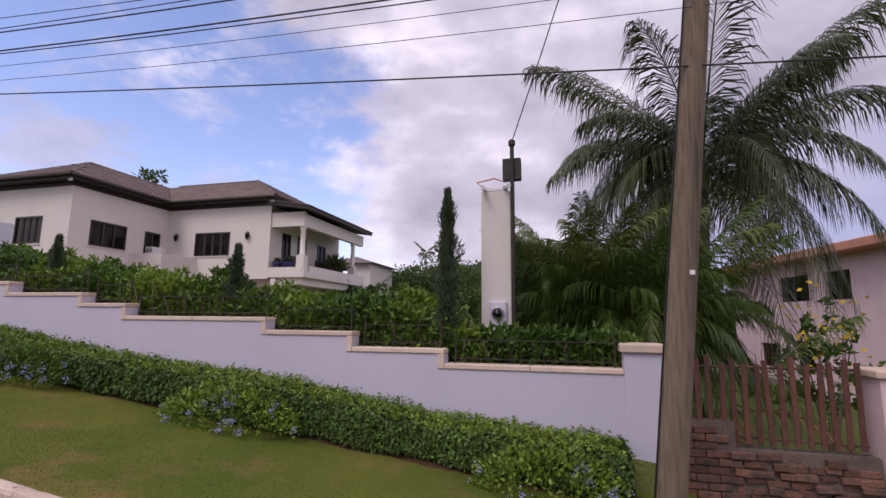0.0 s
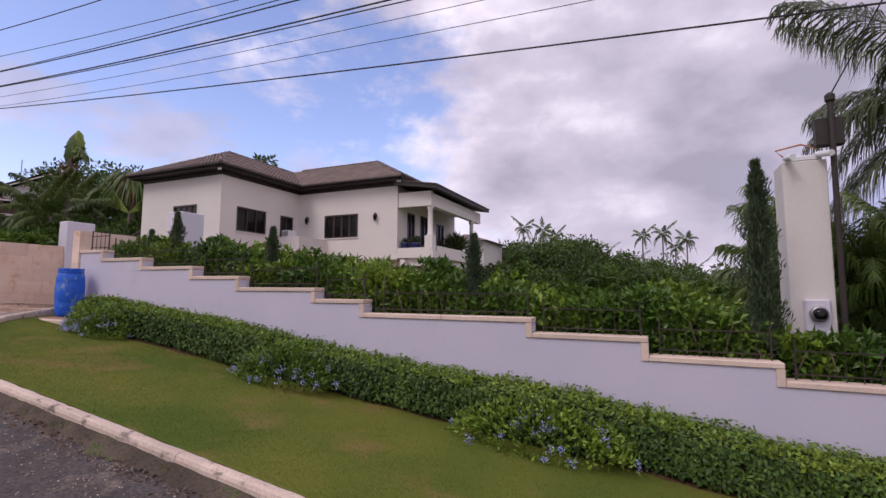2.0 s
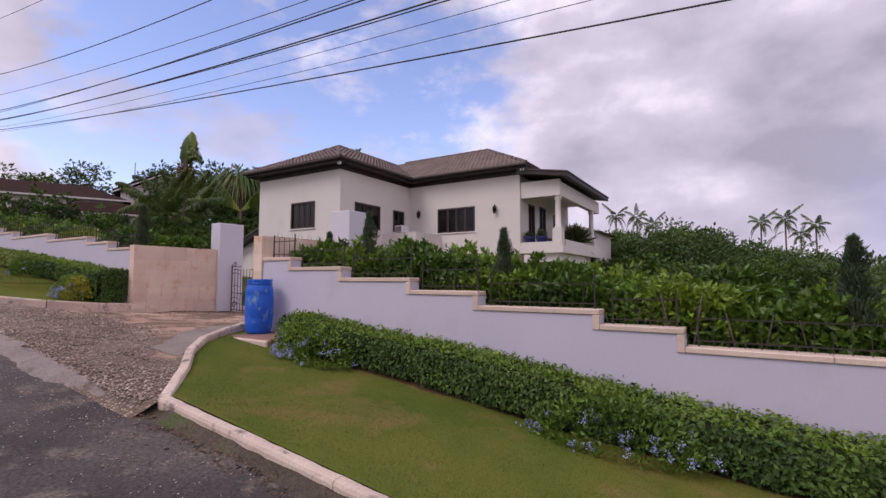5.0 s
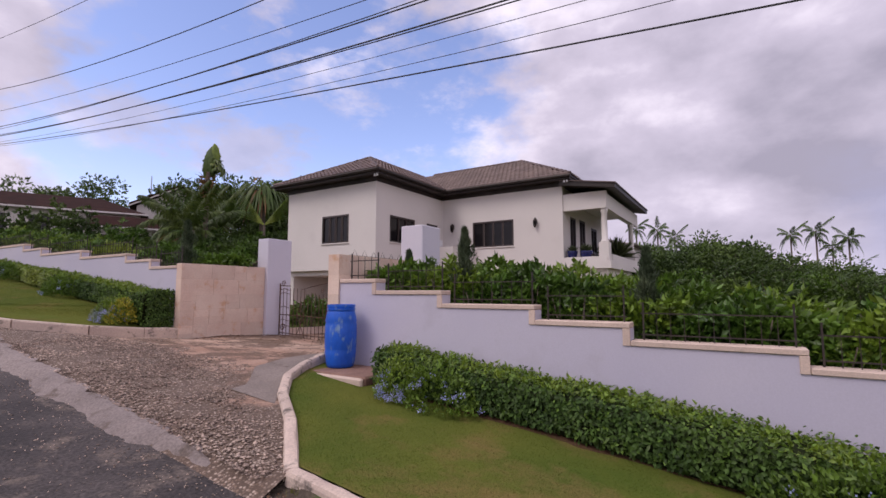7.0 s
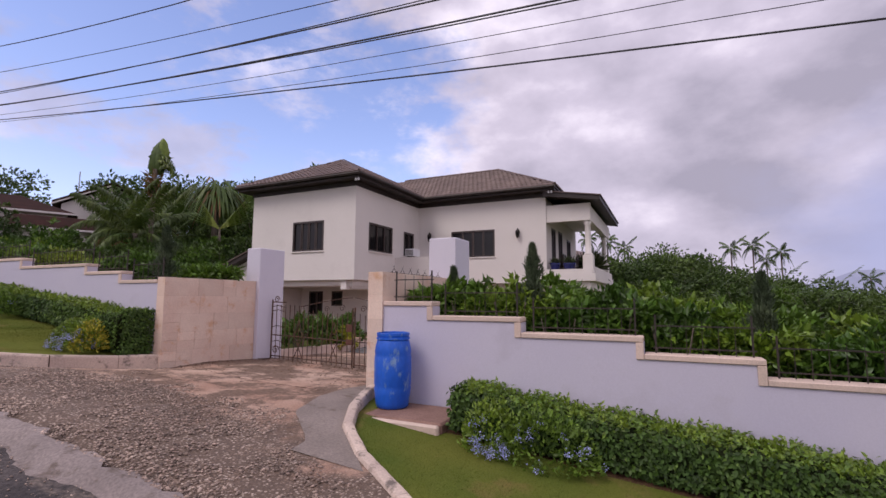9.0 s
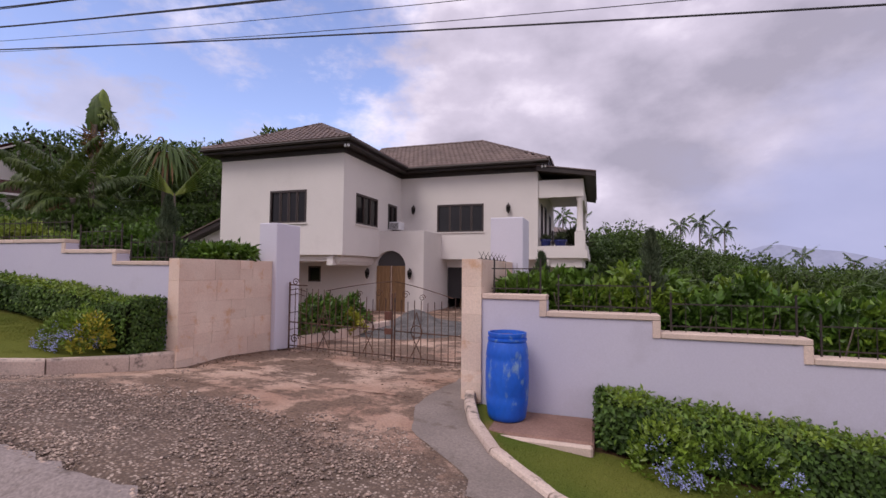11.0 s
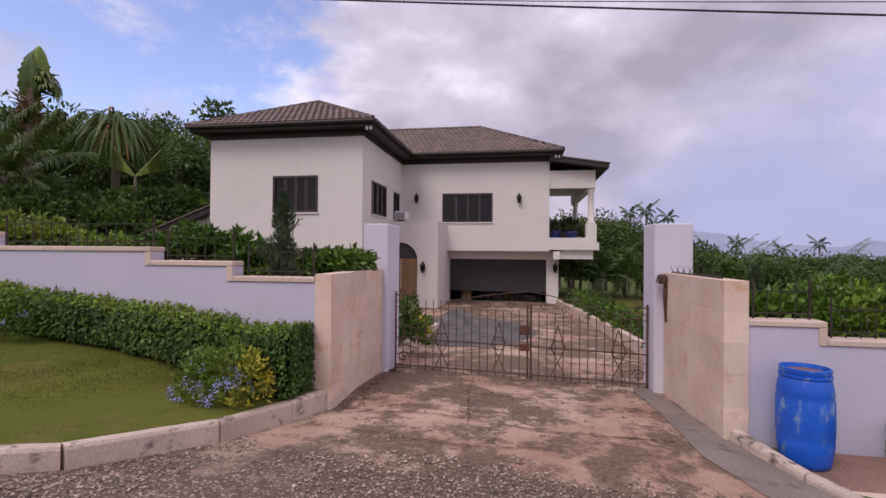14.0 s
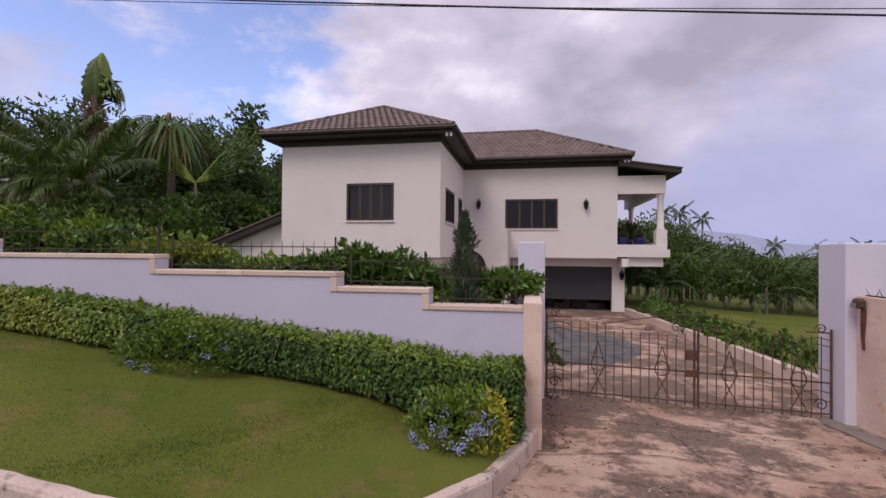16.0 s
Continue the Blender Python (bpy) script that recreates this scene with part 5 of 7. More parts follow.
heap = arrays("gravel_heap", HEAP, np.stack([_i, _i + 30, _i + 31, _i + 1], axis=1), M["heap"], smooth=True)
tagged(heap, "low spread heap of grey building gravel on the court", "gravel heap", kind="stuff")


def edging(name, pts, h, w, label):
    root = thing(name, pts[0], label, "kerb wall", kind="structure")
    for (x0, y0, z0), (x1, y1, z1) in zip(pts, pts[1:]):
        n = max(1, round(math.hypot(x1 - x0, y1 - y0) / 0.8))
        for i in range(n):
            a, b = Vector((x0, y0, z0)).lerp((x1, y1, z1), i / n), Vector((x0, y0, z0)).lerp((x1, y1, z1), (i + 1) / n)
            d = (b - a).normalized()
            s = Vector((d.y, -d.x, 0)).normalized() * w
            bm = bmesh.new()
            lo = [bm.verts.new((p.x, p.y, p.z - 0.3)) for p in (a, b, b + s, a + s)]
            hi = [bm.verts.new((p.x, p.y, p.z + h)) for p in (a, b, b + s, a + s)]
            bm.faces.new(hi); bm.faces.new(lo[::-1])
            for k in range(4):
                bm.faces.new((lo[k], lo[(k + 1) % 4], hi[(k + 1) % 4], hi[k]))
            bmesh.ops.recalc_face_normals(bm, faces=bm.faces)
            part("edging_stone", bm, M["cream"], root)


edging("planter_edge", [(-12.35, 7.9, 1.25), (-12.5, 11.0, 1.2), (-13.0, 16.0, 1.15), (-13.35, 19.2, 1.12)], 0.28, 0.16, "pale limestone edging wall beside the court")
edging("planter_edge", [(-16.75, 12.0, 1.2), (-16.8, 7.9, 1.28)], 0.22, 0.16, "pale limestone edging beside the court")
sheet("lawn_3", np.linspace(-12.0, -3.0, 12), np.linspace(9.0, 24.0, 12), lambda X, Y: garden_z(X) + 0.05, M["lawn"], "bright mown lawn inside the garden", category="lawn")


# ---- hedges and shrubs ----
def clad_leaves(P, N, length, width, rng, wild=0.45, hang=-0.5):
    """Leaves lying flat on a clipped face: their upper sides look along N and their tips hang."""
    n = len(P)
    f = unit(N + wild * rng.normal(size=(n, 3)))
    d = rng.normal(size=(n, 3)) * 0.7 + np.array([0, 0, hang])
    d = unit(d - f * np.sum(d * f, axis=1, keepdims=True))
    side = np.cross(f, d)
    L, W = length * rng.uniform(0.65, 1.3, (n, 1)), width * rng.uniform(0.7, 1.25, (n, 1))
    mid = P + d * L * 0.45
    V = np.stack([P, mid + side * W * 0.5 + f * W * 0.16, P + d * L - f * L * 0.05, mid - side * W * 0.5 + f * W * 0.16], axis=1).reshape(-1, 3)
    k = np.arange(n)[:, None] * 4
    return V, np.concatenate([k + np.array([0, 1, 2]), k + np.array([0, 2, 3])], axis=0)


def hedge(name, x0, x1, zfoot, height, y_front, label, mats=("hedge",), dens=2300, seed=1, bulge=0.12, kind_cat="hedge", back=None):
    """A clipped hedge against the wall: a twig core painted near-black for the inner shade, in a thick skin of small
    leaves.
    """
    rng = np.random.default_rng(seed)
    length = x1 - x0
    root = thing(name, ((x0 + x1) / 2, y_front + 0.3, float(zfoot((x0 + x1) / 2))), label, kind_cat)

    def shape(x):
        w = 0.5 + 0.5 * math.sin(x * 1.15 + seed) * math.sin(x * 0.53 + 2 * seed)
        return bulge * (w + 0.7 * noise.noise((x * 1.7, seed, 0.0)))
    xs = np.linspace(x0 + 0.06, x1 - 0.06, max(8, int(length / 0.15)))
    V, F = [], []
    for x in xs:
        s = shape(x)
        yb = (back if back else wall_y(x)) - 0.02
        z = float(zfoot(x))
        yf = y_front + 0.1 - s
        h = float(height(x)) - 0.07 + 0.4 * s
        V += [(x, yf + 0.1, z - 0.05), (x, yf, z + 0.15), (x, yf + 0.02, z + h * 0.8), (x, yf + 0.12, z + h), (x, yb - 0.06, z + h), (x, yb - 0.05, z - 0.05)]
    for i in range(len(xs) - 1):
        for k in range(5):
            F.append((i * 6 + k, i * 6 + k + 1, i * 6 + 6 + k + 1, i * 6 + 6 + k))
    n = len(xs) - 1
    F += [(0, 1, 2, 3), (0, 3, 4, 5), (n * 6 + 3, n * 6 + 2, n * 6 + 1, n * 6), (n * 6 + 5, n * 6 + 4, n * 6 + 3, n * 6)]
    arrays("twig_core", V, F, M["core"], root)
    count = int(length * dens)
    X = rng.uniform(x0, x1, count)
    S = np.array([shape(x) for x in X])
    yb = np.array([(back if back else wall_y(x)) - 0.03 for x in X])
    Z0 = zfoot(X)
    side = rng.random(count) < 0.52
    yf = y_front + 0.1 - S
    h = height(X) - 0.05 + 0.4 * S
    jit = rng.normal(scale=0.03, size=count)
    u = rng.random(count)
    Pf = np.stack([X, yf - 0.02 + np.abs(jit) * -0.6 + 0.06 * (1 - np.minimum(1, u * 6)), Z0 + 0.05 + u * (h - 0.04)], axis=1)
    Pt = np.stack([X, yf + 0.02 + u * (yb - yf - 0.02), Z0 + h + jit * 0.9 + 0.02 * np.sin(X * 9)], axis=1)
    Nf, Nt = np.tile([0, -1.0, 0.3], (count, 1)), np.tile([0, -0.2, 1.0], (count, 1))
    P = np.where(side[:, None], Pf, Pt)
    Nn = np.where(side[:, None], Nf, Nt)
    for xe, sg in ((x0, -1.0), (x1, 1.0)):
        k = int(dens * 0.6)
        ye, ze = rng.uniform(y_front + 0.12, wall_y(xe) if not back else back, k), rng.uniform(0.02, float(height(xe)), k)
        P = np.concatenate([P, np.stack([np.full(k, xe) + rng.normal(scale=0.02, size=k), ye, float(zfoot(xe)) + ze], axis=1)])
        Nn = np.concatenate([Nn, np.tile([sg, -0.1, 0.3], (k, 1))])
    tone = np.array([noise.noise((p[0] * 0.9, p[1], seed * 3.0)) for p in P])
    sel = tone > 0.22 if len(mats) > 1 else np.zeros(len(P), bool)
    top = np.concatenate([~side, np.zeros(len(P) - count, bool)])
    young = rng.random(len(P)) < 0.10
    # faces get the shade-darkened green, the top the lighter and young leaves
    for mk, mask, ln in (("hedge_shaded", ~top & ~sel & ~young, 0.050), (mats[0], (~top & ~sel & young) | (top & ~sel & ~young), 0.05), ("hedge_tip", top & ~sel & young, 0.05), (mats[-1], sel, 0.05)):
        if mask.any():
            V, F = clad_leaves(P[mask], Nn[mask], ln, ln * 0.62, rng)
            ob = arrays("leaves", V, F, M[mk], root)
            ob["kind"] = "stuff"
    # stray shoots along the top
    k = int(length * 60)
    X = rng.uniform(x0, x1, k)
    zt = zfoot(X) + height(X) + np.array([0.4 * shape(x) for x in X]) - 0.04
    Y = y_front + rng.uniform(0.05, 0.55, k)
    P = np.repeat(np.stack([X, Y, zt], axis=1), 7, axis=0)
    P[:, 2] += np.tile(np.linspace(0, 0.09, 7), k) * np.repeat(rng.uniform(0.1, 1.0, k) ** 2, 7)
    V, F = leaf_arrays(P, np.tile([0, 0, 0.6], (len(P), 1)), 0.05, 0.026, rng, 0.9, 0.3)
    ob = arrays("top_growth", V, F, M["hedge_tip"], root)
    ob["kind"] = "stuff"
    return root


def plumbago(x, y, z, r, seed, label, mk=None, blue=1.0):
    """A loose low bush in front of the hedge with clusters of small blue flowers."""
    rng = np.random.default_rng(seed)
    root = thing("plumbago_bush", (x, y, z), label, "flowering bush", "plumbago bushes")
    n = int(2600 * r)
    d = unit(rng.normal(size=(n, 3)))
    d[:, 2] = np.abs(d[:, 2])
    P = np.array([x, y, z]) + d * np.array([r, 0.26, 0.47]) * rng.uniform(0.7, 1.02, (n, 1))
    V, F = leaf_arrays(P, d, 0.055, 0.028, rng, 0.7, 0.3)
    ob = arrays("leaves", V, F, M[mk or ("shrub_light" if seed % 2 else "hedge")], root); ob["kind"] = "stuff"
    C = int((10 + 15 * r) * blue)
    if not C:
        return
    dc = unit(rng.normal(size=(C, 3)) + np.array([0, -0.8, -0.1])); dc[:, 2] = np.abs(dc[:, 2]) * 0.8
    centre = np.array([x, y, z + 0.03]) + dc * np.array([r * 1.05, 0.29, 0.40])
    P = np.repeat(centre, 26, axis=0) + rng.normal(scale=0.022, size=(C * 26, 3))
    V, F = leaf_arrays(P, np.repeat(dc, 26, axis=0), 0.017, 0.015, rng, 0.9, 0.1)
    arrays("blossoms", V, F, M["blossom"], root, "pale blue flower clusters")


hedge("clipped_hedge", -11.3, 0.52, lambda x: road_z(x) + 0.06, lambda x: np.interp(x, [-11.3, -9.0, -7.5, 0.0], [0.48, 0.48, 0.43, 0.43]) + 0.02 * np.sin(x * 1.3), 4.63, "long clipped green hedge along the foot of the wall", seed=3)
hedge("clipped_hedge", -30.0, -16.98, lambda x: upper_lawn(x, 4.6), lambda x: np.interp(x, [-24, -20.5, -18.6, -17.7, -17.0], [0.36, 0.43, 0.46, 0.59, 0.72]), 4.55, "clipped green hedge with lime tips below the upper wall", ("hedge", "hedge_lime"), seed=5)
for x, r in ((-10.3, 0.5), (-6.7, 0.8), (-3.6, 0.9), (-0.2, 0.7), (-10.8, 0.3)):
    plumbago(x, 4.5, float(road_z(x)) + 0.06, r, int(100 - x * 7), "spreading green bush dotted with pale blue flowers")
for x, r in ((-20.4, 0.7), (-24.0, 0.6)):
    plumbago(x, 4.42, float(road_z(x)) + 0.09, r, int(100 - x * 7), "green and yellow bush dotted with pale blue flowers", None, 0.35)
plumbago(-17.62, 4.34, 1.80, 0.36, 215, "loose green and lime bush full of pale blue flowers", "hedge_lime", 1.5)
plumbago(-17.2, 4.36, 1.79, 0.16, 217, "small bush with yellow and lime leaves at the hedge end", "yellow_leaf", 0.3)
plumbago(-17.38, 4.36, 1.86, 0.3, 219, "loose green bush dotted with pale blue flowers", "shrub_light", 0.6)
_x = np.linspace(-11.6, 0.6, 300)
_y = 4.60 + np.array([0.05 * noise.noise((x * 2.0, 1.0, 3.0)) + 0.04 * noise.noise((x * 7.0, 1.0, 3.0)) for x in _x])
V = np.concatenate([np.stack([_x, _y, road_z(_x) + 0.066], axis=1), np.stack([_x, np.full(300, 5.25), road_z(_x) + 0.11], axis=1)])
_i = np.arange(299)
tagged(arrays("soil_bed", V, np.stack([_i, _i + 1, _i + 301, _i + 300], axis=1), M["soil"]), "reddish bare soil strip under the hedge", "soil", kind="structure")


def shrub(x, y, z, rx, ry, h, seed, label, mats=("shrub",), leaf=0.15, count=900, group="garden shrubs", zmin=None, ymin=None):
    """A rounded broad-leaved bush on several stems."""
    rng = np.random.default_rng(seed)
    root = thing("garden_shrub", (x, y, z), label, "shrub", group)
    stems = bmesh.new()
    for k in range(6):
        a = 2 * math.pi * k / 6
        tube([(x, y, z - 0.05), (x + 0.25 * rx * math.cos(a), y + 0.25 * ry * math.sin(a), z + h * 0.4), (x + 0.6 * rx * math.cos(a), y + 0.6 * ry * math.sin(a), z + h * 0.8)], 0.016, 5, stems, 0.4)
    part("branching_stem", stems, M["bark"], root)
    nt = max(30, count // 12)
    d = unit(rng.normal(size=(nt, 3)))
    d[:, 2] = np.abs(d[:, 2]) * 1.15 - 0.25
    tips = np.array([x, y, z + h * 0.42]) + d * np.array([rx, ry, h * 0.56]) * rng.uniform(0.45, 1.05, (nt, 1))
    if zmin is not None:
        low = tips[:, 2] < zmin
        tips[low, 2] = rng.uniform(zmin, max(zmin + 0.1, z + h * 0.8), low.sum())
    if ymin is not None:
        near = tips[:, 1] < ymin
        tips[near, 1] = ymin + rng.uniform(0, 0.25, near.sum())
    P = np.repeat(tips, 12, axis=0) + rng.normal(scale=0.035, size=(nt * 12, 3))
    Nn = np.repeat(unit(d + np.array([0, -0.15, 0.2])), 12, axis=0)
    V, F = leaf_arrays(P, Nn, leaf, leaf * 0.5, rng, 0.85, 0.05)
    ob = arrays("leaves", V, F, M[mats[seed % len(mats)]], root); ob["kind"] = "stuff"
    return root


rngs = random.Random(11)
GREENS = ("shrub", "shrub_light", "shrub", "shrub")


def level_at(steps, x):
    """The coping's height at x."""
    for (xa, _), (xb, top) in zip(steps, steps[1:]):
        if min(xa, xb) <= x <= max(xa, xb):
            return top
    return steps[-1][1]


shrub(-12.1, 6.1, 1.15, 0.36, 0.4, 1.9, 39, "glossy broad-leaved green garden shrub behind the fence", GREENS, count=1300, leaf=0.15, zmin=2.5, ymin=5.84)
x, k = -11.6, 0
while x < 0.5:
    top, g = level_at(STEPS_R, x), float(garden_z(x))
    above = 0.57 + 0.12 * math.sin(x * 1.9) + rngs.uniform(-0.12, 0.1)
    if x > -1.2:
        above = 0.46
    if x < -11.2:
        above = 0.55
    shrub(x, 5.98 + rngs.uniform(-0.05, 0.12), g, 0.66, 0.46, top + above - g, 40 + k, "glossy broad-leaved green garden shrub behind the fence", GREENS, count=4200, leaf=0.108, zmin=top - 0.08, ymin=5.84)
    if k % 2 and x < -1.5:
        shrub(x + 0.3, 6.9 + rngs.uniform(-0.1, 0.3), g, 0.8, 0.6, top + above - g + 0.12, 90 + k, "glossy broad-leaved green garden shrub behind the fence", GREENS, count=2400, leaf=0.125, zmin=top, ymin=5.9)
    x += 0.6
    k += 1
shrub(-17.2, 6.45, 1.3, 0.42, 0.5, 2.1, 138, "glossy broad-leaved shrub leaning over the stone wing wall", GREENS, count=2200, leaf=0.13, zmin=3.02, ymin=5.7)
x = -17.9
while x > -31:
    top, g = level_at(STEPS_L, x), float(garden_z(x))
    above = 0.62 + rngs.uniform(-0.14, 0.12)
    yellow = -22.5 < x < -21.2
    if x > -20.2:
        above -= 0.2
    elif x > -21.2:
        above = 0.2
    else:
        above = float(np.interp(x, [-31, -25.2, -23.1, -22.2, -21.2], [4.95, 4.28, 4.18, 3.88, 3.6])) - top + rngs.uniform(-0.06, 0.06)
    shrub(x, 6.1 + rngs.uniform(-0.05, 0.3), g, 0.62, 0.5, top + above - g, 140 + k, "yellow-green broad-leaved shrub behind the fence" if yellow else "glossy broad-leaved green garden shrub behind the fence",
          ("hedge_lime",) if yellow else (("shrub_light", "shrub") if x < -22 else GREENS), count=3600, leaf=0.11, zmin=top - 0.08, ymin=5.84)
    x -= 0.62
    k += 1
for x, y in ((-16.95, 8.6), (-17.2, 9.6), (-17.3, 10.7)):
    shrub(x, y, 1.25, 0.5, 0.5, 1.0, int(-x * 10), "low green shrub beside the court", count=700)
for i in range(9):
    shrub(-11.75 - i * 0.12, 8.4 + i * 1.15, 1.2, 0.45, 0.55, 0.75, 300 + i, "low green border shrub above the limestone edging", count=500, leaf=0.12)


shrub(-16.95, 10.2, 1.25, 0.36, 0.36, 0.6, 331, "yellow variegated croton bush beside the court", ("yellow_leaf",), count=700, leaf=0.12)


def cypress(x, y, z, h, r, seed):
    rng = np.random.default_rng(seed)
    root = thing("columnar_conifer", (x, y, z), "slim dark grey-green columnar conifer behind the wall", "conifer", "columnar conifers")
    part("trunk", tube([(x, y, z - 0.1), (x, y, z + h * 0.9)], 0.04, 6, taper=0.3), M["bark"], root)
    n = int(8500 * h / 2.5)
    t = rng.random(n) ** 0.85
    a = rng.uniform(0, 2 * math.pi, n)
    prof_r = r * np.minimum(1, (1 - t) * 2.6) ** 0.6 * (0.8 + 0.25 * np.sin(a * 3 + t * 14 + seed))
    rr = prof_r * rng.uniform(0.1, 1.12, n) * (0.75 + 0.35 * np.sin(t * 37 + a * 2))
    P = np.stack([x + rr * np.cos(a), y + rr * np.sin(a), z + 0.05 + t * h * 0.96], axis=1)
    Nn = np.stack([np.cos(a) * 0.5, np.sin(a) * 0.5, np.full(n, 1.0)], axis=1)
    V, F = leaf_arrays(P, Nn, 0.075, 0.015, rng, 0.4, 0.4)
    ob = arrays("foliage", V, F, M["cypress"], root); ob["kind"] = "stuff"


for x, y, top, r in ((-1.5, 5.95, 3.3, 0.2), (-4.75, 5.95, 2.6, 0.2), (-8.35, 5.95, 2.88, 0.18), (-10.75, 5.95, 3.3, 0.2), (-12.0, 6.3, 3.05, 0.16), (-17.65, 5.75, 3.95, 0.27)):
    g = float(garden_z(x))
    cypress(x, y, g, top - g, r, int(-x * 10))


# ---- palms ----
def frond_arrays(base, heading, length, rise, droop, leaflets, llen, rng, lw=0.035, hang=0.55):
    """One feather frond: an arching rib with leaflets that hang from both sides. Returns rib points and leaflet arrays."""
    hd = np.array([math.cos(heading), math.sin(heading), 0.0])
    s = np.linspace(0, 1, 26)
    reach = length * (s - 0.18 * droop * s ** 3)
    Z = length * (rise * s - droop * s ** 2.2)
    rib = np.array(base) + hd * reach[:, None] + np.array([0, 0, 1.0]) * Z[:, None]
    side = np.array([-hd[1], hd[0], 0.0])
    V, F = [], []
    for i in range(leaflets):
        t = 0.12 + 0.88 * (i + 0.5) / leaflets
        k = t * 25
        j = min(24, int(k))
        p = rib[j] + (rib[j + 1] - rib[j]) * (k - j)
        tan = rib[j + 1] - rib[j]
        tan = tan / np.linalg.norm(tan)
        L0 = llen * (0.35 + 1.1 * math.sin(math.pi * min(1, 0.12 + 0.82 * t)) ** 0.8) * 0.75
        for sg in (-1, 1):
            L = L0 * rng.uniform(0.8, 1.15)
            out = 0.85 * (1 - 0.6 * t)
            d = side * sg * out + tan * (0.45 + 0.6 * t) + np.array([0, 0, 0.12])
            d = d / np.linalg.norm(d) + rng.normal(scale=0.07, size=3)
            w = tan * lw * rng.uniform(0.8, 1.2)
            n = len(V)
            q = p
            V += [q - w * 0.25, q + w * 0.25]
            pull = hang * rng.uniform(0.75, 1.2)
            for step, share in enumerate((0.3, 0.3, 0.4)):
                bend = min(1.0, pull * (0.15, 0.6, 1.0)[step])
                dd = d * (1 - bend) + np.array([0, 0, -1.0]) * bend
                q = q + dd / np.linalg.norm(dd) * L * share
                if step < 2:
                    V += [q - w * (0.5, 0.4)[step], q + w * (0.5, 0.4)[step]]
            V.append(q)
            F += [(n, n + 1, n + 3), (n, n + 3, n + 2), (n + 2, n + 3, n + 5), (n + 2, n + 5, n + 4), (n + 4, n + 5, n + 6)]
    return rib, np.array(V), np.array(F)


def feather_palm(name, x, y, z, trunk_h, fronds, length, label, seed, material="palm", lean=(0, 0), llen=0.7, leaflets=42, radius=0.14, dead=0, rise=(0.15, 1.0), group="", hang=0.55, lw=0.035, category="palm"):
    rng = np.random.default_rng(seed)
    root = thing(name, (x, y, z), label, category, group)
    top = np.array([x + lean[0], y + lean[1], z + trunk_h])
    pts = [(x + lean[0] * t ** 1.5, y + lean[1] * t ** 1.5, z - 0.2 + (trunk_h + 0.2) * t) for t in np.linspace(0, 1, 14)]
    part("trunk", tube(pts, radius, 10, taper=0.7), M["bark"], root, smooth=True)
    for i in range(fronds):
        a = 2 * math.pi * (i * 0.382 + rng.uniform(-0.03, 0.03))
        q = i / max(1, fronds - 1)
        r = rise[1] + (rise[0] - rise[1]) * q + rng.uniform(-0.08, 0.08)
        dr = 0.3 + 0.8 * q + rng.uniform(-0.1, 0.1)
        ln = length * rng.uniform(0.85, 1.1)
        rib, V, F = frond_arrays(top + np.array([0, 0, -0.3 * q]), a, ln, r, dr, leaflets, llen, rng, lw, hang)
        mk = "dead" if i >= fronds - dead else material
        f = part("frond", tube([tuple(p) for p in rib[::2]], 0.022 * length / 3, 5, taper=0.2), M[mk], root)
        arrays("leaf_blade", V, F, M[mk], f)["kind"] = "stuff"
    return root


feather_palm("coconut_palm", 2.3, 9.2, -0.6, 5.1, 38, 2.95, "tall coconut palm with drooping grey-green feather fronds", 4, lean=(0.25, 0.1), llen=1.0, leaflets=104, dead=1, rise=(-0.15, 1.15), hang=0.85, lw=0.027)
for i, (x, y) in enumerate(((0.2, 8.0), (0.9, 8.5), (1.5, 7.9), (0.6, 9.1), (0.5, 7.6), (1.2, 7.5))):
    feather_palm("areca_palm", x, y, 0.2, 0.9 + 0.1 * i, 30, 1.6, "dense clump of green areca palm fronds beside the meter column", 20 + i, "areca", llen=0.55, leaflets=66, radius=0.05, rise=(0.1, 1.4), group="areca clump", hang=0.7, lw=0.022)
for i, (x, y) in enumerate(((-0.1, 8.9), (0.5, 9.6), (0.2, 8.3))):
    feather_palm("areca_palm", x, y, 0.1, 1.6 + 0.2 * (i % 3), 32, 1.7, "tall dense areca palm clump behind the meter column", 120 + i, "areca", llen=0.6, leaflets=70, radius=0.05, rise=(-0.2, 1.3), group="areca clump", hang=0.75, lw=0.024)
feather_palm("areca_palm", 2.2, 7.0, -0.3, 0.9, 8, 1.5, "young palm with drying orange lower fronds by the boards", 33, "areca", llen=0.4, leaflets=44, radius=0.05, dead=3, rise=(0.0, 1.1), hang=0.6, lw=0.02)


def paddle_leaf(base, heading, length, rise, droop, width, rng):
    """A banana-like blade, split along its edges."""
    hd = np.array([math.cos(heading), math.sin(heading), 0.0])
    side = np.array([-hd[1], hd[0], 0.0])
    V, F = [], []
    n = 16
    for i in range(n + 1):
        t = i / n
        p = np.array(base) + hd * length * (t * 0.8) + np.array([0, 0, 1.0]) * length * (rise * t - droop * t * t)
        w = width * (0 if t < 0.25 else math.sin(math.pi * min(1, (t - 0.25) / 0.75) ** 0.8) ** 0.6)
        cut = rng.uniform(0.7, 1.0)
        V += [p + side * w * 0.5 * cut + np.array([0, 0, -0.12 * w]), p, p - side * w * 0.5 * cut + np.array([0, 0, -0.12 * w])]
        if i:
            a = 3 * (i - 1)
            F += [(a, a + 1, a + 4, a + 3), (a + 1, a + 2, a + 5, a + 4)]
    return np.array(V), np.array(F)


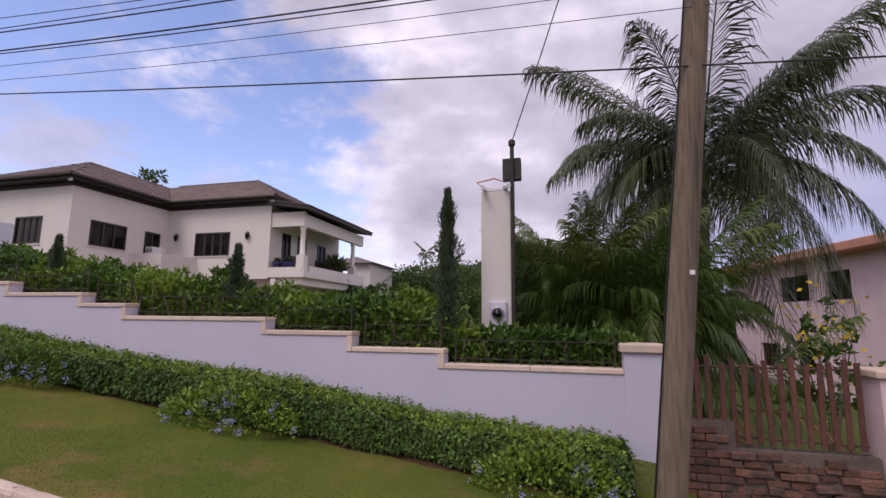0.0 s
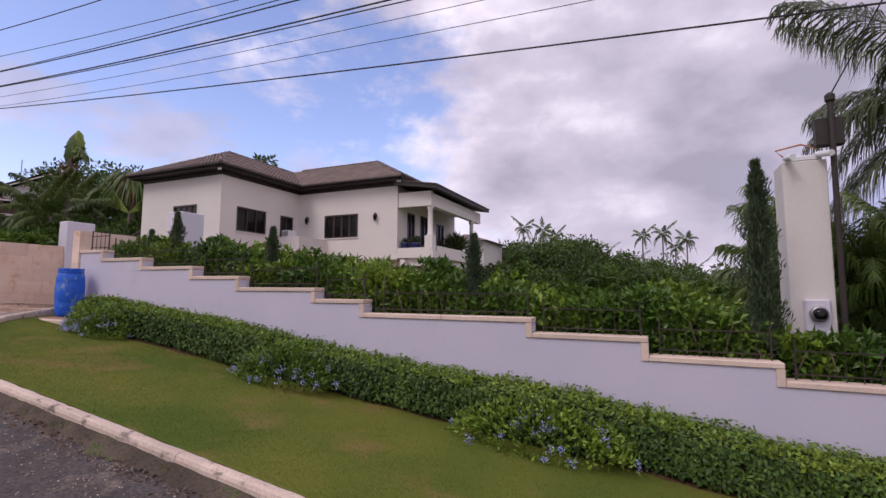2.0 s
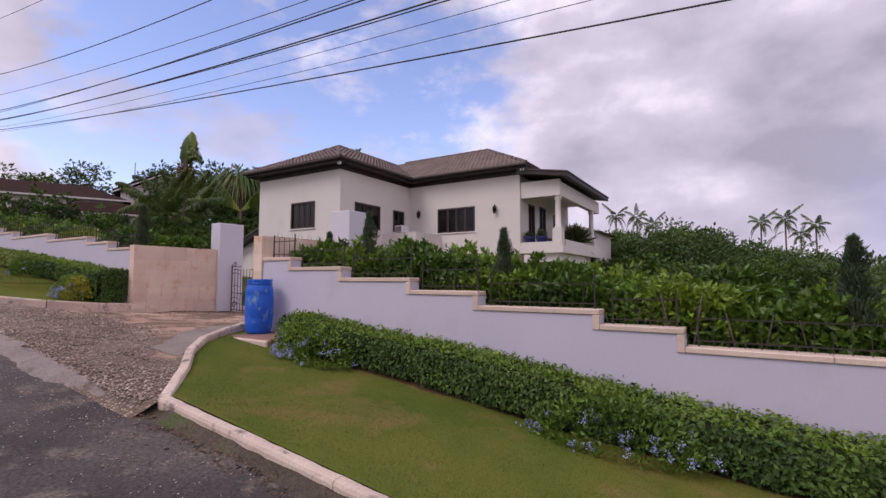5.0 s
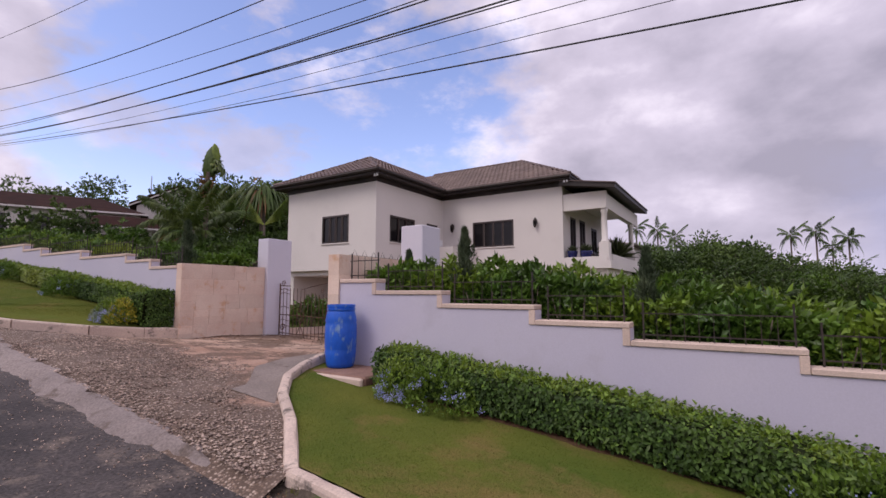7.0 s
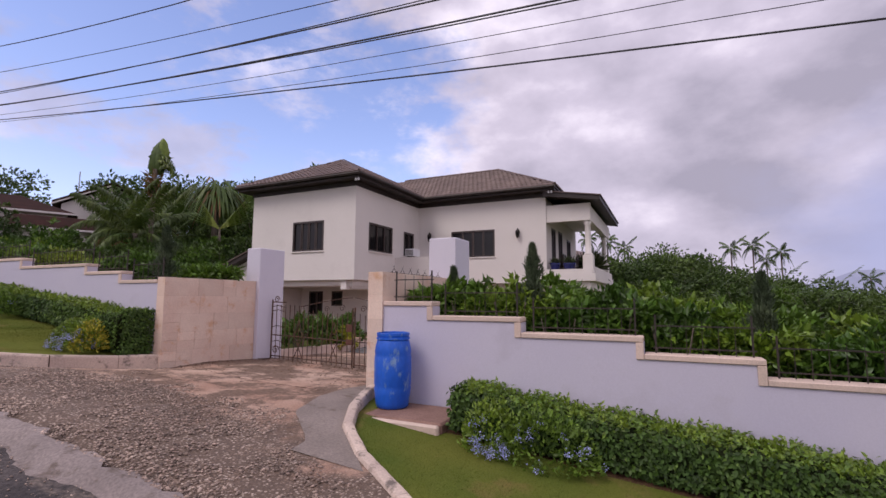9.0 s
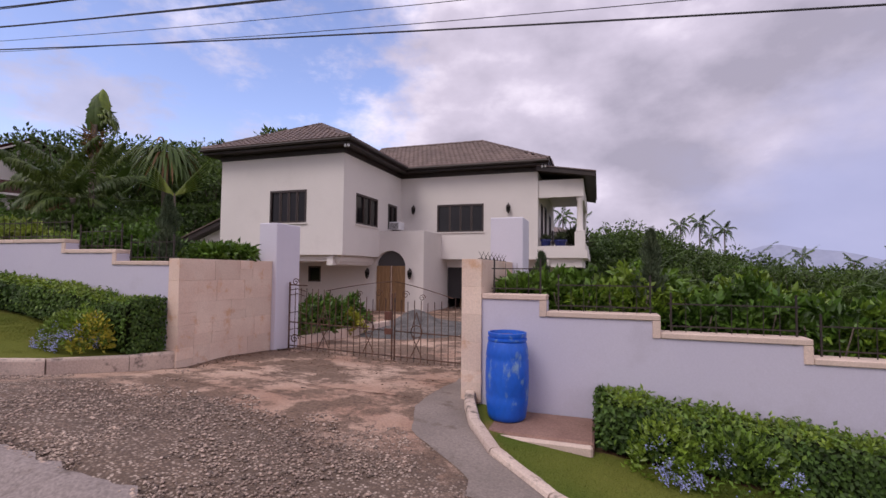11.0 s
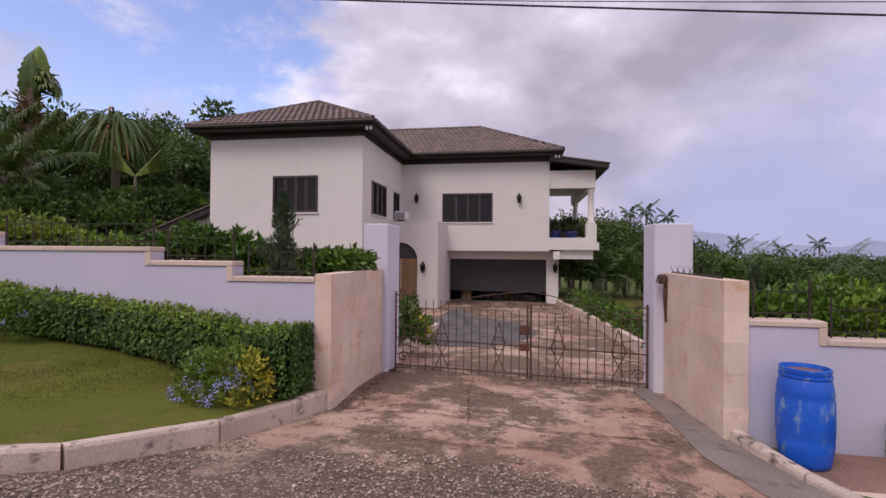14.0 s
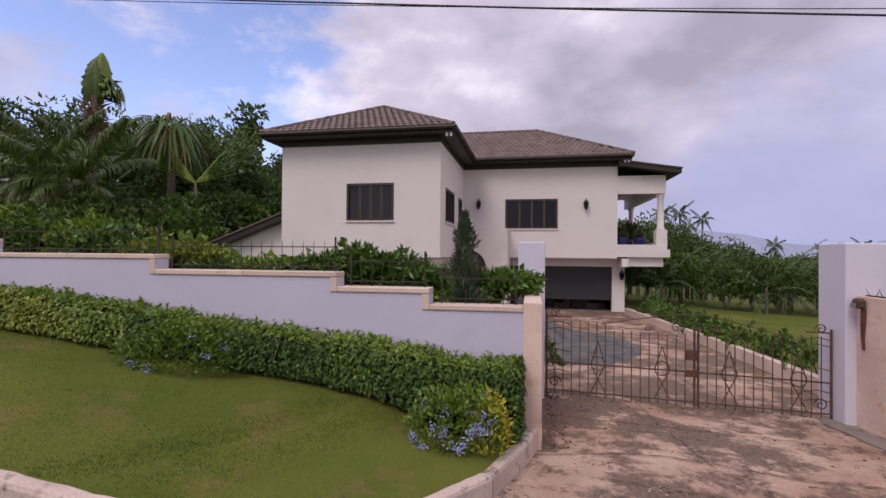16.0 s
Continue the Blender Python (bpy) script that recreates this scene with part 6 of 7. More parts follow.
def paddle_plant(name, x, y, z, stem, leaves, length, label, seed, fan=None, mk="tree", width=0.5, category="palm"):
    rng = np.random.default_rng(seed)
    root = thing(name, (x, y, z), label, category)
    part("stem", tube([(x, y, z - 0.2), (x, y, z + stem * 0.8), (x, y, z + stem + 0.1)], 0.13, 8, taper=0.25), M["bark"], root)
    for i in range(leaves):
        if fan is not None:
            q = (i + 0.5) / leaves * 2 - 1
            a = fan if q > 0 else fan + math.pi
            ln, up = length * rng.uniform(0.9, 1.05), 1.1 * (1 - abs(q) * 0.85) + 0.15
            V, F = paddle_leaf((x, y, z + stem), a, ln, up, 0.1, width, rng)
            stalk = [(x + math.cos(a) * ln * 0.8 * t, y + math.sin(a) * ln * 0.8 * t, z + stem + ln * (up * t - 0.1 * t * t)) for t in (0, 0.3, 0.6)]
            part("stalk", tube(stalk, 0.03, 5, taper=0.5), M["hedge_lime"], root, "pale yellow-green leaf stalk")
        else:
            V, F = paddle_leaf((x, y, z + stem), rng.uniform(0, 2 * math.pi), length * rng.uniform(0.8, 1.1), rng.uniform(0.6, 1.3), rng.uniform(0.3, 1.0), width, rng)
        arrays("blade", V, F, M[mk], root)


# ---- trees ----
def tree(name, x, y, z, h, r, seed, label, mk="tree", leaf=0.3, clumps=26, per=70, group="", trunk=None, flat=0.75):
    """Tapered trunk, limbs and a ragged crown of many small leaves in clumps."""
    rng = np.random.default_rng(seed)
    root = thing(name, (x, y, z), label, "tree", group)
    bm = tube([(x, y, z - 0.4), (x + 0.1, y, z + h * 0.3), (x, y + 0.1, z + h * 0.62)], trunk or h * 0.028, 8, taper=0.5)
    cs = []
    for k in range(clumps):
        d = unit(rng.normal(size=(1, 3)))[0]
        d[2] = d[2] * 0.8 + 0.15
        c = np.array([x, y, z + h * 0.66]) + d * np.array([r, r, h * 0.36 * flat / 0.75]) * rng.uniform(0.45, 1.0)
        cs.append(c)
        if k % 3 == 0:
            tube([(x, y, z + h * 0.35), tuple((np.array([x, y, z + h * 0.45]) + c) / 2), tuple(c)], h * 0.01, 5, bm, 0.3)
    part("trunk", bm, M["bark"], root)
    cs = np.array(cs)
    rc = r * rng.uniform(0.22, 0.42, clumps)
    d = unit(rng.normal(size=(clumps * per, 3)))
    P = np.repeat(cs, per, axis=0) + d * np.repeat(rc, per)[:, None] * rng.uniform(0.55, 1.1, (clumps * per, 1)) * np.array([1, 1, 0.75])
    V, F = leaf_arrays(P, d, leaf, leaf * 0.5, rng, 0.7, 0.15)
    ob = arrays("crown", V, F, M[mk], root); ob["kind"] = "stuff"
    return root


def floor_at(x, y):
    return float(ground_z(np.array([[float(x)]]), np.array([[float(y)]]))[0, 0])


# hillside on the upper side
rt = random.Random(3)
for i in range(44):
    x, y = rt.uniform(-44, -27), rt.uniform(13, 32)
    if (x > -30 and y < 19) or y < 0.5 * (-x - 5.7) + 1.5 or math.hypot(x + 15, y) < 31:
        continue
    z = floor_at(x, y)
    tree("hillside_tree", x, y, z, rt.uniform(4.8, 6.8), rt.uniform(1.7, 2.6), 400 + i, "dense dark green broad-leaved tree on the slope", group="slope trees", leaf=0.26, clumps=26, per=90)
for i in range(3, 14):
    x, y = -26.5 - i * 1.5 + rt.uniform(-0.4, 0.4), 11.5 + rt.uniform(-1.5, 2.5)
    z = floor_at(x, y)
    shrub(x, y, z, 1.3, 1.1, rt.uniform(1.6, 2.6), 500 + i, "dense dark green bush on the slope", ("tree",), leaf=0.22, count=1500, group="slope bushes")
tree("slender_tree", -42.1, 38.1, floor_at(-42.1, 38.1), 16.6 - floor_at(-42.1, 38.1), 1.7, 610, "slender tall tree with sparse big leaves behind the house", leaf=0.6, clumps=24, per=30, trunk=0.12)


def cupped_leaf(base, up, across, length, width, rng, cup=0.3, torn=0.25, n=18):
    """A broad pleated blade curled about its midrib, with a torn margin."""
    up, across = np.array(up) / np.linalg.norm(up), np.array(across) / np.linalg.norm(across)
    out = np.cross(up, across)
    V, F = [], []
    for i in range(n + 1):
        t = i / n
        w = width * 0.5 * (math.sin(math.pi * (0.08 + 0.88 * t)) ** 0.55)
        for k in range(-4, 5):
            u = k / 4
            edge = 1.0 - (torn * rng.random() if abs(k) == 4 else 0.0)
            p = np.array(base) + up * length * (t - 0.10 * u * u) + across * w * u * edge
            p = p + out * (cup * width * u * u + 0.03 * (-1) ** i * abs(u) + 0.25 * length * (t - 0.5) ** 2)
            V.append(p)
    for i in range(n):
        for k in range(8):
            a = i * 9 + k
            F.append((a, a + 1, a + 10, a + 9))
    return np.array(V), np.array(F)


wb = thing("wind_blown_palm", (-33.4, 15.35, 2.6), "slim palm with one broad yellow-green leaf folded by the wind", "palm")
part("trunk", tube([(-33.5, 15.35, floor_at(-33.5, 15.35) - 0.2), (-33.42, 15.35, 9.4)], 0.15, 8, taper=0.7), M["bark"], wb)
_r = np.random.default_rng(51)
view = np.array([0.77, 0.64, 0.0])
for lean_, wd, ln, turn_, mk, lift in ((0.14, 1.1, 1.95, 0.0, "hedge_lime", 0.0), (0.12, 0.85, 1.8, 0.45, "areca", -0.05), (-0.02, 0.6, 1.6, -0.8, "areca", 0.0)):
    ac = np.array([view[0] * math.cos(turn_) - view[1] * math.sin(turn_), view[0] * math.sin(turn_) + view[1] * math.cos(turn_), -lean_])
    V, F = cupped_leaf((-33.42 - 0.12 * view[0], 15.35, 9.25 + lift), tuple(view * lean_ + np.array([0, 0, 1.0])), tuple(ac), ln, wd, _r, 0.35, 0.55, 30)
    arrays("blade", V, F, M[mk], wb)
for i in range(9):
    base = (-33.42 + _r.uniform(-0.05, 0.25), 15.35 + _r.uniform(-0.1, 0.2), 9.3 + 0.12 * i)
    rib, V, F = frond_arrays(base, 0.69 + _r.uniform(-0.45, 0.45), 1.15 * _r.uniform(0.7, 1.1), 1.0 - 0.12 * i + _r.uniform(-0.1, 0.2), 0.8 + 0.08 * i, 26, 0.5, _r, 0.06, 0.75)
    arrays("torn_blade", V, F, M[("areca", "hedge_lime", "tree")[i % 3]], wb)["kind"] = "stuff"
for i in range(6):
    V, F = paddle_leaf((-33.4, 15.35, 9.3), 0.69 + _r.uniform(-0.5, 0.5), 1.1 * _r.uniform(0.7, 1.1), 0.3 + 0.28 * i, 0.35 + 0.12 * i, 0.3, _r)
    arrays("blade", V, F, M["areca"], wb)
P = np.array([-33.44, 15.35, 8.5]) + _r.normal(size=(160, 3)) * np.array([0.1, 0.1, 0.3])
V, F = leaf_arrays(P, np.tile([0, 0, -0.2], (160, 1)), 0.55, 0.07, _r, 0.7, 0.3)
arrays("dry_skirt", V, F, M["dead"], wb, "dry brown leaf bases")
# a palm whose long leaves hang in a dome, and the fan in front of it
dm = thing("weeping_palm", (-33.0, 18.8, floor_at(-33.0, 18.8)), "large palm with a dome of long drooping brown-green leaves", "palm")
part("trunk", tube([(-33.0, 18.8, floor_at(-33.0, 18.8) - 0.2), (-33.0, 18.8, 8.7)], 0.2, 8, taper=0.8), M["bark"], dm)
for i in range(170):
    V, F = paddle_leaf((-33.0, 18.8, 8.3 + _r.uniform(0, 0.5)), i * 2.4, 2.3 * _r.uniform(0.7, 1.1), _r.uniform(0.7, 1.4), _r.uniform(1.1, 1.9), 0.15, _r)
    arrays("blade", V, F, M["dead" if i % 7 == 2 else ("areca", "tree", "tree")[i % 3]], dm)
tree("hillside_tree", -31.6, 20.6, floor_at(-31.6, 20.6), 5.6, 1.7, 611, "dense dark green broad-leaved tree on the slope", group="slope trees", leaf=0.26, clumps=30, per=90)
paddle_plant("traveller_palm", -30.2, 16.9, floor_at(-30.2, 16.9), 6.2 - floor_at(-30.2, 16.9), 19, 1.9, "fan-shaped traveller palm with long pale stalks", 51, fan=0.75, mk="shrub_light", width=0.2)
for i, (x, y, l) in enumerate(((-36.5, 15.5, 3.0), (-35.0, 17.0, 2.8))):
    paddle_plant("banana_plant", x, y, floor_at(x, y), 2.2 + 0.3 * i, 10, l, "leaning banana plant with ragged long leaves", 60 + i, mk="tree" if i % 2 else "areca", width=0.6, category="banana plant")


for i, (x, y, h, f) in enumerate(((-36.0, 16.4, 3.6, 16), (-35.4, 14.9, 3.4, 16), (-34.0, 14.9, 3.0, 18), (-37.5, 18.5, 3.8, 13))):
    feather_palm("slope_palm", x, y, floor_at(x, y), h, f, 2.7, "shaggy yellow-green feather palm on the slope", 760 + i, "areca", llen=0.75, leaflets=70, radius=0.2, rise=(-0.3, 1.1), group="slope palms", hang=0.85, lw=0.06, dead=4)
for i, (x, y) in enumerate(((-36, 9.0), (-38.5, 10.0), (-41, 9.5), (-43.5, 11), (-39, 12.5), (-33.5, 11.0), (-45.5, 8.5))):
    shrub(x, y, floor_at(x, y), 1.5, 1.2, 2.6 + 0.4 * (i % 3), 780 + i, "dense dark green bush below the hill house", ("tree", "shrub"), leaf=0.22, count=1800, group="slope bushes")
for i, (x, y, h) in enumerate(((-63, 12, 8.0), (-66, 17, 8.5), (-55, 25, 7.5), (-50, 24, 7), (-44, 24, 7), (-57.7, 18.7, 8.4), (-60.5, 13.5, 8.2), (-58, 6, 8))):
    tree("hillside_tree", x, y, floor_at(x, y), h, 2.8, 790 + i, "dense dark green broad-leaved tree on the slope", group="slope trees", leaf=0.36, clumps=28, per=80)


for i in range(13):
    x, y = -26.4 - (i % 7) * 1.5, 14.2 + (i // 7) * 1.9 + 0.35 * (i % 3) + 0.25 * (i % 7)
    if x > -29.4 and y < 18.8:
        y = 19.5 + 0.3 * i
    shrub(x, y, floor_at(x, y), 1.5, 1.3, rt.uniform(2.4, 3.4), 830 + i, "dense mixed green thicket on the slope", ("tree", "shrub", "tree"), leaf=0.2, count=2600, group="slope bushes")


for i in range(11):
    t = i / 10
    x, y = -28.4 - 5.2 * t, 19.6 - 6.6 * t
    top = 6.1 - 0.9 * t + rt.uniform(-0.25, 0.25)
    z = floor_at(x, y)
    shrub(x, y, z, 1.35, 1.3, (top - z) / 0.98, 870 + i, "dense dark green rounded thicket on the slope", ("tree", "shrub", "tree"), leaf=0.24, count=4200, group="slope bushes")
for i in range(5):
    x, y = -31.2 + i * 0.9, 23.0 - i * 0.2
    tree("hillside_tree", x, y, floor_at(x, y), 4.6 - 0.45 * i, 1.6, 890 + i, "dense dark green broad-leaved tree on the slope", group="slope trees", leaf=0.26, clumps=24, per=90)


for i, (x, y, h) in enumerate(((-36.5, 21.0, 5.6), (-39.0, 24.0, 6.5), (-34.5, 23.5, 5.6), (-32.0, 25.0, 5.2), (-37.5, 26.5, 6.8))):
    tree("hillside_tree", x, y, floor_at(x, y) - 0.3, h, 2.2, 930 + i, "dense dark green broad-leaved tree on the slope", group="slope trees", leaf=0.26, clumps=34, per=100)
    shrub(x + 1.2, y - 1.5, floor_at(x + 1.2, y - 1.5), 1.7, 1.4, 3.6, 940 + i, "dense dark green bush on the slope", ("tree",), leaf=0.22, count=2600, group="slope bushes")


# neighbour's houses up the hill
UP_DIR = math.radians(63.7)     # the houses' fronts, turned to face down the slope


def uphill(bm, depth):
    """Places a solid drawn as (along, away, up), at a distance up the hill."""
    at = Vector((-8.84 - 0.8967 * depth, 0.145 + 0.4427 * depth, 0))
    bmesh.ops.transform(bm, matrix=Matrix.Translation(at) @ Matrix.Rotation(UP_DIR, 4, "Z"), verts=bm.verts)
    return bm


def hill_house(depth, u0, u1, deep, floor, eave, ridge, label):
    """A bungalow with a hipped roof of dark red courses, white eave boards and windows."""
    root = thing("hill_house", (-8.84 - 0.8967 * depth, 0.145 + 0.4427 * depth, floor), label, "house", "houses uphill")
    n = max(1, int((u1 - u0 - 1) / 2.4))
    holes = [(u0 + 0.9 + i * 2.4, u0 + 2.1 + i * 2.4, eave - 1.6, eave - 0.5) for i in range(n) if u0 + 2.1 + i * 2.4 < u1 - 0.6]
    part("wall", uphill(wall_holes("y", 0.5, 0.2, u0 + 0.5, u1 - 0.5, floor, eave, holes), depth), M["house"], root)
    for side in (u0 + 0.5, u1 - 0.7):
        part("wall", uphill(box(side, side + 0.2, 0.7, deep - 0.5, floor, eave), depth), M["house"], root)
    part("wall", uphill(box(u0 + 0.5, u1 - 0.5, deep - 0.5, deep - 0.3, floor, eave), depth), M["house"], root)
    for hx in holes:
        part("window", uphill(box(hx[0], hx[1], 0.58, 0.62, hx[2], hx[3]), depth), M["glass"], root)
    half = deep / 2
    part("roof", uphill(hip(u0, u1, 0.0, deep, eave, ridge, (u0 + half * 0.9, half), (u1 - half * 0.9, half)), depth), M["red_roof"], root)
    part("eave_board", uphill(box(u0, u1, -0.05, -0.004, eave - 0.10, eave + 0.02), depth), M["house"], root)
    part("eave_board", uphill(box(u1 + 0.004, u1 + 0.05, -0.05, deep, eave - 0.10, eave + 0.02), depth), M["house"], root)


hill_house(40.0, -13.0, -0.4, 7.0, 3.8, 8.2, 9.65, "white bungalow with a dark red hipped roof up the hill")
hill_house(37.0, -4.6, 1.75, 2.8, 3.8, 6.8, 7.7, "low white wing with a dark red roof up the hill")
gh = thing("hill_house", (-51.9, 21.4, 5.0), "white upper house with a dark gabled roof and mast", "house", "houses uphill")
part("wall", uphill(prism([(-1.5, 5.0), (5.3, 5.0), (5.3, 10.15), (1.9, 12.0), (-1.5, 10.15)], 0.4, 7.0), 48.0), M["house"], gh)
part("roof", uphill(prism([(-2.1, 10.05), (1.9, 12.15), (5.9, 10.05), (5.9, 10.3), (1.9, 12.42), (-2.1, 10.3)], 0.0, 7.4), 48.0), M["red_roof"], gh)
part("verge_board", uphill(prism([(-2.15, 9.95), (1.9, 12.08), (1.9, 12.2), (-2.15, 10.08)], -0.06, -0.004), 48.0), M["house"], gh)
part("mast", uphill(tube([(-0.5, 1.0, 10.8), (-0.5, 1.0, 13.1)], 0.04, 5), 48.0), M["metal"], gh)


for i in range(7):
    u, depth = -7.5 + i * 1.35, 33.0 + 0.6 * (i % 3)
    x = -8.84 - 0.8967 * depth + 0.4427 * u
    y = 0.145 + 0.4427 * depth + 0.8967 * u
    z = floor_at(x, y)
    top = (7.9, 7.4, 8.1, 7.7, 6.6, 6.7, 6.2)[i]
    shrub(x, y, z, 1.15, 1.1, (top - z) / 0.98, 910 + i, "dense dark green bush below the hill house", ("tree",), leaf=0.2, count=2600, group="slope bushes")


# ---- utility pole, meter column, neighbour on the low side ----
pole = thing("utility_pole", (0.83, 4.7, -0.25), "leaning weathered wooden utility pole beside the wall", "utility pole")
pp = [(0.82 + 0.106 * (z + 0.2), 4.7, z) for z in np.linspace(-0.6, 8.5, 16)]
part("shaft", tube(pp, 0.135, 14, taper=0.8), M["pole"], pole, smooth=True)
part("ground_wire", tube([(p[0] - 0.14 + 0.002 * i, p[1] - 0.04, p[2]) for i, p in enumerate(pp)], 0.008, 5), M["cable"], pole)
part("tag", box(1.08, 1.12, 4.545, 4.56, 1.95, 1.99), M["white"], pole)
part("crossarm", box(0.9, 2.5, 4.5, 4.58, 7.6, 7.72), M["pole"], pole)

meter = thing("meter_column", (-0.93, 6.7, 0.3), "tall white rendered column with an electricity meter", "column")
part("shaft", box(-1.14, -0.72, 6.5, 6.92, 0.2, 3.36, 0.01), M["house"], meter)
mt = part("meter_box", box(-1.02, -0.78, 6.44, 6.498, 1.35, 1.78, 0.015), M["pier"], meter, "grey meter base")
bm = lathe(0, 0, [(0.085, 0), (0.085, 0.05), (0.07, 0.06), (0.065, 0.052), (0.0, 0.05)], 24)
bmesh.ops.transform(bm, matrix=Matrix.Translation((-0.9, 6.44, 1.62)) @ Matrix.Rotation(radians(90), 4, "X"), verts=bm.verts)
part("meter_dial", bm, M["metal"], mt, "round grey metal meter ring")
bm = lathe(0, 0, [(0.062, 0.045), (0.06, 0.075), (0.03, 0.092), (0.0, 0.095)], 20)
bmesh.ops.transform(bm, matrix=Matrix.Translation((-0.9, 6.44, 1.62)) @ Matrix.Rotation(radians(90), 4, "X"), verts=bm.verts)
part("meter_glass", bm, M["glass"], mt, "dark domed meter glass", smooth=True)
mp = thing("service_mast", (-0.68, 6.62, 0.3), "black metal service mast with a box at its top", "mast")
part("pipe", tube([(-0.68, 6.42, 0.3), (-0.68, 6.42, 4.0)], 0.03, 8), M["iron"], mp)
part("box", box(-0.82, -0.56, 6.44, 6.56, 3.5, 3.82, 0.01), M["iron"], mp)
part("weather_head", lathe(-0.68, 6.42, [(0.035, 3.98), (0.05, 4.0), (0.05, 4.06), (0.02, 4.09)], 10), M["iron"], mp)
cl = thing("security_camera", (-0.95, 6.55, 3.36), "pair of white security cameras with cables on the column", "camera", "column cameras")
part("body", tube([(-1.1, 6.5, 3.40), (-1.08, 6.3, 3.37)], 0.035, 8), M["white"], cl)
part("body", tube([(-0.8, 6.5, 3.42), (-0.72, 6.32, 3.38)], 0.035, 8), M["white"], cl)
part("mount", box(-1.1, -0.76, 6.5, 6.6, 3.36, 3.42, 0.01), M["white"], cl)
part("cable", tube([(-1.1, 6.55, 3.42), (-1.2, 6.5, 3.5), (-0.95, 6.5, 3.55), (-0.8, 6.55, 3.5), (-0.7, 6.5, 3.7)], 0.012, 5), M["terracotta"], cl)
ic = thing("gate_intercom", (-12.76, 7.05, 2.5), "small rusty intercom hood on a bent bracket", "intercom")
part("hood", box(-12.87, -12.757, 6.99, 7.12, 2.80, 2.93, 0.03), M["rusty"], ic)
part("speaker_face", box(-12.885, -12.871, 7.01, 7.10, 2.81, 2.87, 0.004), M["metal"], ic, "small pale speaker face")
bm = bmesh.new()
tube([(-12.758, 7.05, 2.80), (-12.775, 7.04, 2.62), (-12.762, 7.065, 2.44), (-12.762, 7.05, 2.28)], 0.035, 6, bm, 0.5)
part("bracket", bm, M["rust_wood"], ic, "rusty bent bracket")
sp = thing("spike_strip", (-12.64, 6.2, 2.95), "row of small dark iron spikes on the wing wall", "spikes")
part("rail", box(-12.66, -12.62, 5.6, 7.18, 2.951, 2.965), M["iron"], sp)
for i in range(14):
    y = 5.65 + i * 0.115
    part("spike", tube([(-12.64, y, 2.96), (-12.64 + 0.05 * (-1) ** i, y, 3.06)], 0.006, 4, taper=0.2), M["iron"], sp)

# brick wall, board fence, pink pier
bw = thing("brick_wall", (2.0, 5.7, -0.5), "low old red brick wall with crumbling mortar", "wall", kind="structure")
part("mortar_core", box(1.04, 1.66, 5.64, 5.82, -1.2, 0.50), M["old_mortar"], bw)
part("mortar_core", box(1.661, 2.9, 5.64, 5.82, -1.2, 0.24), M["old_mortar"], bw)
BRICK = bpy.data.meshes.new("brick")
_b = box(-0.105, 0.105, -0.05, 0.05, -0.034, 0.034, 0.006)
_b.to_mesh(BRICK); _b.free()
BRICK.materials.append(M["brick"])
rb_ = random.Random(2)
for row in range(18):
    z = -0.86 + row * 0.08
    x = 1.15 + (0.11 if row % 2 else 0)
    while x < 2.85:
        rubble = x > 1.68
        grow = rb_.uniform(0.55, 1.12) if rubble else 1.0
        if z < ((0.46 if x < 1.58 else 0.20) + (rb_.uniform(-0.09, 0.03) if rubble else 0)):
            ob = new("brick", BRICK)
            ob.parent = bw
            ob.location = Vector((x, 5.66 + rb_.uniform(-0.03, 0.02) * (1.3 if rubble else 0.5), z + rb_.uniform(-0.010, 0.010) * (1.2 if rubble else 0.4))) - origin_of(bw)
            ob.rotation_euler = (0, rb_.uniform(-0.07, 0.07) * (1.4 if rubble else 0.4), rb_.uniform(-0.06, 0.06))
            ob.scale = (grow, 1.0, rb_.uniform(0.8, 1.05) if rubble else 1.0)
        x += 0.22 if not rubble else 0.215 * grow + 0.012
bf = thing("board_fence", (2.0, 5.72, 0.24), "leaning rusty red board fence on the brick wall", "fence")
part("rail", tube([(1.1, 5.72, 0.36), (2.85, 5.72, 0.33)], 0.014), M["rusty"], bf)
part("rail", tube([(1.1, 5.72, 1.06), (2.85, 5.72, 1.06)], 0.014), M["rusty"], bf)
for i in range(16):
    x = 1.12 + i * 0.112
    t = rb_.uniform(-0.04, 0.04)
    h = rb_.uniform(1.05, 1.18)
    bm = box(x - 0.026, x + 0.026, 5.69, 5.708, 0.28, h, 0.003)
    for v in bm.verts:
        v.co.x += (v.co.z - 0.28) * t
    part("board", bm, M["rust_wood"], bf)
    part("spike", tube([(x + t, 5.715, h - 0.1), (x + t, 5.715, h + 0.12)], 0.006, 5, taper=0.3), M["iron"], bf)
pk = thing("pink_pier", (3.1, 5.75, -0.6), "stained pink rendered fence pier", "pier", kind="structure")
part("pier_body", box(2.92, 3.4, 5.55, 6.0, -1.2, 1.0, 0.015), M["pink"], pk)
part("pier_cap", box(2.88, 3.44, 5.51, 6.04, 1.0, 1.08, 0.015), M["mortar"], pk)
shrub(3.3, 7.4, -0.4, 0.6, 0.5, 2.3, 701, "yellow-flowering bush behind the pink pier", count=900, leaf=0.11)
yb = thing("yellow_blossom_spray", (3.2, 7.0, 1.4), "spray of yellow trumpet blossoms on the bush", "flowers")
n = 60
P = np.array([3.2, 6.95, 1.45]) + RNG.normal(size=(n, 3)) * np.array([0.3, 0.1, 0.3])
V, F = leaf_arrays(P, np.tile([0, -1.0, 0.2], (n, 1)), 0.07, 0.06, RNG, 0.8, 0.1)
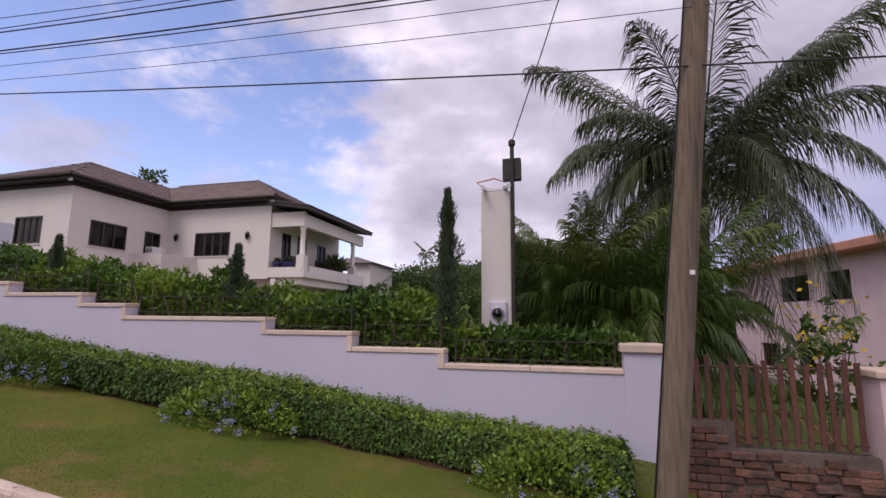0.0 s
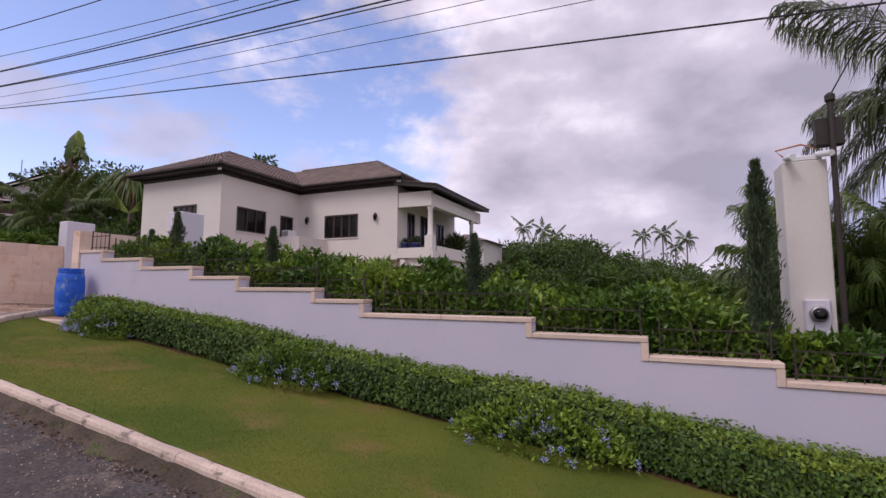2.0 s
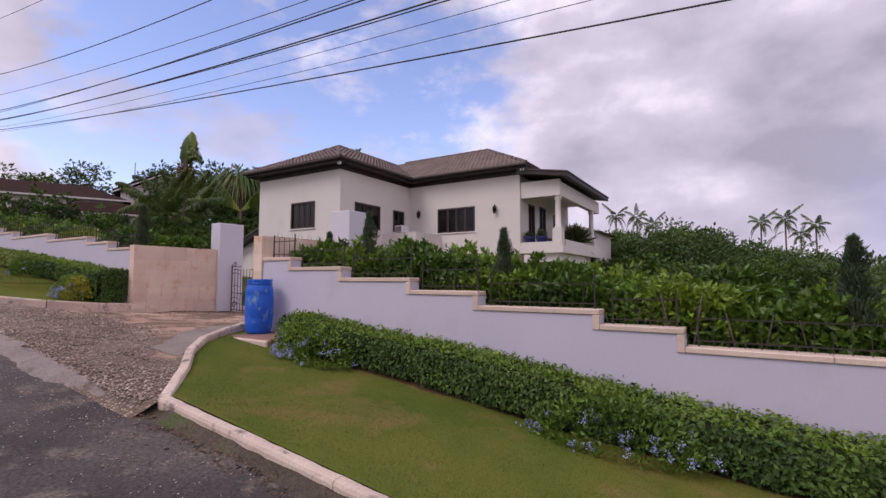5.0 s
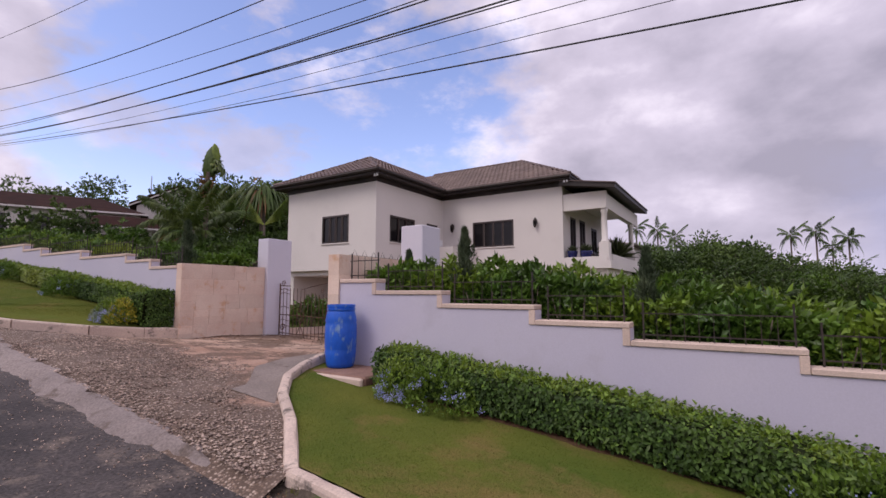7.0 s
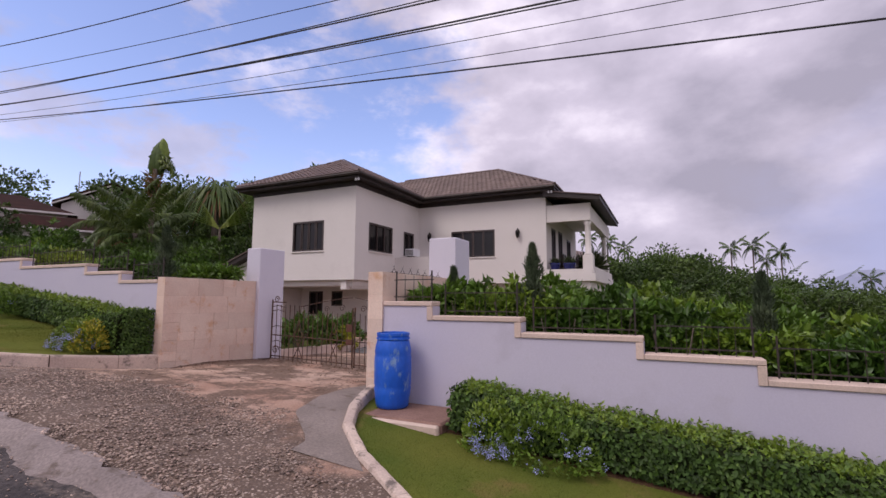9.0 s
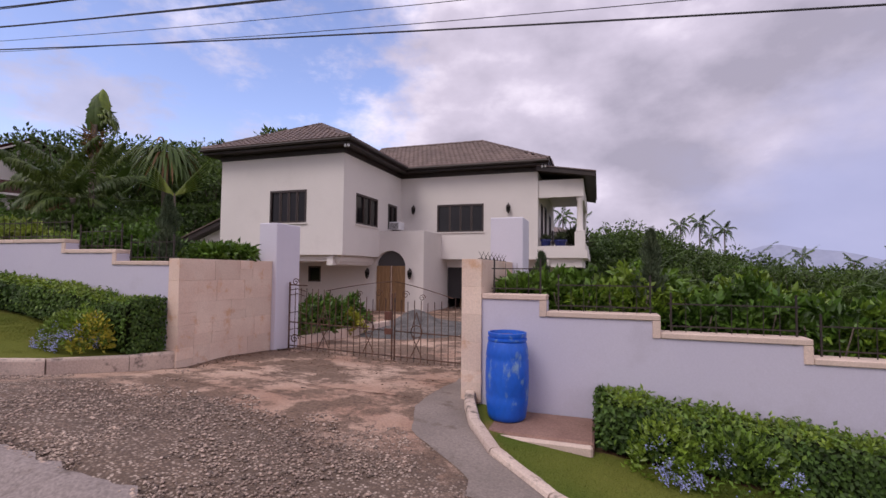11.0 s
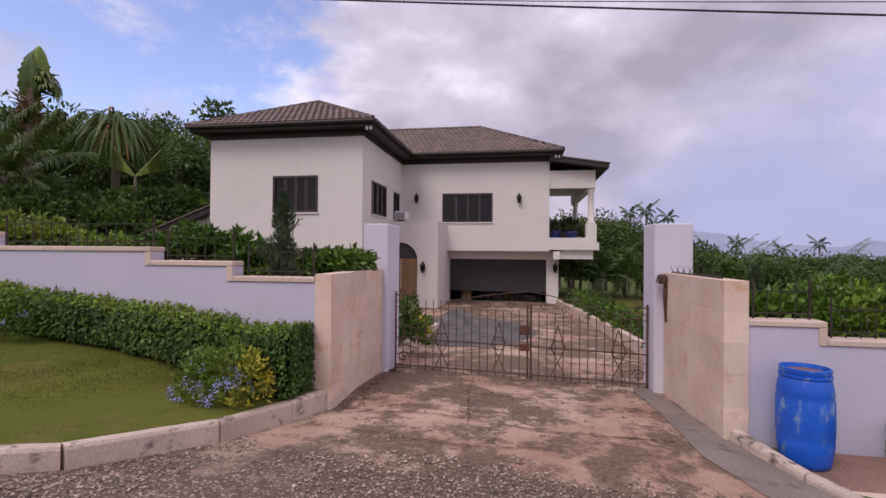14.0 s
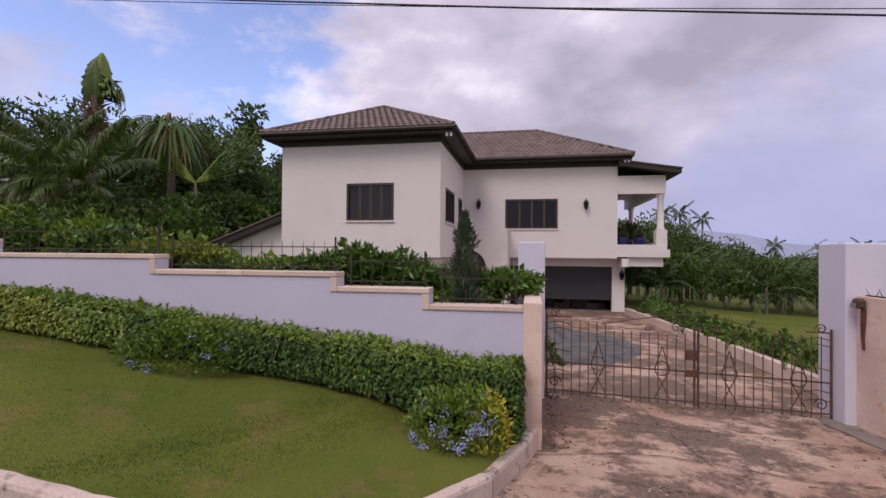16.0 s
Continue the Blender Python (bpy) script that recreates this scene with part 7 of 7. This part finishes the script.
arrays("petals", V, F, M["bougain"], yb)

ph = thing("pink_house", (9.0, 21.0, -2.0), "two-storey pink house with a terracotta roof edge", "house")
c0, c1 = Vector((8.05, 26.0, 0)), Vector((9.8, 15.0, 0))
dirn = (c1 - c0).normalized()
ang = math.atan2(dirn.y, dirn.x)


def on_pink(bm):
    bmesh.ops.transform(bm, matrix=Matrix.Translation(c0) @ Matrix.Rotation(ang, 4, "Z"), verts=bm.verts)
    return bm


L = (c1 - c0).length
hol = [(3.7, 5.5, 2.3, 3.3), (6.4, 7.6, 2.3, 3.3), (2.0, 3.4, -0.4, 0.6), (4.4, 5.4, -0.4, 0.6)]
part("wall", on_pink(wall_holes("y", 0.0, 0.22, 0.0, L, -2.5, 3.8, hol)), M["pink"], ph)
part("wall", on_pink(box(0.0, 0.22, 0.22, 8.0, -2.5, 3.8)), M["pink"], ph)
for hx in hol:
    w = part("window", on_pink(box(hx[0], hx[1], 0.1, 0.13, hx[2], hx[3])), M["glass"], ph)
    part("frame", on_pink(box((hx[0] + hx[1]) / 2 - 0.04, (hx[0] + hx[1]) / 2 + 0.04, 0.05, 0.098, hx[2], hx[3])), M["frame"], w)
part("roof", on_pink(box(-0.9, L + 0.6, -0.75, 8.2, 3.8, 4.1, 0.03)), M["terracotta"], ph)

# overhead cables, sagging between poles
for c2_, c1_, c0_, r in ((0.0010, -0.0810, 4.044, 0.009), (0.0020, -0.0229, 5.145, 0.011), (0.0020, -0.0277, 5.057, 0.008), (0.0020, -0.0226, 5.453, 0.010), (0.0020, -0.0149, 5.581, 0.007),
                         (0.0020, -0.0373, 5.573, 0.006), (0.0038, 0.0255, 6.68, 0.009), (0.0020, -0.0618, 7.384, 0.007), (0.0020, -0.0263, 4.864, 0.004), (0.0020, -0.0317, 4.594, 0.004)):
    pts = [(x, 4.6, c0_ + c1_ * x + c2_ * x * x) for x in np.linspace(14, -48, 40)]
    ob = part("overhead_cable", tube(pts, r, 5), M["cable"])
    tagged(ob, "black sagging overhead service cable above the verge", "cable", "overhead cables")
ob = part("overhead_cable", tube([(-0.68, 6.42, 4.05), (-0.2, 5.9, 5.1), (0.6, 5.0, 6.9), (1.3, 4.75, 7.9)], 0.008, 5), M["cable"])
tagged(ob, "thin service drop from pole to mast", "cable", "overhead cables")

# ---- distance: tree belt and hills ----
belt = []
for i in range(4):
    b = tree("far_tree", 0, 200 + i * 30, -40, rt.uniform(6.5, 8.0), rt.uniform(3.0, 4.2), 800 + i, "dense dark green tree in the far belt", leaf=0.36, clumps=34, per=110, group="far trees")
    belt.append(b)
for i in range(64):
    x = -17 + (i * 0.618 % 1) * 44 + rt.uniform(-1, 1)
    y = rt.uniform(33, 56)
    z = floor_at(x, y)
    o = copy_thing(belt[i % 4], pose(x, y, z, 0, 0, rt.uniform(0, 360)))
    tall = np.interp(x * 50 / y, [-18, -11, -6, 0, 6, 12, 25], [7.2, 7.9, 5.9, 4.8, 4.1, 3.6, 3.4])
    eye = 2.6
    s = max(0.35, (eye + (tall - eye) * y / 50 - z) / 7.6) * rt.uniform(0.82, 1.03)
    o.scale = (s, s, s)
for i, b in enumerate(belt):
    b.location = (-12.5 + i * 1.6, 50 + 3 * i, floor_at(-12.5 + i * 1.6, 50 + 3 * i))
fp = feather_palm("far_palm", -3.5, 52.0, floor_at(-3.5, 52.0), 9.2, 13, 1.15, "slim feather palm on the skyline", 70, "tree", llen=0.4, leaflets=26, radius=0.09, rise=(-0.1, 1.1), group="skyline palms", lw=0.06, hang=0.8)
for i, (x, y, s) in enumerate(((-1.6, 53, 1.06), (-0.4, 54, 0.93), (0.6, 53, 1.0), (-17.5, 58, 1.25), (-15.5, 60, 1.3), (-13.4, 57, 1.12), (6.0, 50, 0.8), (11, 46, 0.75), (8.5, 47, 0.7))):
    o = copy_thing(fp, pose(x, y, floor_at(x, y), 0, 0, 70 * i))
    o.scale = (s, s, s)
for i in range(10):
    x, y = -10.8 + i * 1.5, 24 + (i % 3) * 2.0
    feather_palm("garden_palm", x, y, floor_at(x, y), 1.2, 9, 2.2, "bushy green garden palm at the end of the lawn", 720 + i, "tree", llen=0.5, leaflets=22, radius=0.06, rise=(0.2, 1.2), group="garden palms", hang=0.35, lw=0.06)


for i in range(13):
    x, y = -12.3 + i * 1.5, 24.5 + (i % 3) * 0.9
    shrub(x, y, floor_at(x, y), 1.3, 1.0, rt.uniform(2.0, 3.0), 860 + i, "dense dark green thicket at the end of the lawn", ("tree", "shrub", "tree"), leaf=0.17, count=2600, group="lawn-end thicket")


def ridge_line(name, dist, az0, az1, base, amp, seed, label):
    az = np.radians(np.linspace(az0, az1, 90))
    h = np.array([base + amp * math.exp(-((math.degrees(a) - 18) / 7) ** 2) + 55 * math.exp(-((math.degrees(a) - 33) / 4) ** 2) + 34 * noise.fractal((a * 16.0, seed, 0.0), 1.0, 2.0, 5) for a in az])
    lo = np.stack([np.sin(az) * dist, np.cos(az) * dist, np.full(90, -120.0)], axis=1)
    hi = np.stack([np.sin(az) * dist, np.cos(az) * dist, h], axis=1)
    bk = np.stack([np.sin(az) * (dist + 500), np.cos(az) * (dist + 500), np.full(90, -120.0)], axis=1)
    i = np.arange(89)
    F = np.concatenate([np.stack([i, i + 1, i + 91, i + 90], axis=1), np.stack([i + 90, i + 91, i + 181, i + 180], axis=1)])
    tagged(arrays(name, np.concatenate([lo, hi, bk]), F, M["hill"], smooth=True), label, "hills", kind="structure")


# the haze is in the hills' own colour
ridge_line("backdrop_hills", 3200, -60, 75, 25, 135, 2.0, "mountains on the horizon, distance haze painted as pale blue")


# ---- loose cover: grass, pebbles, fallen leaves ----
def blades(name, P, length, material, label, rng, category="grass"):
    """Short upright blades, one triangle each."""
    n = len(P)
    a = rng.uniform(0, 2 * math.pi, n)
    s = np.stack([np.cos(a), np.sin(a), np.zeros(n)], axis=1) * 0.0035
    lean = rng.normal(scale=0.45, size=(n, 3)); lean[:, 2] = 1.0
    L = length * rng.uniform(0.5, 1.3, (n, 1))
    V = np.stack([P - s, P + s, P + lean * L], axis=1).reshape(-1, 3)
    F = np.arange(n * 3).reshape(-1, 3)
    tagged(arrays(name, V, F, M[material]), label, category, kind="stuff")


rg = np.random.default_rng(77)
n = 170000
Y = rg.uniform(2.62, 4.75, n); X0 = edge_x(CURB_R, Y) + 0.07
X = X0 + (1.1 - X0) * rg.random(n)
blades("lawn_grass", np.stack([X, Y, lawn_height(X, Y) - 0.004], axis=1), 0.012, "grass", "short mown green grass blades on the lower verge", rg)
n = 110000
Y = rg.uniform(2.45, 4.7, n); X1 = edge_x(CURB_L, Y) - 0.07
X = X1 - 9.0 * rg.random(n) ** 1.3
blades("lawn_grass", np.stack([X, Y, upper_lawn(X, Y) - 0.004], axis=1), 0.012, "grass", "short mown green grass blades on the upper verge", rg)

n = 30000
Y = 2.3 + 3.3 * rg.random(n) ** 1.25
X = rg.uniform(-18.6, -10.2, n)
XL_, XR_ = edge_x(CURB_L, Y) + 0.08, edge_x(CURB_R, Y) - 0.08
dens = np.array([1.5 * noise.noise((u * 1.0, v * 1.0, 9.0)) + 0.8 * noise.noise((u * 3.1, v * 3.1, 9.0)) for u, v in zip(X, Y)])
ok = (X > XL_) & (X < XR_) & (dens + (3.6 - Y) * 0.3 + rg.normal(scale=0.08, size=n) > 0.0)
ok &= Y < 4.9
ok &= ~((X > np.interp(Y, [3.2, 3.9, 4.6, 5.2], [-12.0, -12.8, -13.2, -13.2])) & (Y > 3.2))
X, Y = X[ok], Y[ok]
n = len(X)
octa = np.array([(1, 0, 0), (0, 1, 0), (-1, 0, 0), (0, -1, 0), (0, 0, 1), (0, 0, -1)], dtype=float)
ofac = np.array([(0, 1, 4), (1, 2, 4), (2, 3, 4), (3, 0, 4), (1, 0, 5), (2, 1, 5), (3, 2, 5), (0, 3, 5)])
size = (0.005 + 0.014 * rg.random((n, 1, 1)) ** 2) * rg.uniform(0.6, 1.3, (n, 1, 3)) * np.array([1.25, 0.95, 0.6])
rot = rg.uniform(0, math.pi, n)
v = octa[None] * size
c, s = np.cos(rot)[:, None], np.sin(rot)[:, None]
v = np.stack([v[..., 0] * c - v[..., 1] * s, v[..., 0] * s + v[..., 1] * c, v[..., 2]], axis=-1)
v = v + np.stack([X, Y, drive_z(X, Y) + 0.046], axis=1)[:, None, :]
F = (np.arange(n)[:, None, None] * 6 + ofac[None]).reshape(-1, 3)
tagged(arrays("loose_pebbles", v.reshape(-1, 3), F, M["pebble"]), "loose rounded grey and pink pebbles on the drive", "pebbles", kind="stuff")

n = 2600
X = rg.uniform(-10.2, 2.0, n)
Y = 2.44 - np.abs(rg.normal(scale=0.10, size=n))
Z = road_z(X) - 0.02 * np.abs(Y + 0.8) + 0.03
P1 = np.stack([X, Y, Z], axis=1)
n2 = 700
X = rg.uniform(-17.0, -13.2, n2)
Y = np.where(rg.random(n2) < 0.5, 7.3 + rg.normal(scale=0.1, size=n2), rg.uniform(5.2, 7.2, n2))
X = np.where(rg.random(n2) < 0.4, -16.68 + np.abs(rg.normal(scale=0.1, size=n2)), X)
P2 = np.stack([X, Y, drive_z(X, Y) + 0.05], axis=1)
V, F = leaf_arrays(np.concatenate([P1, P2]), np.tile([0, 0, 0.0], (n + n2, 1)) + rg.normal(size=(n + n2, 3)) * np.array([1, 1, 0.1]), 0.035, 0.016, rg, 0.1, 0.05)
tagged(arrays("leaf_litter", V, F, M["litter"]), "dry brown fallen leaves along curb and gate", "leaf litter", kind="stuff")

# cement gutter strip where the drive meets the asphalt, with a ragged near edge
GX = np.linspace(-18.0, -10.4, 160)
near = 2.04 + 0.13 * np.array([noise.noise((x * 1.6, 0.0, 2.0)) + 0.6 * noise.noise((x * 5.0, 0.0, 2.0)) + 0.3 * noise.noise((x * 13.0, 0.0, 2.0)) for x in GX]) + 0.22 * smooth01((GX + 12.0) / 1.0)
near = np.minimum(near, 2.20)
far_edge = 2.33 + 0.09 * np.array([noise.noise((x * 2.6, 0.0, 12.0)) + 0.7 * noise.noise((x * 8.0, 0.0, 12.0)) for x in GX])
V = []
for k in range(5):
    yy = near + (far_edge - near) * k / 4
    V.append(np.stack([GX, yy, road_z(GX) - 0.05 + 0.098 * smooth01(np.full(160, k / 3.0)) * (1 - smooth01((GX + 11.3) / 0.9))], axis=1))
V = np.concatenate(V)
_i = (np.arange(4)[:, None] * 160 + np.arange(159)[None, :]).ravel()
tagged(arrays("gutter_strip", V, np.stack([_i, _i + 1, _i + 161, _i + 160], axis=1), M["strip"], smooth=True), "pale worn cement strip at the road edge", "driveway", kind="structure")

# dirt and moss washed up against the lower curb, with a ragged near edge
DX = np.linspace(-11.4, 3.0, 260)
rag = 2.30 + 0.10 * np.array([noise.noise((x * 1.3, 0.0, 22.0)) + 0.8 * noise.noise((x * 4.5, 0.0, 22.0)) + 0.4 * noise.noise((x * 14.0, 0.0, 22.0)) for x in DX])
V = []
for k in range(5):
    yy = rag + (2.50 + np.interp(DX, [-11.4, -10.9, -10.15, -10.0], [0.0, 0.4, 0.16, 0.0]) - rag) * k / 4
    lump = np.array([noise.noise((x * 7.0, y * 7.0, 30.0)) for x, y in zip(DX, yy)])
    V.append(np.stack([DX, yy, road_z(DX) - 0.055 + 0.095 * smooth01(np.full(260, k / 4.0)) + 0.012 * lump * (k > 0) + np.interp(DX, [-11.4, -11.2, -10.3, -9.8], [-0.02, 0.012, 0.012, 0.0]) * (k > 1)], axis=1))
_i = (np.arange(4)[:, None] * 260 + np.arange(259)[None, :]).ravel()
tagged(arrays("gutter_dirt", np.concatenate(V), np.stack([_i, _i + 1, _i + 261, _i + 260], axis=1), M["gutter"], smooth=True), "dark dirt and moss washed against the curb", "dirt", kind="structure")
n = 2600
X = rg.uniform(-10.1, 2.5, n)
tuft = np.array([noise.noise((x * 2.2, 3.0, 8.0)) for x in X])
X = X[tuft > 0.05]
Y = 2.47 - np.abs(rg.normal(scale=0.05, size=len(X)))
blades("gutter_weeds", np.stack([X, Y, road_z(X) - 0.01], axis=1), 0.045, "grass", "small green weeds growing along the curb foot", rg, "weeds")

# grit on the asphalt
n = 5000
X, Y = rg.uniform(-18, 1, n), 2.45 - np.abs(rg.normal(scale=0.55, size=n))
P = np.stack([X, Y, road_z(X) - 0.02 * np.abs(Y + 0.8) + 0.024], axis=1)
v = octa[None] * (rg.uniform(0.003, 0.010, (n, 1, 1)) * rg.uniform(0.6, 1.3, (n, 1, 3)) * np.array([1.2, 1, 0.7])) + P[:, None, :]
F = (np.arange(n)[:, None, None] * 6 + ofac[None]).reshape(-1, 3)
tagged(arrays("road_grit", v.reshape(-1, 3), F, M["pebble"]), "scattered grit and small stones on the asphalt", "grit", kind="stuff")


# joints and cracks across the concrete
def crack(pts, w, seed):
    rr = random.Random(seed)
    P = []
    for (xa, ya), (xb, yb) in zip(pts, pts[1:]):
        for i in range(24):
            t = i / 24
            P.append((xa + (xb - xa) * t + rr.uniform(-0.012, 0.012), ya + (yb - ya) * t + rr.uniform(-0.012, 0.012)))
    V, F = [], []
    for i, (x, y) in enumerate(P):
        (xa, ya), (xb, yb) = P[max(0, i - 1)], P[min(len(P) - 1, i + 1)]
        d = Vector((xb - xa, yb - ya, 0)).normalized()
        ww = w * rr.uniform(0.4, 1.3)
        for sg in (-1, 1):
            px, py = x - d.y * ww * sg, y + d.x * ww * sg
            V.append((px, py, float(drive_z(px, py)) + 0.054))
        if i:
            F.append((2 * i - 2, 2 * i - 1, 2 * i + 1, 2 * i))
    tagged(arrays("expansion_joint", V, F, M["soil"]), "dirt-filled joint across the worn concrete", "joint", kind="structure")


crack([(-16.6, 6.25), (-15.0, 6.2), (-13.2, 6.1)], 0.008, 1)
crack([(-15.4, 7.4), (-15.35, 6.2), (-15.2, 4.9)], 0.004, 2)
crack([(-16.9, 5.0), (-15.6, 5.15), (-14.4, 4.95), (-13.2, 5.05)], 0.009, 3)
crack([(-16.4, 4.4), (-15.2, 4.3), (-14.5, 4.5)], 0.006, 6)
